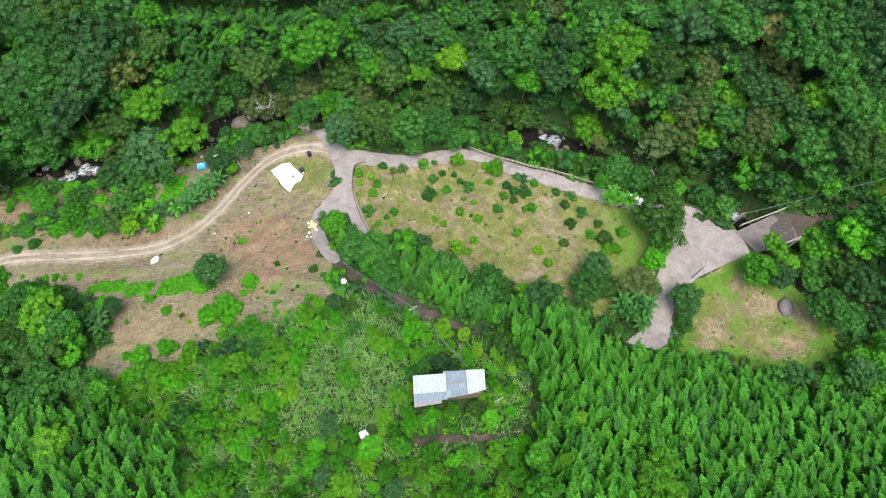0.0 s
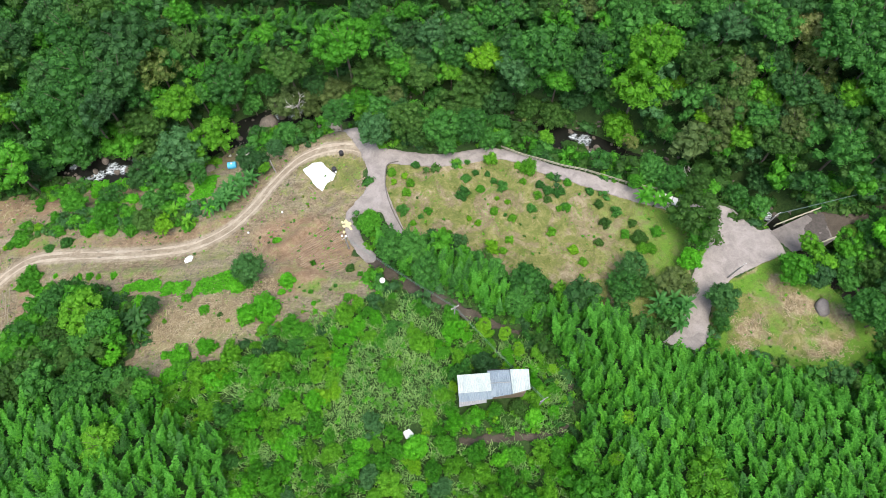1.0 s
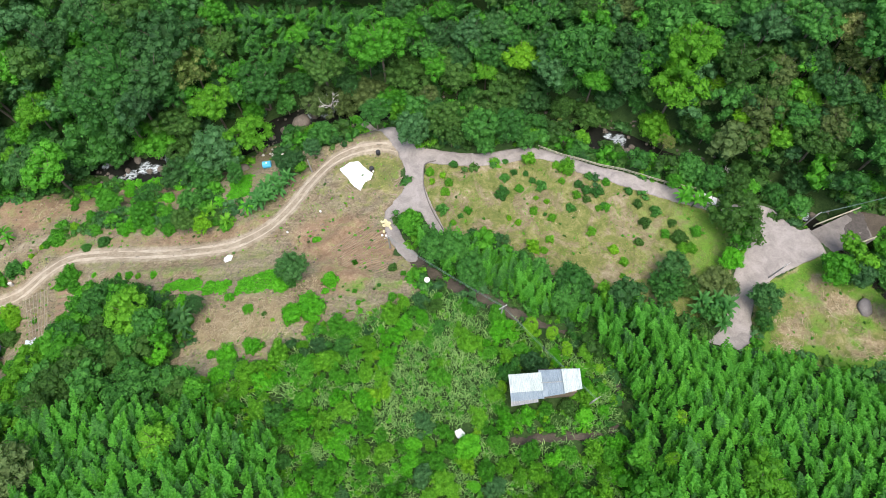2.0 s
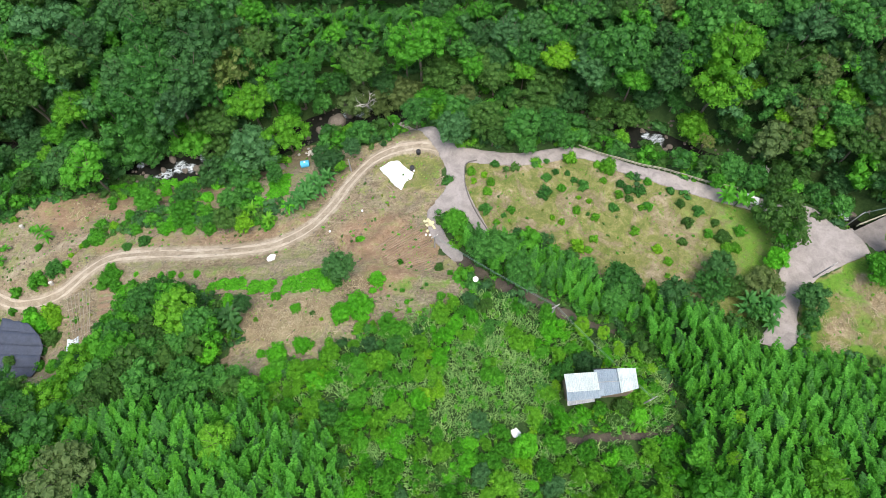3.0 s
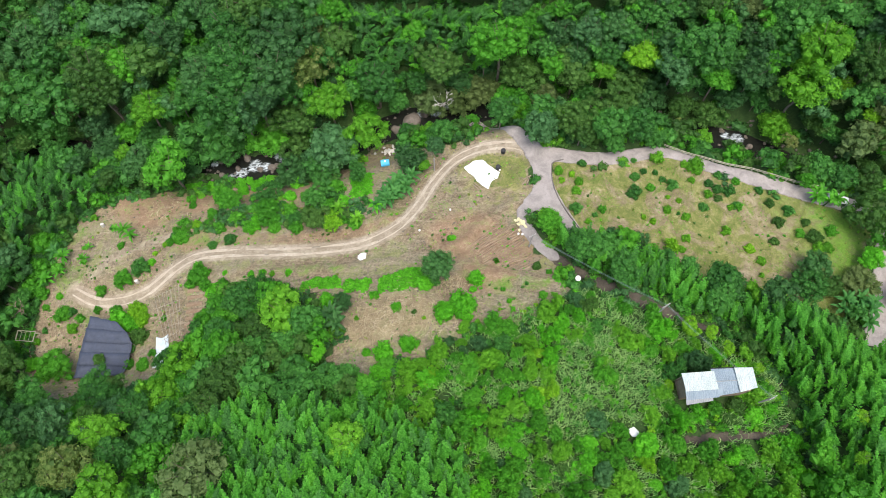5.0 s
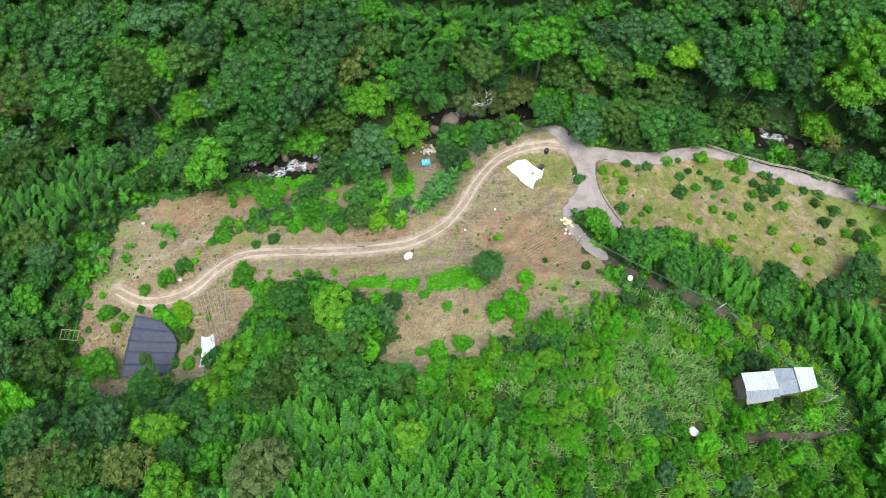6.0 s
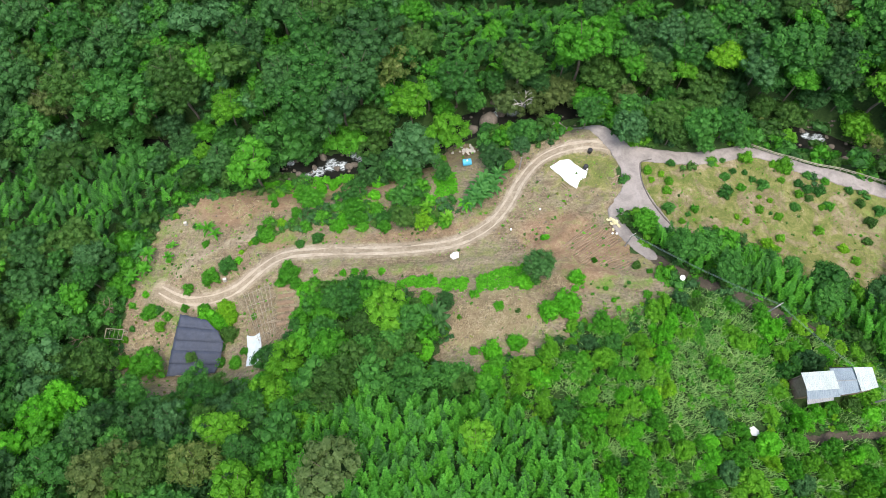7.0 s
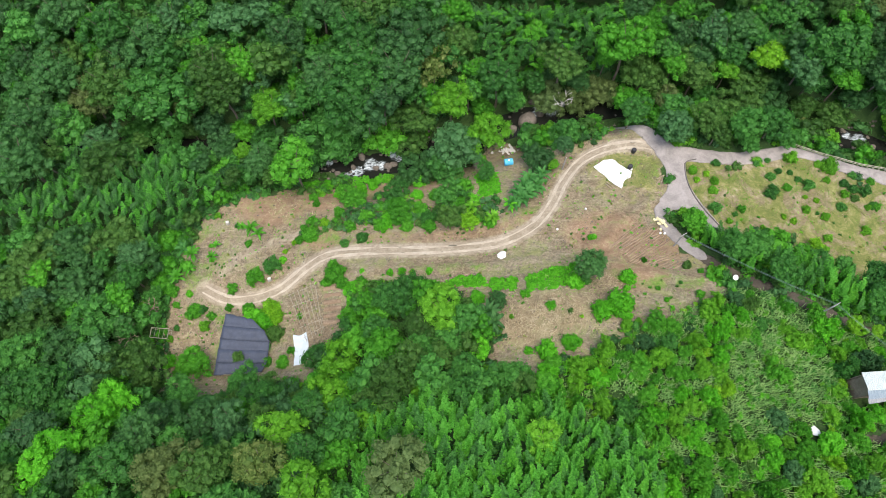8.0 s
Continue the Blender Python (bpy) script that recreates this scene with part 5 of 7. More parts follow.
for row in [
    (-32.2, 7.5, 1.3, "bright"), (-28.5, 7.5, 1.2, "lush"), (-26.6, 8.9, 1.3, "lush"), (-24.1, 6.6, 1.3, "sun"), (-21.5, 8.3, 1.2, "bright"), (-20.9, 3.7, 1.2, "olive"),
    (-23.9, 3.3, 1.2, "bright"), (-27.3, 4.4, 1.3, "bright"), (-31.3, 3.8, 1.3, "bright"), (-36.9, 8, 1.4, "bright"), (-40.6, 8.8, 1.4, "sun"), (-44.4, 8.8, 1.4, "mid"),
    (-45.8, 14.7, 1.5, "sun"), (-28.3, 13.8, 1.2, "lush"), (-31.1, 16.4, 1.1, "bright"), (-26.2, 20.3, 1.2, "bright"), (-13.7, 24.9, 1.2, "mid"), (-1.7, 21.1, 1.4,
    "bright"), (-14.7, 28.3, 1.2, "olive"), (-9.5, 27.9, 1.2, "bright"), (-10.5, 24, 1.2, "sun"), (-4.7, 10.4, 1.5, "lush"), (-1.5, 6.2, 1.6, "bright"), (-4.3, 4.7, 1.4,
    "sun"), (-7.5, 4, 1.4, "bright"), (-14, 4.6, 1.4, "bright"), (-34.9, 5.2, 1.3, "mid"), (-38.4, 4.8, 1.3, "bright")]:
    scrub_bush(*row)

# ---- young citrus in the orchard ----
for row in [
    (-11.2, 59, 0.93, "bright"), (-15.8, 57.5, 1.02, "bright"), (-13.4, 56.8, 0.71, "lime"), (-15.3, 55.6, 0.71, "lime"), (-12.2, 55.1, 0.91, "bright"), (-12.9, 53.1, 1,
    "bright"), (-13.4, 49.2, 1.28, "bright"), (-8.8, 48.8, 0.89, "bright"), (-11.5, 46.3, 0.68, "bright"), (-10.2, 47.7, 0.59, "mid"), (-6, 44.9, 0.58, "bright"), (-1.7,
    59.6, 0.63, "mid"), (-0.1, 57.2, 0.73, "mid"), (-1.9, 55.9, 1.03, "bright"), (2.1, 57, 0.63, "mid"), (-2.6, 52.4, 1.52, "bright"), (0.7, 53.7, 0.93, "bright"), (4.8,
    54.3, 1.25, "mid"), (3.2, 55.5, 0.73, "bright"), (3.7, 51.8, 0.52, "lime"), (5.5, 51.1, 0.62, "lime"), (3, 49, 0.91, "sun"), (-1.5, 47.3, 0.6, "lime"), (0.1, 46.5,
    0.7, "lime"), (6.3, 47.7, 0.92, "sun"), (5.1, 48.4, 0.41, "mid"), (9.8, 49.9, 1.04, "mid"), (5.5, 43.3, 0.9, "bright"), (13.3, 45.2, 1.04, "bright"), (2.3, 41.3,
    1.56, "lime")]:
    row = (*row[:3], {"bright": ("sun", "olive", "mid", "sun", "bright")[int(row[0] * 7) % 5]}.get(row[3], row[3]))
    bush(*row, None, f"{TREE_WORDS[row[3]]} young citrus bush in dry grass", "citrus_bush", "citrus bush", "orchard bushes")
for row in [
    (9.8, 58.5, 1.83, "bright"), (7.9, 59, 0.86, "bright"), (2.8, 60, 1.49, "sun"), (13.9, 56.8, 0.87, "bright"), (17, 55.5, 0.87, "bright"), (11.2, 52.6, 0.95,
    "bright"), (13.2, 53.7, 1.07, "bright"), (15.1, 53.3, 1.29, "mid"), (13, 51.8, 0.85, "bright"), (16.3, 50.2, 0.96, "bright"), (11.8, 54.9, 0.96, "bright"), (8.7,
    55.6, 0.74, "sun"), (16.9, 41.8, 1.04, "lime"), (4.3, 41, 0.79, "bright"), (-5, 44.4, 0.49, "bright"), (23, 47.1, 1.19, "bright"), (21.7, 43.2, 0.97, "bright"),
    (28.8, 44.1, 1.58, "bright"), (21, 53.5, 0.91, "bright"), (18.4, 39.3, 0.95, "sun"), (17.7, 36.5, 0.56, "bright"), (25.3, 49.4, 1.2, "bright"), (26.4, 44.8, 0.99,
    "bright"), (29.1, 42, 1.18, "bright"), (32, 45.3, 1.2, "bright"), (22.3, 50.9, 1, "bright"), (30.5, 42, 1.18, "bright"), (15, 50, 0.69, "bright"), (16.1, 50.5, 0.89,
    "bright"), (28.1, 47.1, 0.9, "bright")]:
    row = (*row[:3], {"bright": ("sun", "olive", "mid", "sun", "bright")[int(row[0] * 7) % 5]}.get(row[3], row[3]))
    bush(*row, None, f"{TREE_WORDS[row[3]]} young citrus bush in dry grass", "citrus_bush", "citrus bush", "orchard bushes")


# ---- forest fill, undergrowth, groves and scrub ----
def clear_field(x, y):
    """Negative where no trees grow by chance."""
    f = np.minimum(area_field(BARE, x, y), area_field(ORCHARD, x, y))
    f = np.minimum(f, area_field(FIELD, x, y))
    f = np.minimum(f, roads_field(x, y) - 1)
    f = np.minimum(f, line_field(TRACK_LINE, x, y) - 1)
    f = np.minimum(f, line_field(EAST_ROAD, x, y) - 1.5)
    f = np.minimum(f + wobble(x, y, 0.55, 1.3) + wobble(x, y, 1.7, 0.6), line_field(PATH_LINE, x, y) - 0.3)
    hedge = -groves_field(x, y, BELT, BANK_SCRUB) - 0.35 + wobble(x, y, 0.9, 0.8)
    return np.where(hedge > 0, np.minimum(hedge, 1.1), f)


def groves_field(x, y, *areas):
    return np.min([area_field(g, x, y) for g in areas], axis=0)


OPEN_WATER = ((-79, 66, 5), (-43, 78, 5.5), (24, 66.5, 5.0), (28.5, 62.5, 4.2), (33, 60, 2.8), (58, 50, 4.5), (73, 30, 3), (-41, 75, 4), (-49, 72, 4))
LEAF_NAMES = ["mid", "deep", "blue", "bright", "olive", "sun", "pale", "lush", "reed", "lime"]
LEAF_LIST = [LEAF[k] for k in LEAF_NAMES]


def scatter(seed, x0, x1, y0, y1, step, jitter=0.5):
    rng = np.random.default_rng(seed)
    x, y = np.meshgrid(np.arange(x0, x1, step), np.arange(y0, y1, step))
    x, y = x.ravel() + rng.uniform(-jitter, jitter, x.size) * step, y.ravel() + rng.uniform(-jitter, jitter, y.size) * step
    order = rng.permutation(len(x))
    return x[order], y[order]


def fill_forest():
    """The rest of the woods: crowns between the single trees."""
    rng, mass = random.Random(7), Mass()
    x, y = scatter(5, -166, 92, -7, 112, 3.2)
    dist, extra, side = along(STREAM, x, y)
    clear = clear_field(x, y)
    grove = groves_field(x, y, SCRUB, GROVE_EAST, GROVE_STRIP, GROVE_SOUTH, GROVE_WEST, GROVE_FAR)
    ok = (grove > 0.5) & (dist > extra[:, 1] * 0.7)
    z = ground(x, y)
    taken = SHADED
    taken.extend(TREES)
    shapes = [SHAPES[m] for m in CROWNS["plain"]]
    for i in np.nonzero(ok)[0]:
        far = side[i] > 0
        r = rng.choice((2.2, 2.7, 3.2, 3.8, 4.6)) if far else rng.choice((1.7, 2.1, 2.6, 3.1))
        if clear[i] < r * 0.7 or any(math.hypot(x[i] - a, y[i] - b) < c + r * 0.9 for a, b, c in OPEN_WATER):
            continue
        if any(abs(x[i] - a) < 8 and math.hypot(x[i] - a, y[i] - b) < 0.58 * (r + c) for a, b, c in taken):
            continue
        taken.append((x[i], y[i], r))
        h = rng.uniform(2.6, 3.6) * r + 1
        if not far:
            h = min(h, 4.5 if x[i] > 60 and y[i] > 36 else 8.5)
        mass.add(rng.choice(shapes), (x[i], y[i], z[i] + h - 1.35 * r), rng.uniform(0, 6.28), np.array((r, r, r * 0.95)), rng.random(),
                 rng.choice(((0, 0, 2, 3, 4, 5, 6, 0) if x[i] > 8 else (0, 0, 0, 0, 1, 1, 2, 3, 4, 4)) + ((5, 6) if rng.random() < 0.3 else ()) if far or x[i] < -78 else (0, 0, 3, 3, 3, 4, 5, 1)))
    young = []
    for k in range(5):
        L = Leaves(500 + k)
        for d in rng_dirs(L.rng, 8, -0.1):
            L.puff(d * (0.62, 0.62, 0.6) + (0, 0, 0.5), L.rng.uniform(0.34, 0.5), 18, 0.1)
        young.append((np.concatenate(L.v), np.array(L.f)))
    x, y = scatter(6, -166, 92, -7, 112, 2.1)
    dist, extra, side = along(STREAM, x, y)
    clear = clear_field(x, y)
    grove = groves_field(x, y, SCRUB, GROVE_EAST, GROVE_STRIP, GROVE_SOUTH, GROVE_WEST, GROVE_FAR)
    z = ground(x, y)
    spots = np.array(taken)
    for i in np.nonzero((grove > 0.5) & (clear > 1.2) & (dist > extra[:, 1] + 0.8))[0]:
        if (np.hypot(x[i] - spots[:, 0], y[i] - spots[:, 1]) < 0.64 * spots[:, 2]).any():
            continue
        r = rng.uniform(1.7, 2.7)
        spots = np.vstack([spots, (x[i], y[i], r)])
        taken.append((x[i], y[i], r))
        lift = rng.uniform(4.0, 8.5) if side[i] > 0 else rng.uniform(0.6, 2.8)
        mass.add(rng.choice(young), (x[i], y[i], z[i] + lift), rng.uniform(0, 6.28), np.array((r, r, r * 1.1)), rng.random(), rng.choice((0, 0, 0, 1, 2, 3, 4) if side[i] > 0 or x[i] < -78 else (0, 0, 3, 3, 5, 4)))
    mass.link("forest", "dense mixed green broadleaf forest on valley slopes", "forest", LEAF_LIST)


def fill_undergrowth():
    """Low leafy growth under the trees."""
    rng, mass = random.Random(8), Mass()
    x, y = scatter(9, -158, 86, -5, 108, 2.7)
    x2, y2 = scatter(19, -130, 80, 4, 75, 1.35)
    near = clear_field(x2, y2)
    near = (near > -0.2) & (near < 5)
    x, y = np.r_[x, x2[near]], np.r_[y, y2[near]]
    dist, extra, side = along(STREAM, x, y)
    ok = (clear_field(x, y) > -0.1) & (dist > extra[:, 1] + 0.2) & (groves_field(x, y, SCRUB) > 0.5)
    ok &= ~((dist < extra[:, 1] + 2.0) & (np.sin(x * 0.7) > 0.2) & (side < 0))
    z = ground(x, y)
    shapes = [SHAPES[m] for m in CROWNS["bush"]]
    small = []
    for k in range(5):
        L = Leaves(300 + k)
        for j in range(4):
            L.puff(np.array((L.rng.uniform(-0.6, 0.6), L.rng.uniform(-0.6, 0.6), L.rng.uniform(0.1, 0.4))), L.rng.uniform(0.28, 0.46), 15, 0.11)
        small.append((np.concatenate(L.v), np.array(L.f)))
    spots = np.array(SHADED)
    for i in np.nonzero(ok)[0]:
        if any(math.hypot(x[i] - a, y[i] - b) < c - 0.3 for a, b, c in OPEN_WATER):
            continue
        if (np.hypot(x[i] - spots[:, 0], y[i] - spots[:, 1]) < (0.25 if side[i] > 0 else 0.45) * spots[:, 2]).any():
            continue
        s = rng.uniform(1.9, 3.4) if side[i] > 0 else rng.uniform(1.2, 2.4)
        mass.add(rng.choice(small), (x[i], y[i], z[i] - 0.2), rng.uniform(0, 6.28), np.array((s, s, s * rng.uniform(0.6, 1.3))), rng.random(), rng.choice((0, 0, 1, 1, 0, 4, 3, 2) if side[i] > 0 or x[i] < -95 else (0, 0, 3, 1, 2, 4, 5, 4)))
    mass.link("undergrowth", "low dark green undergrowth between forest trees", "undergrowth", LEAF_LIST)


def fill_groves():
    rng = random.Random(10)
    for areas, step, name, label, high, swing, leaves in (
            ((GROVE_EAST,), 0.95, "bamboo_grove", "dense bright green feathery bamboo grove", 8.0, 0.45, "plume bright plume plume mid plume"),
            ((GROVE_STRIP,), 0.95, "bamboo_grove", "feathery green bamboo between path and orchard", 5.5, 0.6, "plume mid bright"),
            ((GROVE_SOUTH,), 0.98, "bamboo_grove", "feathery green bamboo stand below the clearing", 8.5, 0.5, "plume bright plume mid"),
            ((GROVE_WEST, GROVE_BRIDGE), 1.1, "bamboo_grove", "feathery green bamboo at the forest edge", 8.0, 1.2, "mid deep mid plume"),
            ((GROVE_FAR,), 1.1, "bamboo_grove", "drooping dark green bamboo on the far slope", 9.0, 3.1, "mid deep mid bright")):
        mass = Mass()
        kinds = sorted(set(leaves.split()))
        box_ = np.concatenate(areas)
        x, y = scatter(len(label), box_[:, 0].min(), box_[:, 0].max(), box_[:, 1].min(), box_[:, 1].max(), step)
        ok = (groves_field(x, y, *areas) < wobble(x, y, 0.5, 1.2)) & (roads_field(x, y) > 0.8) & (line_field(PATH_LINE, x, y) > 0.15) & (line_field(EAST_ROAD, x, y) > 1.6)
        ok &= ~np.array([any(abs(a - i) < 7 and math.hypot(a - i, b - j) < 0.75 * r for i, j, r in TREES) for a, b in zip(x, y)])
        z = ground(x, y)
        wave = wobble(x, y, 0.35, 1.0)
        edge = smooth(0, 5, -groves_field(x, y, *areas))
        for i in np.nonzero(ok)[0]:
            s = rng.uniform(0.7, 1.25)
            top = (high - 2.35 * s) * (0.35 + 0.65 * edge[i]) + wave[i] + rng.choice((-1.7, -0.9, -0.2, 0.3, 0.8)) + rng.uniform(-0.5, 0.5)
            mass.add(rng.choice(PLUMES), (x[i], y[i], z[i] + max(top, -0.5)), rng.uniform(-swing, swing) + (0.006 * (x[i] - 5) if x[i] > 5 else 0), np.array((s, s, s)), rng.random(),
                     kinds.index("bright" if 0 < x[i] < 30 and y[i] < 24 and rng.random() < 0.45 else rng.choice(leaves.split())), (rng.uniform(-0.08, 0.08), rng.uniform(-0.05, 0.1)))
        mass.link(name, label, "bamboo", [LEAF[k] for k in kinds])


DISH = (-15.8, 32.2)
REED_BEDS = [(-15.6, 15.0, 5.4, 4.2), (-16.5, 20.5, 4.2, 2.2), (-19.8, 11.0, 3.5, 2.0), (-9.1, 27.8, 4.7, 4.4), (-13.9, 20.7, 5.1, 2.7), (-34.7, 16.8, 1.6, 2.2), (-32.1, 23.6, 2.3, 1.3), (-36.1, 14.7, 2.4, 1.2),
             (-23.4, 2.4, 2.6, 1.6), (-37.1, 6.3, 2.7, 1.2), (-8.5, 14.8, 3.3, 4.3), (-28.9, 14.7, 1.6, 1.2), (-19.6, 21.6, 1.3, 1.6), (-7.6, 6.2, 1.7, 1.9)]


def fill_scrub():
    """Rank growth round the tin-roofed shed: bushes between beds of tall reed."""
    rng = random.Random(12)
    reed = lambda x, y: min(math.hypot((x - a) / p, (y - b) / q) for a, b, p, q in REED_BEDS)
    clear = lambda x, y, r: line_field(PATH_LINE, np.array([x]), np.array([y]))[0] > r * 0.8 and not (abs(x - 1) < 5.0 + 0.6 * r and abs(y - 15) < 2.8 + 0.6 * r) and math.hypot(x - DISH[0], y - DISH[1]) > 1.2 + r and math.hypot(x + 10.5, y - 9) > 1.2 + r
    x, y = scatter(14, -60, 16, -8, 32, 1.3)
    inside = area_field(SCRUB, x, y)
    for a, b, f in zip(x.tolist(), y.tolist(), inside.tolist()):
        r = rng.choice((0.9, 1.2, 1.5, 1.9))
        if f > 0.8 or reed(a, b) < 1.05 or not clear(a, b, r):
            continue
        if any(abs(a - i) < 5 and math.hypot(a - i, b - j) < 0.72 * (r + k) for i, j, k in SCRUB_SPOTS + TREES):
            continue
        scrub_bush(round(a, 1), round(b, 1), r, rng.choice(("bright", "lush", "blue", "sun", "lush", "sun", "sun", "lush", "lime" if rng.random() < 0.4 else "bright")))
    mass = Mass()
    x, y = scatter(15, -60, 16, -8, 32, 0.95)
    inside = area_field(SCRUB, x, y) + wobble(x, y, 0.55, 0.8)
    z = ground(x, y)
    soft = []
    for k in range(5):
        L = Leaves(400 + k)
        for j in range(4):
            L.puff(np.array((L.rng.uniform(-0.5, 0.5), L.rng.uniform(-0.5, 0.5), L.rng.uniform(0.1, 0.4))), L.rng.uniform(0.22, 0.36), 18, 0.085)
        soft.append((np.concatenate(L.v), np.array(L.f)))
    for i in np.nonzero(inside < 0.8)[0]:
        if not clear(x[i], y[i], 0.35):
            continue
        if reed(x[i], y[i]) < 1.1:
            s = rng.uniform(0.8, 1.5)
            if rng.random() < 0.9:
                mass.add(rng.choice(TUFTS), (x[i], y[i], z[i] + 0.3), rng.uniform(0, 6.28), np.array((s, s, s)), rng.random(), 8)
            if rng.random() < 0.42:
                mass.add(rng.choice(soft), (x[i], y[i], z[i] + 0.35), rng.uniform(0, 6.28), np.array((1.0, 1.0, 1.3)), rng.random(), rng.choice((3, 0, 7, 5)))
        elif not any(abs(x[i] - a) < 3 and math.hypot(x[i] - a, y[i] - b) < 0.8 * c for a, b, c in SCRUB_SPOTS):
            if rng.random() < 0.4:
                mass.add(rng.choice(TUFTS), (x[i], y[i], z[i] + 0.3), rng.uniform(0, 6.28), np.array((1.2, 1.2, 1.3)), rng.random(), 8)
            else:
                s = rng.uniform(0.8, 1.3)
                mass.add(rng.choice(soft), (x[i], y[i], z[i] + rng.uniform(-0.1, 0.3)), rng.uniform(0, 6.28), np.array((s, s, s * 1.2)), rng.random(), rng.choice((0, 3, 3, 5, 7, 7, 9)))
    mass.link("scrub", "pale reed beds and low bright green growth", "scrub", LEAF_LIST)


def fill_outer_forest():
    """The woods go on round the valley."""
    rng, mass = random.Random(61), Mass()
    shapes = []
    for k in range(4):
        L = Leaves(600 + k)
        for d in rng_dirs(L.rng, 16, 0.0):
            L.puff(d * (0.72, 0.72, 0.55) + (0, 0, 0.45), L.rng.uniform(0.24, 0.36), 14, 0.09)
        shapes.append((np.concatenate(L.v), np.array(L.f)))
    x, y = scatter(62, -200, 125, -45, 145, 8.0)
    ring = (x < -164) | (x > 90) | (y < -8) | (y > 110)
    dist, extra, side = along(STREAM, x, y)
    ok = ring & (dist > extra[:, 1] + 2) & (line_field(EAST_ROAD, x, y) > 4)
    z = ground(x, y)
    for i in np.nonzero(ok)[0]:
        r = rng.uniform(4.6, 6.8)
        mass.add(rng.choice(shapes), (x[i], y[i], z[i] + rng.uniform(0.2, 0.9) * r), rng.uniform(0, 6.28), np.array((r, r, r)), rng.random(), rng.choice((0, 0, 1, 1, 2, 3, 4)))
    mass.link("forest", "mixed green forest beyond the farm", "forest", LEAF_LIST)


fill_forest()
fill_outer_forest()
fill_undergrowth()
fill_groves()
fill_scrub()


# ---- the bridge and the road east of it ----
DECK = np.array([(52.3, 45.4), (53.5, 40.8), (63.8, 44.0), (62.5, 50.1)])


def build_bridge():
    bridge = tagged(new("bridge"), "concrete road bridge over the stream with damp deck", "bridge", kind="structure")
    deck_mat = concrete_material("deck_concrete", 0.62)
    n = 10
    v = []
    for k in range(n + 1):
        u = k / n
        a, b = DECK[0] * (1 - u) + DECK[3] * u, DECK[1] * (1 - u) + DECK[2] * u
        v += [(*a, 0.5), (*b, 0.5), (*b, -0.1), (*a, -0.1)]
    f = [(4 * k + i, 4 * k + (i + 1) % 4, 4 * k + 4 + (i + 1) % 4, 4 * k + 4 + i) for k in range(n) for i in range(4)]
    f += [(3, 2, 1, 0), (4 * n, 4 * n + 1, 4 * n + 2, 4 * n + 3)]
    part("deck", mesh_of("deck", v, [tuple(reversed(q)) for q in f]), deck_mat, bridge)
    for a, b in (((53.6, 46.6), (62.6, 50.1)), ((57.6, 41.9), (63.7, 44.2))):
        a, b = Vector(a), Vector(b)
        for z in (1.0, 1.4):
            part("rail", rods(((*a, z), (*b, z), 0.09, 0.09, 6)), RAILPAINT, bridge)
        for k in range(6):
            p = a.lerp(b, k / 5)
            part("post", boxes(((0.2, 0.2, 1.05), (p.x, p.y, 0.98), (0, 0, 22), 0.02)), RAILPAINT, bridge)
    part("abutment", boxes(((1.0, 5.5, 5.0), (53.3, 43.2, -2.3), (0, 0, 14))), GREYPOLE, bridge)
    part("abutment", boxes(((1.0, 6.0, 5.0), (63.0, 47.0, -2.3), (0, 0, 14))), GREYPOLE, bridge)
    part("joint", boxes(((0.22, 4.9, 0.02), (53.3, 43.1, 0.51), (0, 0, 14.5))), DARK, bridge)


build_bridge()
patch("road_east", lambda x, y: line_field(EAST_ROAD, x, y) + wobble(x, y, 1.9, 0.15), (62.6, 124, 42, 64), 0.5, 0.1, PATHDIRT, "brown gravel lane beyond the bridge", 0.3, lambda x, y: np.maximum(ground(x, y), EAST_LEVEL))


def build_damp():
    field = lambda x, y: np.minimum(line_field(rounded([(59.5, 45.4, 0.8), (61.6, 46.9, 1.5), (62.3, 48.6, 0.9), (60.5, 48.7, 0.5)]), x, y), line_field(rounded([(58.5, 43.4, 0.3), (61, 44.2, 0.7), (63, 45.2, 0.6)]), x, y)) + wobble(x, y, 2.1, 0.4)
    n = Nodes("damp_concrete")
    n.done(n.ramp(n.noise(2.0), (0.3, (0.045, 0.04, 0.036)), (0.7, (0.09, 0.08, 0.072))), 0.4)
    patch("damp_patch", field, (55, 63.4, 42, 50), 0.15, 0.004, n.m, "dark damp patch on the bridge deck", 0, lambda x, y: 0 * x + 0.5, category="damp patch")


build_damp()

# ---- kerb ----
def build_kerb():
    kerb = tagged(new("kerb"), "grey concrete kerb along the orchard drive", "kerb", kind="structure")
    line = rounded([(-14.6, 60.2), (-16.6, 59.6), (-17.0, 57.5), (-16.9, 55.0), (-16.2, 51.9), (-15.0, 48.6), (-13.2, 44.8)], 5)
    for a, b in zip(line[:-1], line[1:]):
        m = (a + b) / 2
        d = b - a
        part("kerb_stone", boxes(((float(np.hypot(*d)) - 0.03, 0.16, 0.4), (m[0], m[1], ground1(*m) + 0.06), (0, 0, math.degrees(math.atan2(d[1], d[0]))), 0.02)), KERB, kerb)


build_kerb()


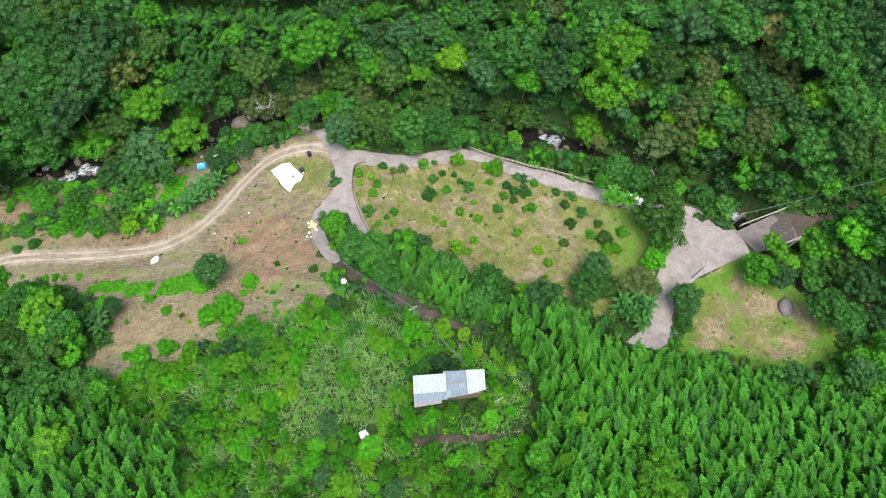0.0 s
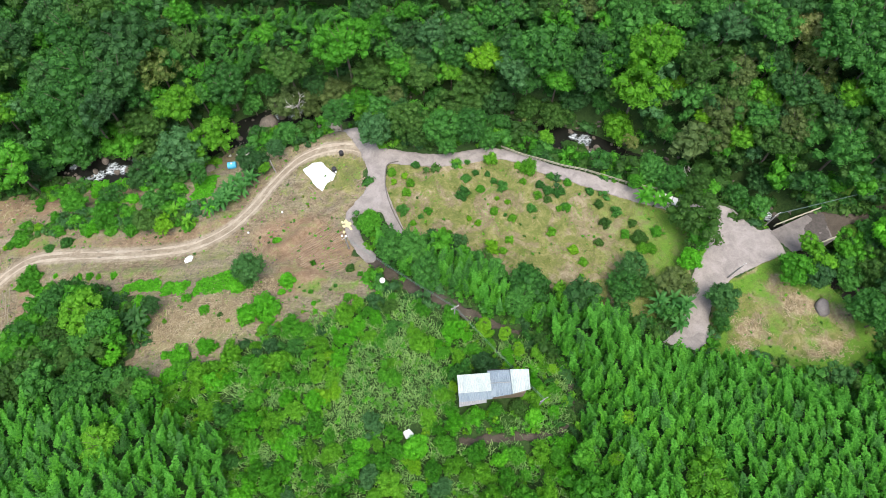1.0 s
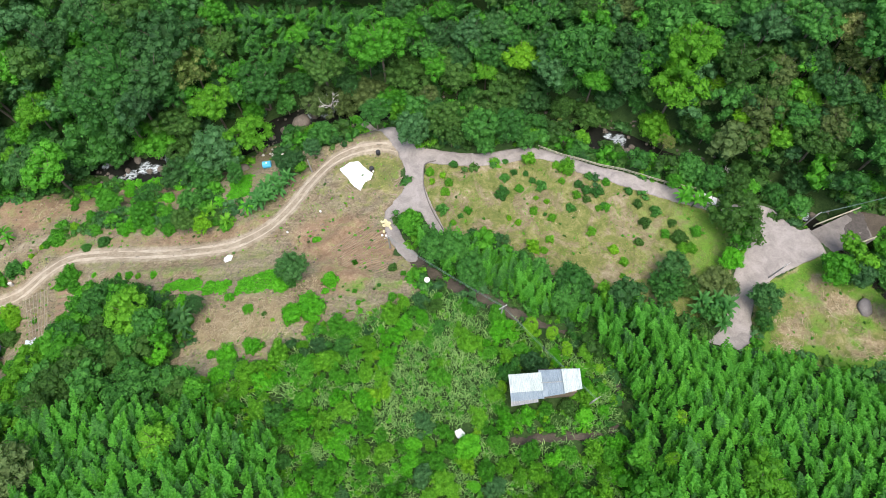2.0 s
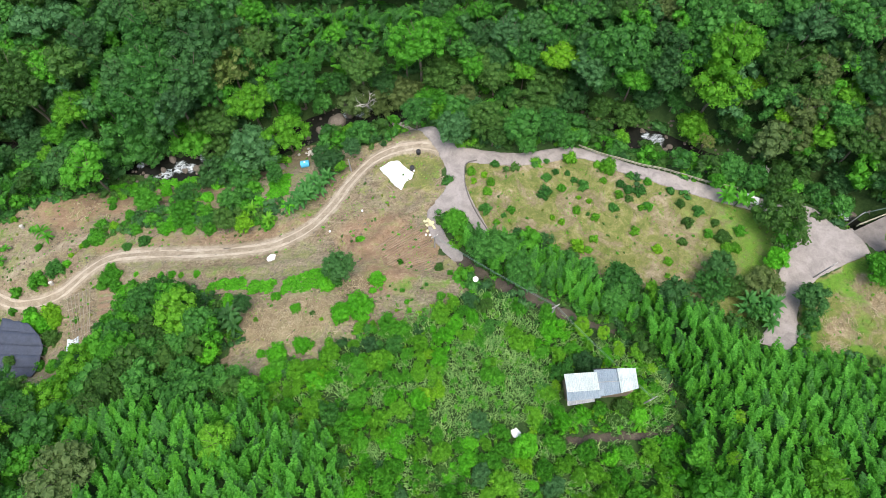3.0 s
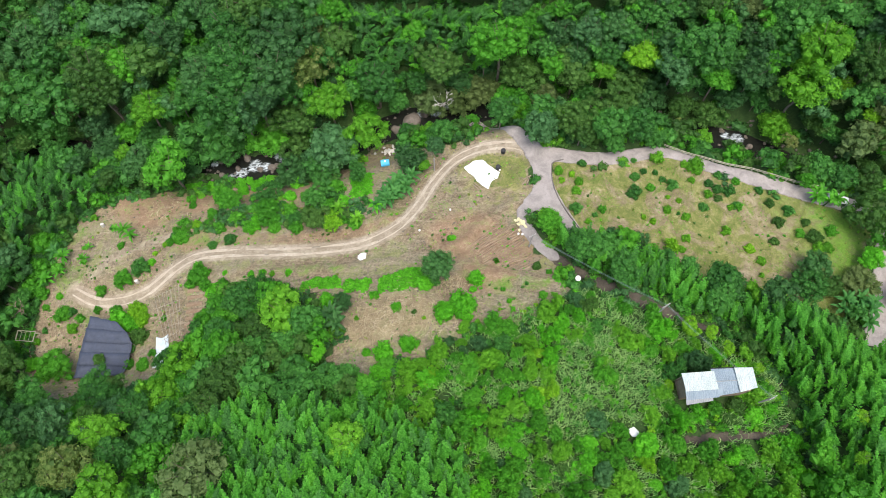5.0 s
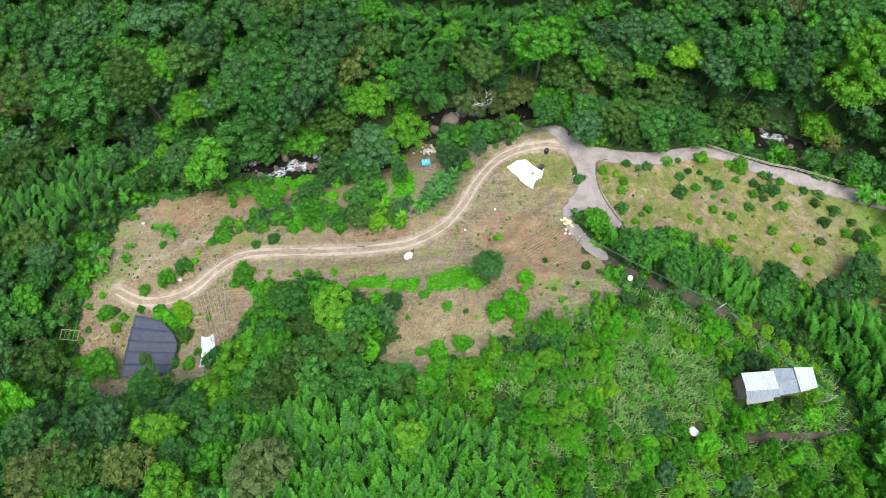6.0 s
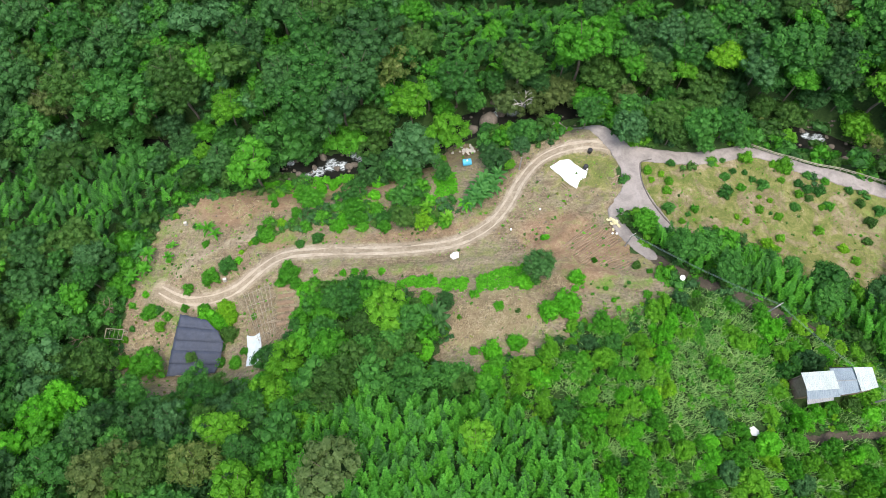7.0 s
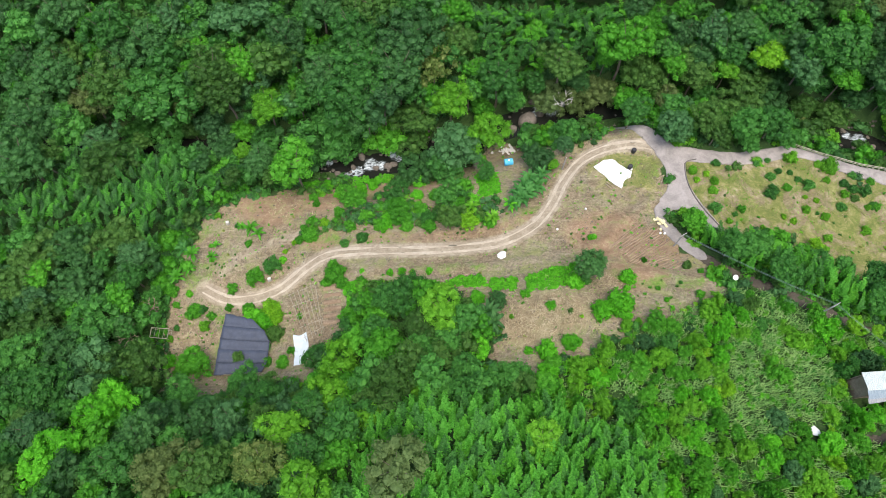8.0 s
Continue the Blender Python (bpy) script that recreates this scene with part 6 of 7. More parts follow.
def build_guard_rail():
    rail = thing("guard_rail", "pale painted concrete guard rail along the road", "guard rail")
    line = rounded([(5.0, 63.6), (9.2, 61.6), (12.4, 60.9), (15.5, 59.9), (18.7, 58.8), (22.8, 57.4), (28, 55.6), (33.5, 54.2)], 4)
    for k, (a, b) in enumerate(zip(line[:-1], line[1:])):
        za, zb = ground1(*a), ground1(*b)
        part("post", boxes(((0.2, 0.2, 0.95), (a[0], a[1], za + 0.42), (0, 0, 20), 0.02)), RAILPAINT, rail)
        for h in (0.45, 0.82):
            part("beam", rods(((*a, za + h), (*b, zb + h), 0.075, 0.075, 6)), RAILPAINT, rail)


build_guard_rail()


# ---- buildings ----
def roof_sheet(name, corners, z_high, z_low, material, parent, label, waves=14):
    """A corrugated sheet from four corners: upper left, upper right, lower right, lower left."""
    a, b, c, d = (np.array(k, float) for k in corners)
    v, n = [], waves * 4
    for k in range(n + 1):
        u = k / n
        h = 0.035 * math.sin(math.tau * u * waves)
        top, low = a * (1 - u) + b * u, d * (1 - u) + c * u
        v += [(*top, z_high + h), (*low, z_low + h), (*low, z_low + h - 0.03), (*top, z_high + h - 0.03)]
    f = []
    for k in range(n):
        p, q = 4 * k, 4 * k + 4
        f += [(p, p + 1, q + 1, q), (p + 3, q + 3, q + 2, p + 2), (p + 1, p + 2, q + 2, q + 1), (p, q, q + 3, p + 3)]
    return part(name, mesh_of(name, v, f), material, parent, label)


def build_tin_shed():
    shed = thing("tin_shed", "tin-roofed shed with patched pale and blue-grey roof amid scrub", "shed")
    roof_sheet("roof_sheet", ((-4.2, 16.55), (0.35, 16.9), (0.5, 14.35), (-4.0, 14.0)), 17.2, 17.5, ROOF_PALE, shed, "pale weathered roof sheet", 18)
    roof_sheet("roof_sheet", ((-4.05, 14.15), (0.6, 14.5), (0.65, 13.35), (-3.9, 12.9)), 17.4, 17.0, ROOF_BLUE, shed, "blue-grey roof sheet", 18)
    roof_sheet("roof_sheet", ((-3.95, 13.1), (-0.2, 13.55), (-0.15, 12.9), (-3.9, 12.3)), 16.95, 16.7, ROOF_GREY, shed, "grey lower roof sheet", 15)
    roof_sheet("roof_sheet", ((0.0, 17.2), (3.25, 17.35), (3.35, 15.5), (0.2, 15.25)), 17.0, 17.28, ROOF_BLUE, shed, "blue-grey roof sheet", 12)
    roof_sheet("roof_sheet", ((0.3, 15.5), (3.35, 15.7), (3.5, 14.0), (0.55, 13.5)), 17.34, 17.1, ROOF_BLUE, shed, "blue-grey roof sheet", 12)
    roof_sheet("roof_sheet", ((3.15, 17.35), (5.75, 17.4), (5.85, 14.6), (3.4, 13.95)), 17.35, 17.5, ROOF_PALE, shed, "pale weathered roof sheet", 11)
    part("ridge_cap", rods(((0.25, 15.4, 17.36), (3.4, 15.6, 17.36), 0.06, 0.06, 5)), ROOF_GREY, shed)
    part("patch_sheet", boxes(((0.7, 0.9, 0.03), (0.75, 14.1, 17.26), (0, 0, 4))), ROOF_BLUE, shed)
    part("gutter", rods(((0.0, 17.3, 16.92), (3.3, 17.45, 16.92), 0.07, 0.07, 6)), DARK, shed)
    for size, at in (((8.8, 0.15, 4.0), (0.9, 14.05, 14.6)), ((9.2, 0.15, 4.2), (0.9, 16.7, 14.7)), ((0.15, 2.4, 4.0), (-3.45, 15.0, 14.6)), ((0.15, 2.2, 4.0), (5.25, 15.8, 14.6))):
        part("wall", boxes((size, at, (0, 0, 4.5))), WOOD, shed)


def build_shade_house():
    house = thing("shade_house", "black shade-cloth shelter on bamboo posts", "shelter")
    left = np.array([(-102.9, 31.6), (-103.1, 29.2), (-103.3, 27.0), (-103.45, 24.8), (-103.55, 22.6), (-103.7, 20.3)])
    right = np.array([(-97.8, 30.4), (-95.6, 28.6), (-94.3, 26.6), (-94.3, 24.6), (-94.4, 22.6), (-95.2, 20.9)])
    rng = random.Random(3)
    for k in range(5):
        a, b, c, d = left[k] + (0, 0.12), right[k] + (0.1, 0.12), right[k + 1] + (0.1, -0.1), left[k + 1] + (0, -0.1)
        v, n = [], 14
        lift = 0.14 * (k % 2) + rng.uniform(-0.03, 0.05)
        for i in range(n + 1):
            u = i / n
            for w in range(4):
                q = w / 3
                p = (a * (1 - u) + b * u) * (1 - q) + (d * (1 - u) + c * u) * q
                sag = -0.18 * math.sin(math.pi * q) - 0.1 * abs(math.sin(u * math.tau * 1.5)) + rng.uniform(-0.03, 0.03)
                edge = rng.uniform(-0.12, 0.12) if w in (0, 3) else 0
                v.append((p[0], p[1] + edge, -9.25 - 0.1 * k + lift + sag + 0.12 * (1 - q)))
        f = [(4 * i + w, 4 * i + w + 1, 4 * i + w + 5, 4 * i + w + 4) for i in range(n) for w in range(3)]
        me = mesh_of("shade_cloth", v, f, SHADE, True)
        cloth = part("shade_cloth", me, SHADE, house)
        cloth.modifiers.new("thick", "SOLIDIFY").thickness = 0.02
    for k in range(0, 6):
        part("rafter", rods(((*left[k], -9.45 - 0.1 * k), (*right[k], -9.45 - 0.1 * k), 0.06, 0.05, 6)), CANE, house)
        for p in (left[k], right[k], (left[k] + right[k]) / 2):
            g = ground1(*p)
            if g < -10.2:
                part("post", rods(((p[0], p[1], g - 0.3), (p[0], p[1], -9.5 - 0.1 * k), 0.07, 0.06, 6)), CANE, house)


def build_trellis():
    rack = thing("trellis", "leaning rack of cut bamboo poles over bare soil", "trellis")
    a, b, c, d = (Vector((*p, 0)) for p in ((-91.2, 35.3), (-86.2, 37.0), (-83.4, 27.2), (-86.6, 25.6)))
    top = lambda p: Vector((p.x, p.y, ground1(p.x, p.y) + 1.3))
    rng = random.Random(5)
    for k in range(7):
        u = k / 6
        part("long_pole", rods((top(a.lerp(b, u)), top(d.lerp(c, u + rng.uniform(-0.05, 0.05))), 0.042, 0.03, 6)), CANE, rack)
    for k in range(5):
        u = 0.04 + k / 4.6
        part("cross_pole", rods((top(a.lerp(d, u)) + Vector((-0.4, 0, 0.08)), top(b.lerp(c, u + rng.uniform(-0.04, 0.04))) + Vector((0.3, 0, 0.08)), 0.042, 0.03, 6)), CANE, rack)
        for p in (a.lerp(d, u), b.lerp(c, u)):
            t = top(p)
            part("post", rods((t - Vector((0, 0, 1.6)), t + Vector((0, 0, 0.1)), 0.05, 0.05, 6)), CANE, rack)


def build_garden_bed():
    bed = thing("garden_bed", "dug brown garden bed with raised rows", "garden bed")
    for k in range(6):
        y = 36 - k * 1.35
        v, n = [], 12
        for i in range(n + 1):
            x = -84.6 + 0.12 * k + i * 3.4 / n
            z = ground1(x, y)
            for w, h in ((-0.5, -0.05), (-0.2, 0.2), (0.2, 0.2), (0.5, -0.05)):
                v.append((x, y + w, z + h + random.Random(i * 7 + k).uniform(-0.04, 0.04)))
        f = [(4 * i + w, 4 * i + 4 + w, 4 * i + 5 + w, 4 * i + 1 + w) for i in range(n) for w in range(3)]
        part("ridge", mesh_of("ridge", v, f), TILLED, bed)


def cloth(name, outline, material, label, category, lift=0.12, crumple=0.1):
    poly = np.array(outline, float)
    lo, hi = poly.min(0) - 0.5, poly.max(0) + 0.5
    ob = patch(name, lambda x, y: area_field(poly, x, y) + wobble(x, y, 3.1, 0.07), (lo[0], hi[0], lo[1], hi[1]), 0.22, lift, material, "", 0.06,
               lambda x, y: ground(x, y) + wobble(x, y, 2.3, crumple) + wobble(x, y, 5.1, crumple * 0.5))
    return tagged(ob, label, category, kind="thing")


def build_tilled_rows(label, start, along_, count, spacing, length, seed):
    """Low uneven furrows cut into the open slope."""
    plot = thing("tilled_plot", label, "garden bed")
    rng = random.Random(seed)
    d = Vector(along_).normalized()
    across = Vector((d.y, -d.x))
    for k in range(count):
        v, n = [], int(length / 0.6)
        a = Vector(start) + across * spacing * k + d * rng.uniform(-0.5, 0.8)
        bend = rng.uniform(-0.15, 0.15)
        for i in range(n + 1):
            c = a + d * (i * 0.6) + across * (bend * math.sin(i * 0.5) + rng.uniform(-0.06, 0.06))
            h = rng.uniform(-0.01, 0.07) * min(1, i / 2, (n - i) / 2)
            for w, up in ((-0.15, -0.07), (-0.05, h), (0.06, h), (0.15, -0.07)):
                q = c + across * w
                v.append((q.x, q.y, ground1(q.x, q.y) + 0.06 + up))
        f = [(4 * i + w, 4 * i + 4 + w, 4 * i + 5 + w, 4 * i + 1 + w) for i in range(n) for w in range(3)]
        part("ridge", mesh_of("ridge", v, [tuple(reversed(q)) for q in f]), TILLED, plot)


build_tilled_rows("reddish tilled rows on the slope below the drive", (-33.0, 41.6), (10.5, 7.6), 12, 0.5, 9.5, 8)
build_tilled_rows("short reddish tilled rows beside the concrete drive", (-28.6, 38.0), (6, 3.2), 9, 0.5, 5.5, 9)
build_tin_shed()
build_shade_house()
build_trellis()
build_garden_bed()
cloth("tarpaulin", [(-33.4, 60.2), (-31.2, 61.5), (-29.8, 61.5), (-28.6, 60.1), (-26.6, 58.2), (-27.0, 57.0), (-28.1, 56.4), (-28.9, 54.6), (-30.2, 55.7), (-31.5, 57.6), (-32.6, 58.9)], WHITE, "white tarpaulin spread over bare ground", "tarpaulin")
cloth("plastic_sheet", [(-90.0, 27.8), (-88.6, 27.4), (-87.3, 28.0), (-86.5, 25.6), (-86.0, 23.3), (-86.8, 21.9), (-88.9, 21.7), (-89.2, 24.5)], WHITE_BLUE, "pale bluish plastic sheet lying on soil", "plastic sheet", 0.15)
cloth("feed_sack", [(-52.7, 41.0), (-51.9, 41.6), (-51.0, 41.3), (-51.2, 40.2), (-52.0, 39.7), (-52.5, 40.3)], WHITE, "crumpled white sack beside the track", "sack", 0.25, 0.3)
cloth("white_sack", [(-11.7, 9.2), (-10.8, 9.6), (-10.1, 9.0), (-10.3, 8.2), (-11.3, 8.3)], WHITE, "crumpled white sack in green scrub", "sack", 0.5, 0.3)


# ---- loose things ----
def lump(seed, rough=0.18, level=2):
    rng = np.random.default_rng(seed)
    v, f = ball(level)
    k = rng.normal(size=(6, 3)) * 1.6
    w = sum(np.sin(v @ a + i) for i, a in enumerate(k)) / 6
    return v * (1 + rough * w[:, None] * 2.2 + rng.uniform(-0.05, 0.05, (len(v), 1))), f


ROCKS = [mesh_of("boulder", *lump(60 + k), ROCK, True) for k in range(5)]


def boulder(x, y, size, label="brown-grey boulder in the stream", z=None, flat=0.75, name="boulder"):
    rng = random.Random(int(x * 37 + y * 91))
    ob = new(name, rng.choice(ROCKS))
    if z is None:
        dist, extra, _ = along(STREAM, np.array([x]), np.array([y]))
        z = max(ground1(x, y), float(extra[0, 0]) - 0.45) if dist[0] < extra[0, 1] + 1 else ground1(x, y)
    ob.matrix_basis = pose(x, y, z + size * 0.2, 0, 0, rng.uniform(0, 360)) @ Matrix.Diagonal((size, size * rng.uniform(0.7, 1), size * flat, 1))
    return tagged(ob, label, "boulder", "stream boulders")


for x, y, s in [(-44.3, 77.2, 2.2), (-41.2, 79.3, 1.5), (-47.7, 75.3, 1.1), (-39.0, 81.5, 1.2), (-80.7, 70.2, 1.1), (-84.4, 70.6, 1.2), (-74.7, 67.6, 1.0), (-73.5, 67.9, 0.9), (-82.5, 67.6, 0.8),
                (-77.4, 67.2, 0.8), (-85.5, 66.0, 0.9), (23.2, 67.4, 0.8), (24.3, 67.2, 0.6), (25.3, 67.8, 0.7), (21.2, 67.2, 0.8), (22.4, 66.3, 0.6), (27.4, 65.0, 0.8), (26.2, 64.2, 0.5),
                (57.5, 51.5, 0.6), (59.6, 48.9, 0.7), (73.5, 29.0, 0.8), (-86.5, 69.5, 0.7), (-50.5, 74.0, 0.8), (-43.0, 81.8, 0.9), (32.6, 59.8, 1.3), (30.9, 59.6, 0.9), (20.3, 66.4, 0.7), (23.6, 65.4, 0.7), (21.5, 65.2, 0.9)]:
    boulder(x, y, s)
slab = boulder(57.9, 31.0, 1.6, "pale grey flat boulder in the grass field", flat=0.45)
slab.material_slots[0].link = "OBJECT"
slab.material_slots[0].material = earth_material("field_rock", (0.1, 0.093, 0.09), (0.165, 0.153, 0.147), (0.25, 0.235, 0.225))
boulder(-55.3, 65.5, 1.4, "pale grey rock on the bare bank", flat=0.5)


def spread_stones(name, label, seed, count, where, sizes):
    rng, mass = random.Random(seed), Mass()
    v, f = lump(90, 0.2, 1)
    shape = (v, np.array(f))
    x0, x1, y0, y1 = where
    gen = np.random.default_rng(seed)
    x, y = gen.uniform(x0, x1, count * 3), gen.uniform(y0, y1, count * 3)
    if name == "gravel":
        ok = (area_field(BARE, x, y) < -0.5) & (line_field(TRACK_LINE, x, y) > 0.1) & (wobble(x, y, 0.5, 1.0) > 0.05)
    else:
        dist, extra, side = along(STREAM, x, y)
        ok = (dist < extra[:, 1] + 1.5) & (dist > extra[:, 1] * 0.4)
    z = ground(x, y)
    if name != "gravel":
        z = np.where(dist < extra[:, 1] + 0.5, np.maximum(z, extra[:, 0] - 0.4), z)
    for i in np.nonzero(ok)[0][:count]:
        s = rng.uniform(*sizes)
        mass.add(shape, (x[i], y[i], z[i] + s * 0.2), rng.uniform(0, 6.28), np.array((s, s * 0.8, s * 0.6)), rng.random(), 0)
    mass.link(name, label, "stones", [ROCK])


spread_stones("gravel", "loose pale stones and clods on bare soil", 21, 1300, (-114, -20, 20, 70), (0.06, 0.2))
spread_stones("river_stones", "wet brown stones along the stream bed", 22, 1500, (-100, 76, 24, 84), (0.15, 0.55))


def build_stone_heap():
    heap = thing("rubble_heap", "heap of pale white rubble on the bank", "rubble", (-48.8, 69.8, ground1(-48.8, 69.8)))
    rng = random.Random(2)
    for k in range(34):
        x, y = rng.gauss(0, 0.9), rng.gauss(0, 0.8)
        ob = new("stone", ROCKS[k % 5])
        ob.parent = heap
        s = rng.uniform(0.15, 0.35)
        z = ground1(-48.8 + x, 69.8 + y) - ground1(-48.8, 69.8)
        ob.matrix_basis = pose(x, y, z + s * 0.3 + 0.25 * math.exp(-(x * x + y * y)), 0, 0, rng.uniform(0, 360)) @ Matrix.Diagonal((s * 1.3, s, s * 0.6, 1))
        ob.material_slots[0].link = "OBJECT"
        ob.material_slots[0].material = PALE_STONE


def barrel(bm_radius, length, seams=3):
    bm = bmesh.new()
    prof = [(0, 0), (bm_radius * 0.9, 0), (bm_radius, 0.05)]
    for k in range(seams):
        z = length * (k + 1) / (seams + 1)
        prof += [(bm_radius, z - 0.05), (bm_radius * 1.05, z), (bm_radius, z + 0.05)]
    prof += [(bm_radius, length - 0.05), (bm_radius * 0.9, length), (0, length)]
    rings = []
    for r, z in prof:
        rings.append([bm.verts.new((r * math.cos(math.tau * j / 14), r * math.sin(math.tau * j / 14), z)) for j in range(14)] if r else [bm.verts.new((0, 0, z))])
    for a, b in zip(rings[:-1], rings[1:]):
        for j in range(14):
            q = [a[j % len(a)], a[(j + 1) % len(a)], b[(j + 1) % len(b)], b[j % len(b)]]
            bm.faces.new(list(dict.fromkeys(q)))
    return bm


def build_blue_tank():
    tank = thing("water_tank", "bright blue plastic tank lying on bare ground", "tank", (-50.1, 64.0, ground1(-49.3, 64.1) + 0.75), 8)
    body = part("body", barrel(0.72, 1.75), BLUE, tank)
    body.matrix_basis = pose(0, 0, 0, 0, 90, 0)
    lid = part("cap", barrel(0.2, 0.12, 1), WHITE, body, "white screw cap")
    lid.matrix_basis = pose(-0.7, 0, 0.9, 0, -90, 0)
    for dx in (0.35, 1.4):
        part("cradle", boxes(((0.2, 1.3, 0.35), (dx, 0, -0.75), (0, 0, 0), 0.02)), WOOD, tank)


def build_dish():
    dish = thing("satellite_dish", "round white dish on a pole beside the path", "dish", (-15.8, 33.0, ground1(-15.8, 33.0)))
    bm = bmesh.new()
    rings = []
    for k in range(6):
        r = 0.45 * k / 5
        rings.append([bm.verts.new((r * math.cos(math.tau * j / 20), r * math.sin(math.tau * j / 20), 0.2 * (k / 5) ** 2)) for j in range(20)] if k else [bm.verts.new((0, 0, 0))])
    for a, b in zip(rings[:-1], rings[1:]):
        for j in range(20):
            bm.faces.new(list(dict.fromkeys([a[j % len(a)], a[(j + 1) % len(a)], b[(j + 1) % 20], b[j % 20]])))
    bowl = part("bowl", bm, WHITE, dish)
    bowl.matrix_basis = pose(0, 0, 2.0, 18, 0, 15)
    part("mast", rods(((0, 0, -0.3), (0, 0, 2.05), 0.05, 0.05, 8)), GREYPOLE, dish)
    arm = part("arm", rods(((0, -0.1, 2.05), (0.15, -0.5, 2.7), 0.02, 0.02, 5)), GREYPOLE, dish)
    part("receiver", rods(((0.12, -0.46, 2.62), (0.17, -0.42, 2.76), 0.05, 0.05, 8)), GREYPOLE, arm)


def build_sack_pile():
    pile = thing("sack_pile", "stacked pale yellow sacks beside the drive", "sacks", (-23.4, 46.1, ground1(-23.4, 46.1)))
    rng = random.Random(4)
    for k in range(22):
        x, y = max(-0.9, min(0.9, rng.gauss(0, 0.5))), max(-1.3, min(1.3, rng.gauss(0, 0.75)))
        sack = part("sack", boxes(((0.55, 0.42, 0.24), (0, 0, 0), (0, 0, 0), 0.09)), YELLOW, pile)
        z = ground1(-23.4 + x, 46.1 + y) - ground1(-23.4, 46.1)
        sack.matrix_basis = pose(x, y, z + 0.16 + 0.4 * math.exp(-(x * x + 0.5 * y * y) * 1.5) * (k % 3 > 0), rng.uniform(-14, 14), rng.uniform(-14, 14), rng.uniform(-80, 80))


def build_barrel(x, y, label, material=None):
    ob = thing("drum", label, "drum", (x, y, ground1(x, y)))
    body = part("body", barrel(0.42, 0.9), material or DARK, ob)
    rim = part("rim", barrel(0.44, 0.06, 1), DARK, body)
    rim.matrix_basis = pose(0, 0, 0.86)


def build_bucket(x, y):
    ob = thing("bucket", "small white plastic bucket on bare soil", "bucket", (x, y, ground1(x, y)))
    body = part("body", barrel(0.2, 0.35, 1), WHITE, ob)
    part("handle", rods(((-0.2, 0, 0.35), (0, 0, 0.5), 0.012, 0.012, 4), ((0, 0, 0.5), (0.2, 0, 0.35), 0.012, 0.012, 4)), GREYPOLE, body, "thin wire handle")


def utility_pole(x, y, height, label, lean=(0, 0), arms=1):
    pole = thing("utility_pole", label, "pole", (x, y, ground1(x, y)))
    top = Vector((lean[0], lean[1], height))
    part("shaft", rods(((0, 0, -0.5), top, 0.15, 0.1, 10)), GREYPOLE, pole)
    for k in range(arms):
        z = top * (0.97 - 0.05 * k)
        arm = part("crossarm", boxes(((1.3, 0.09, 0.09), z, (0, 0, 30))), GREYPOLE, pole)
        for s in (-0.5, 0, 0.5):
            part("insulator", rods((z + Vector((s, s * 0.55, 0.04)), z + Vector((s, s * 0.55, 0.22)), 0.05, 0.03, 6)), WHITE, arm, "white porcelain insulator")
    return Vector((x, y, ground1(x, y))) + top


def wire(name, a, b, sag, label, r=0.018):
    c = bpy.data.curves.new(name, "CURVE")
    c.dimensions, c.bevel_depth, c.bevel_resolution = "3D", r, 1
    s = c.splines.new("POLY")
    s.points.add(12)
    for k, p in enumerate(s.points):
        u = k / 12
        q = a.lerp(b, u)
        p.co = (q.x, q.y, q.z - sag * 4 * u * (1 - u), 1)
    c.materials.append(WIRE)
    return tagged(new(name, c), label, "cable")


build_stone_heap()
build_blue_tank()
build_dish()
build_sack_pile()
build_barrel(-25.8, 62.7, "black plastic drum on the grass loop")
build_barrel(-26.9, 59.1, "black plastic drum beside the tarpaulin")
build_bucket(-26.6, 58.7)
build_bucket(-41.6, 45.8)
build_bucket(-24.0, 43.9)
build_bucket(-23.3, 43.8)
build_bucket(-36.0, 50.2)
utility_pole(43.2, 36.5, 6.5, "grey concrete utility pole at the yard edge")
utility_pole(-39.1, 60.6, 4.6, "pale grey pole beside the dirt track", arms=0)
east = utility_pole(53.0, 47.6, 7.0, "grey utility pole beside the bridge")
mid_pole = utility_pole(-4.4, 26.8, 6.2, "grey utility pole beside the footpath", arms=2)
low_pole = utility_pole(-22.4, 41.0, 5.0, "short grey pole beside the concrete drive", arms=1)
shed_pole = utility_pole(7.6, 13.2, 6.0, "grey pole in scrub beside the tin shed", arms=1)
for s in (-0.06, 0.06):
    off = Vector((s, s, 0))
    wire("power_cable", low_pole + off, mid_pole + off, 0.7, "thin grey-green cable over the footpath")
    wire("power_cable", mid_pole + off, shed_pole + off, 0.6, "thin grey-green cable to the tin shed")
    wire("power_cable", east + off, Vector((100, 58, 12)) + off, 1.2, "thin grey-green cable along the lane")


def build_planks():
    for k, (x, y, a, n) in enumerate([(-30.6, 55.3, -42, 2.6), (-31.0, 55.0, -45, 2.2), (-21.6, 56.6, 30, 1.8), (-21.3, 56.2, 70, 1.5), (-22.2, 55.5, 50, 1.2), (-22.5, 53.2, 5, 1.4)]):
        ob = part("plank", boxes(((n, 0.18, 0.06), (0, 0, 0), (0, 0, 0), 0.01)), WOOD)
        ob.matrix_basis = pose(x, y, ground1(x, y) + 0.14, 2, 0, a)
        tagged(ob, "weathered grey-brown plank lying on the ground", "plank", "loose planks")


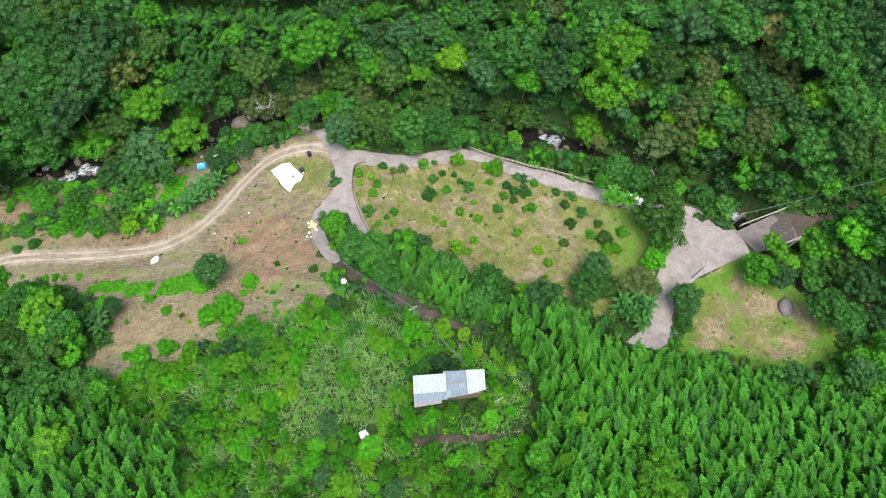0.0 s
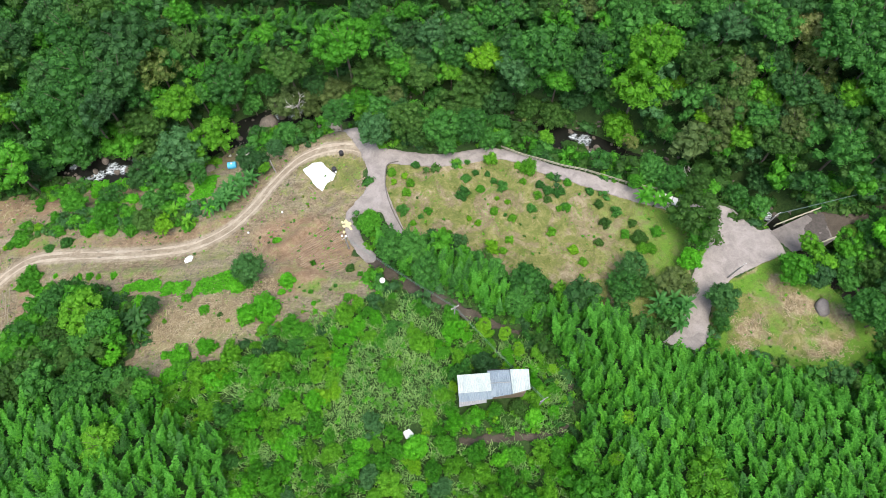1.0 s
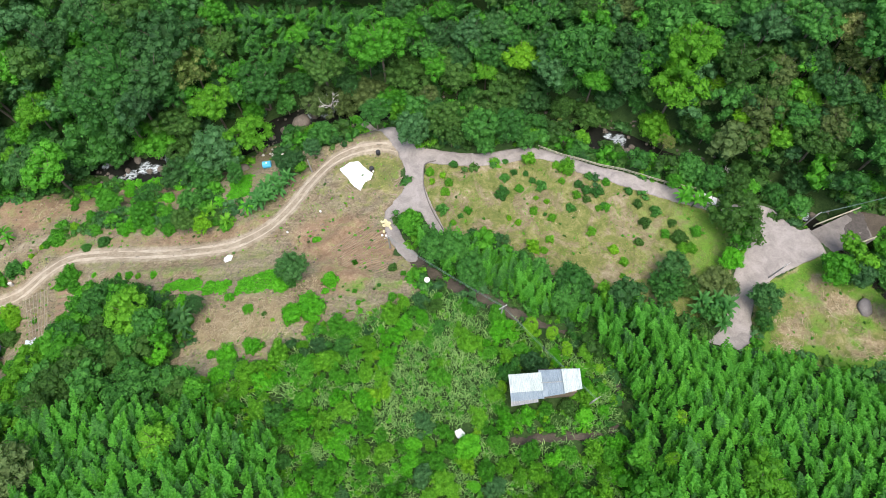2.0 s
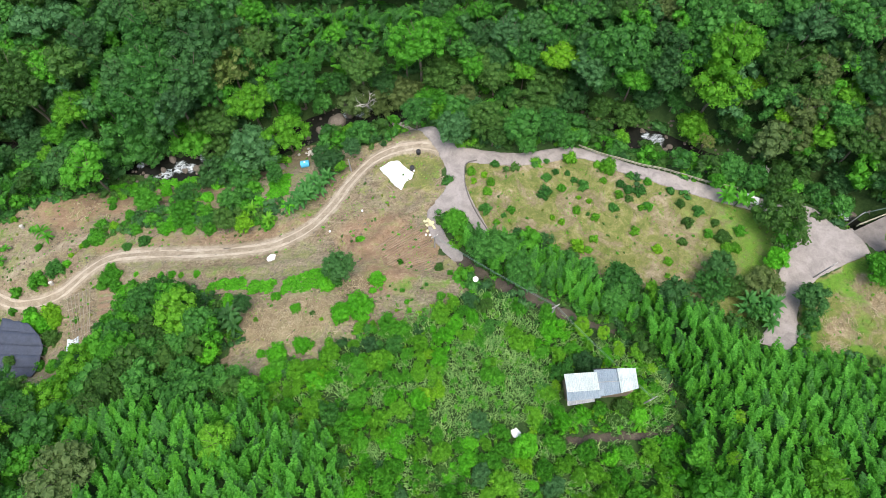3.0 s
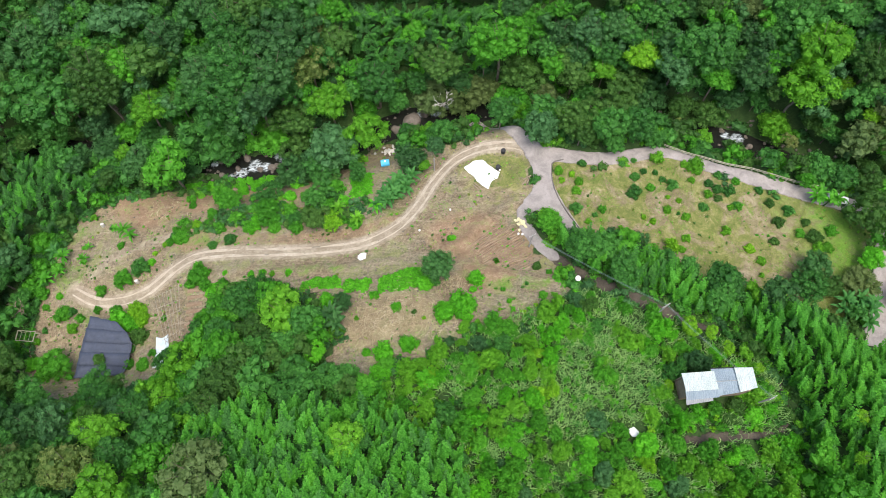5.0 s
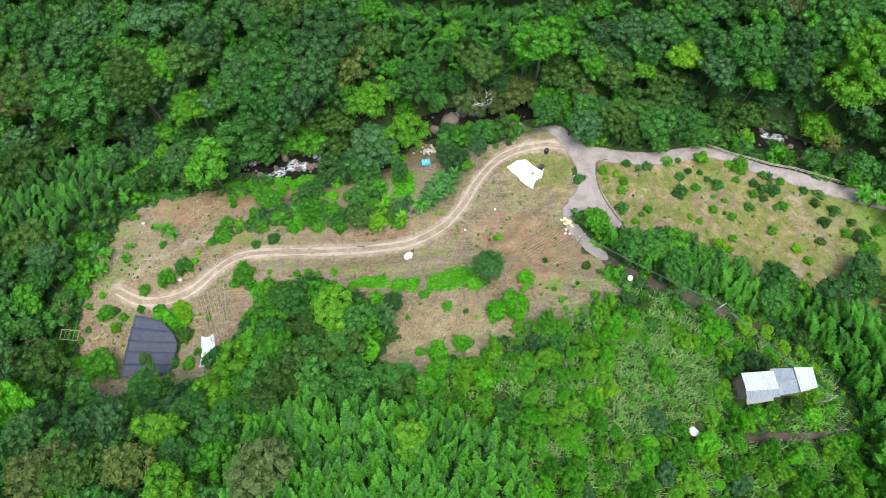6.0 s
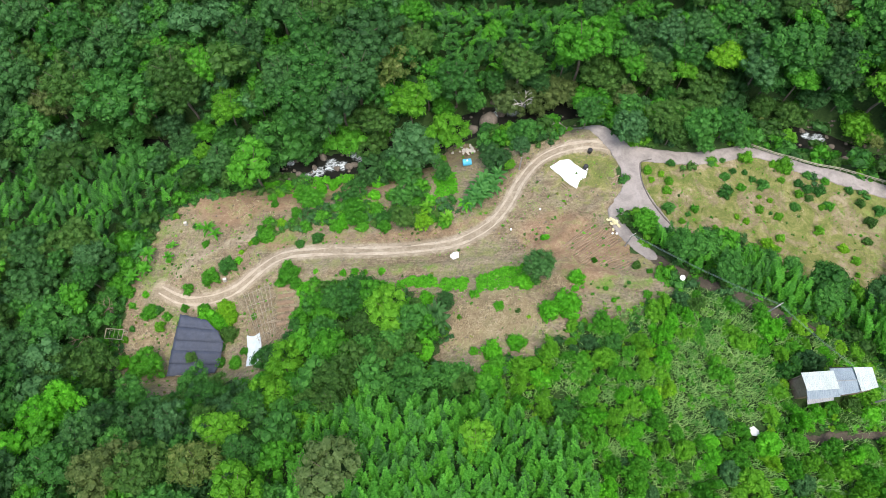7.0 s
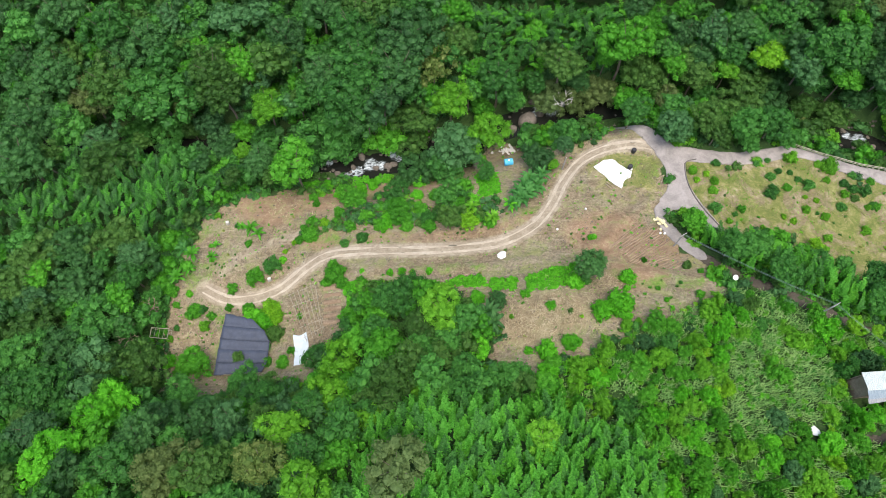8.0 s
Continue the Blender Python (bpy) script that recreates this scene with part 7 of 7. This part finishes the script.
def build_cage():
    cage = thing("cage_frame", "rusty pale metal cage frame at the forest edge", "frame", (-116, 28.6, ground1(-116, 28.6)))
    p = [Vector(q) for q in ((-1.7, 1.0, 0), (1.7, 0.8, 0), (1.6, -1.1, 0), (-1.7, -0.9, 0))]
    up = Vector((0, 0, 1.7))
    for a, b in zip(p, p[1:] + p[:1]):
        for h in (0.1, 0.9, 1.0):
            part("rail", rods((a + up * h, b + up * h, 0.05, 0.05, 6)), RAILPAINT, cage)
        part("post", rods((a - Vector((0, 0, 0.3)), a + up, 0.06, 0.06, 6)), RAILPAINT, cage)
    for k in range(1, 4):
        part("bar", rods((p[0].lerp(p[1], k / 4) + up, p[3].lerp(p[2], k / 4) + up, 0.03, 0.03, 5)), RAILPAINT, cage)


def build_car():
    car = thing("car", "small white car parked under banana plants", "car", (35.0, 51.9, ground1(35.0, 51.9) + 0.08), -20)
    part("body", boxes(((3.6, 1.55, 0.55), (0, 0, 0.55), (0, 0, 0), 0.12)), WHITE, car)
    cabin = part("cabin", boxes(((1.9, 1.4, 0.5), (-0.2, 0, 1.05), (0, 0, 0), 0.16)), WHITE, car)
    part("windscreen", boxes(((0.06, 1.2, 0.4), (0.78, 0, 1.02), (0, -32, 0), 0.01)), GLASS, cabin, "dark glass")
    part("rear_window", boxes(((0.06, 1.2, 0.36), (-1.17, 0, 1.04), (0, 24, 0), 0.01)), GLASS, cabin, "dark glass")
    for sy in (-0.7, 0.7):
        part("side_window", boxes(((1.3, 0.03, 0.3), (-0.2, sy, 1.1), (0, 0, 0), 0.01)), GLASS, cabin, "dark glass")
    for sx in (-1.15, 1.15):
        for sy in (-0.72, 0.72):
            wheel = part("wheel", rods(((sx, sy - 0.06, 0.3), (sx, sy + 0.06, 0.3), 0.19, 0.19, 14)), GREYPOLE, car)
            part("tyre", rods(((sx, sy - 0.09, 0.3), (sx, sy + 0.09, 0.3), 0.3, 0.3, 16)), DARK, wheel, "black rubber tyre")
    for sy in (-0.55, 0.55):
        part("headlight", boxes(((0.06, 0.3, 0.14), (1.8, sy, 0.66), (0, 0, 0), 0.02)), GREYPOLE, car)


def build_low_frame():
    fr = thing("black_frame", "small black pipe frame at the terrace edge", "frame", (-71.5, 35.7, ground1(-71.5, 35.7)))
    for a, b in (((-1.6, -0.3, 0), (-1.6, -0.3, 0.9)), ((1.5, 0.3, 0), (1.5, 0.3, 0.9)), ((-1.6, -0.3, 0.9), (1.5, 0.3, 0.9)), ((-1.6, -0.3, 0.9), (-1.4, -1.4, 0.7))):
        part("pipe", rods((a, b, 0.08, 0.08, 6)), DARK, fr)


def build_bare_tree(x, y, base, spread, seed, label, material=PALE_STONE):
    """A leafless bleached tree: a short trunk and forking limbs."""
    root = thing("bare_tree", label, "tree", (x, y, ground1(x, y)))
    rng = random.Random(seed)
    part("trunk", rods(((0, 0, -0.4), (0.1, 0.05, base), 0.2, 0.13, 7)), material, root)

    def fork(bm, a, way, length, r, depth):
        b = a + way * length
        rod(bm, a, b, r, r * 0.6, 5)
        if depth:
            for k in range(3):
                w = (way + Vector((rng.uniform(-1, 1), rng.uniform(-1, 1), rng.uniform(-0.3, 0.5))) * 0.8).normalized()
                fork(bm, a.lerp(b, rng.uniform(0.55, 1)), w, length * rng.uniform(0.5, 0.8), r * 0.55, depth - 1)

    for k in range(6):
        bm = bmesh.new()
        a = math.tau * (k + rng.random() * 0.5) / 6
        fork(bm, Vector((0.1, 0.05, base)), Vector((math.cos(a), math.sin(a), rng.uniform(0.5, 0.9))).normalized(), spread * rng.uniform(0.42, 0.6), 0.08, 2)
        part("limb", bm, material, root)


build_bare_tree(-37.4, 78.6, 4.6, 3.4, 6, "bleached leafless tree with forking limbs above the stream")
build_bare_tree(41.2, 58.2, 3.8, 2.8, 7, "bleached leafless shrub tree above the road end")
build_bare_tree(-117.6, 33.0, 3.0, 2.6, 8, "grey leafless tree at the forest edge", WOOD)
build_bare_tree(-120.2, 27.0, 3.4, 3.0, 9, "grey leafless tree at the forest edge", WOOD)
build_planks()
build_cage()
build_car()
build_low_frame()
for x, y in ((-106.3, 51.6), (-95.6, 38.6)):
    ob = part("marker_stone", boxes(((0.7, 0.5, 1.3), (0, 0, 0.5), (0, 8, 0), 0.12)), PALE_STONE)
    ob.matrix_basis = pose(x, y, ground1(x, y), 0, 0, 20)
    tagged(ob, "pale upright stone on bare ground", "stone")


# ---- banana plants ----
def banana_leaf(seed):
    rng = random.Random(seed)
    n, v, f = 7, [], []
    length, rise = rng.uniform(1.9, 2.5), rng.uniform(0.7, 1.15)
    for k in range(n + 1):
        u = k / n
        x = length * (u * 0.95)
        z = rise * math.sin(u * 2.1) * 0.9 - 0.55 * u * u
        w = 0.29 * math.sin(math.pi * min(1, 0.06 + u * 0.96)) ** 0.6
        v += [(x, -w, z + 0.1 - rng.uniform(0, 0.1)), (x, 0, z), (x, w, z + 0.1 - rng.uniform(0, 0.1))]
    for k in range(n):
        f += [(3 * k, 3 * k + 3, 3 * k + 4, 3 * k + 1), (3 * k + 1, 3 * k + 4, 3 * k + 5, 3 * k + 2)]
    return mesh_of("leaf", v, f, LEAF["banana"])


BANANA_LEAVES = [banana_leaf(k) for k in range(4)]
BANANA_STEM = rods(((0, 0, -0.3), (0.03, 0, 1.0), 0.13, 0.1, 8), ((0.03, 0, 1.0), (0, 0, 1.9), 0.1, 0.06, 8))
STEM_MESH = bpy.data.meshes.new("stem")
BANANA_STEM.to_mesh(STEM_MESH)
BANANA_STEM.free()
STEM_MESH.materials.append(LEAF["olive"])


def banana(x, y, size, leaf="banana"):
    rng = random.Random(int(x * 53 + y * 17))
    plant = thing("banana_plant", "green banana plant with long arching leaves", "banana plant", (x, y, ground1(x, y)), rng.uniform(0, 360), "banana plants")
    plant.scale = (size, size, size)
    s = new("stem", STEM_MESH)
    s.parent = plant
    n = rng.randint(11, 14)
    for k in range(n):
        ob = new("leaf", rng.choice(BANANA_LEAVES))
        ob.parent = plant
        ob.matrix_basis = pose(0, 0, 1.65 + 0.03 * k, 0, rng.uniform(-45, 15), 360 * k / n * 2.4 + rng.uniform(-18, 18))
        ob.material_slots[0].link = "OBJECT"
        ob.material_slots[0].material = LEAF[leaf]


for x, y, s, leaf in [(-100.8, 49.7, 0.8, "bright"), (-99.0, 48.5, 0.8, "bright"), (-48.3, 54.0, 1.0, "banana"), (-47.0, 56.3, 1.0, "banana"), (-45.6, 54.6, 0.9, "banana"), (-45.8, 57.9, 1.0, "banana"),
                      (-43.9, 57.2, 0.9, "banana"), (-50.0, 51.3, 0.8, "lush"), (-57.0, 51.5, 0.8, "sun"), (-112.0, 44.3, 0.9, "bright"), (-112.0, 41.1, 0.8, "bright"), (-108.0, 43.8, 0.6, "bright"),
                      (-57.1, 26.8, 1.1, "deep"), (-55.1, 27.5, 1.1, "deep"), (-54.0, 26.0, 1.0, "deep"), (-48.6, 52.4, 0.9, "banana"), (29.9, 31.5, 0.95, "banana"), (32.4, 32.1, 1.0, "banana"),
                      (33.6, 30.0, 1.0, "banana"), (-49.5, 51.5, 0.9, "banana"), (-47.6, 52.6, 1.0, "banana"), (-46.6, 53.6, 1.0, "banana"), (-44.6, 55.8, 1.0, "banana"), (-43.4, 58.6, 0.9, "banana"), (-46.9, 55.0, 1.1, "banana"),
                      (-53.2, 48.4, 0.8, "sun"), (-113.5, 45.4, 0.9, "banana"), (-114.0, 39.5, 0.9, "bright"), (-60.5, 57.0, 0.9, "mid"), (-62.0, 53.5, 0.8, "mid"), (30.8, 29.2, 0.95, "banana"), (32.7, 27.6, 0.9, "banana")]:
    banana(x, y, s, leaf)
for x, y, s in [(34.6, 31.4, 0.9), (29.0, 30.2, 0.8), (30.3, 51.7, 0.95), (32.3, 50.7, 1.0), (33.9, 51.3, 0.9), (31.2, 52.6, 0.9), (-107.5, 46.5, 0.5), (-103.0, 50.5, 0.5)]:
    banana(x, y, s, "bright" if y > 40 else "banana")


# ---- low growth on open ground ----
HAY = leaf_material("cut_hay", (0.16, 0.125, 0.07), (0.29, 0.235, 0.145), (0.45, 0.39, 0.27), 0.15)


def fill_vines():
    rng, mass = random.Random(31), Mass()
    L = Leaves(77)
    for j in range(2):
        L.puff(np.array((L.rng.uniform(-0.3, 0.3), L.rng.uniform(-0.3, 0.3), 0.1)), 0.48, 18, 0.17, 0.5)
    shape = (np.concatenate(L.v), np.array(L.f))
    beds = [[(-47.7, 35.6), (-42.1, 37.8), (-39.2, 38.2), (-39.1, 33.7), (-44.8, 32.2), (-48, 32.4)], [(-61.8, 35.1), (-55.8, 36.7), (-55, 34.1), (-61.8, 33.6)], [(-53.9, 35.3), (-49.6, 35.4), (-49.9, 32.5), (-54.1, 32.8)],
            [(-56.1, 62.1), (-51.6, 61.9), (-51.4, 55.9), (-55.3, 54.6)], [(-93.9, 63.8), (-74.2, 65.4), (-74.1, 63.6), (-92, 61.5)], [(-80.5, 36.9), (-74.1, 36.2), (-74.1, 29.4), (-79.9, 29)]]
    for bed in beds:
        p = np.array(bed)
        x, y = scatter(len(mass.v), p[:, 0].min(), p[:, 0].max(), p[:, 1].min(), p[:, 1].max(), 0.47)
        z = ground(x, y)
        for i in np.nonzero(area_field(p, x, y) < wobble(x, y, 0.9, 0.5))[0]:
            s = rng.uniform(0.5, 0.95)
            mass.add(shape, (x[i], y[i], z[i]), rng.uniform(0, 6.28), np.array((s, s, s * 1.1)), rng.random(), 0)
    mass.link("vines", "bright green creeping vines on the terraces", "vines", [LEAF["lush"]])


def fill_grass():
    rng, mass = random.Random(41), Mass()
    small = [tuft(50 + k, 8, 0.34, 0.03, 0.9) for k in range(4)]
    x, y = scatter(43, -116, 68, 14, 72, 0.78)
    edge = np.minimum(area_field(ORCHARD, x, y), area_field(FIELD, x, y))
    bare = area_field(BARE, x, y)
    road = np.minimum(roads_field(x, y), line_field(TRACK_LINE, x, y))
    thin = wobble(x, y, 0.45, 1.0) + wobble(x + 9, y, 1.3, 0.6)
    ok = (road > 0.3) & (((edge < 0) & (thin > -0.1)) | ((bare < 0) & (thin > 0.55)))
    z = ground(x, y)
    for i in np.nonzero(ok)[0]:
        s = rng.uniform(0.6, 1.3)
        mass.add(rng.choice(small), (x[i], y[i], z[i] - 0.03), rng.uniform(0, 6.28), np.array((s, s, s * 0.8)), rng.random(), rng.choice((0, 0, 0, 1)) if thin[i] < 0.6 else rng.choice((0, 1, 1)))
    mass.link("grass", "dry and green grass tufts on open ground", "grass", [LEAF["straw"], LEAF["sun"]])


bush(-99.6, 23.6, 1.2, "olive", 1.4, "olive shrub sprouting through the shade cloth", z=-9.6)
def fill_weeds():
    """Small weeds and seedlings over the open ground."""
    rng, mass = random.Random(51), Mass()
    small = []
    for k in range(4):
        L = Leaves(700 + k)
        for j in range(2):
            L.puff(np.array((L.rng.uniform(-0.3, 0.3), L.rng.uniform(-0.3, 0.3), 0.15)), L.rng.uniform(0.35, 0.55), 12, 0.2, level=1)
        small.append((np.concatenate(L.v), np.array(L.f)))
    x, y = scatter(53, -118, 66, 14, 72, 1.0)
    ok = (groves_field(x, y, BARE, ORCHARD, FIELD) < 0.5) & (line_field(TRACK_LINE, x, y) > 0.35) & (roads_field(x, y) > 0.3)
    thick = wobble(x, y, 0.4, 1.0) + wobble(x + 5, y, 1.1, 0.7) + 0.5 * smooth(-96, -108, x) + 0.25
    z = ground(x, y)
    for i in np.nonzero(ok)[0]:
        if rng.random() > (0.1 + 0.45 * max(thick[i], 0)) * (1 if x[i] < -17 else 0.7):
            continue
        s = rng.choice((0.18, 0.22, 0.28, 0.35, 0.5))
        mass.add(rng.choice(small), (x[i], y[i], z[i] - 0.03), rng.uniform(0, 6.28), np.array((s, s, s * 0.9)), rng.random(), rng.choice((0, 0, 1, 1, 2, 3)))
    mass.link("weeds", "small green and yellowish weeds on bare soil", "weeds", [LEAF["olive"], LEAF["bright"], LEAF["straw"], LEAF["sun"]])


def fill_cut_straw():
    """Cut stalks strewn over the harvested patches."""
    rng, mass = random.Random(55), Mass()
    strewn = [tuft(80 + k, 12, 0.8, 0.03, 1.3, 0.5) for k in range(4)]
    for a, b, r, n in ((-44, 28, 6, 260), (-49.5, 25.5, 4.5, 130), (-36, 33, 3, 40), (-111, 25, 4.5, 60), (54, 31.5, 3, 45), (45.5, 27.5, 2.5, 40), (56.5, 23.5, 3.5, 60), (43.5, 23.5, 2, 25), (8, 50, 4, 20), (-94, 55, 4, 30)):
        for k in range(n):
            x, y = a + rng.gauss(0, 0.5) * r * 1.2, b + rng.gauss(0, 0.5) * r * 0.8
            s = rng.uniform(0.7, 1.4)
            mass.add(rng.choice(strewn), (x, y, ground1(x, y) - 0.02), rng.uniform(0, 6.28), np.array((s, s, s * 0.22)), rng.random(), 0)
    mass.link("cut_straw", "pale cut stalks strewn on the ground", "straw", [HAY])


fill_vines()
fill_grass()
fill_weeds()
fill_cut_straw()
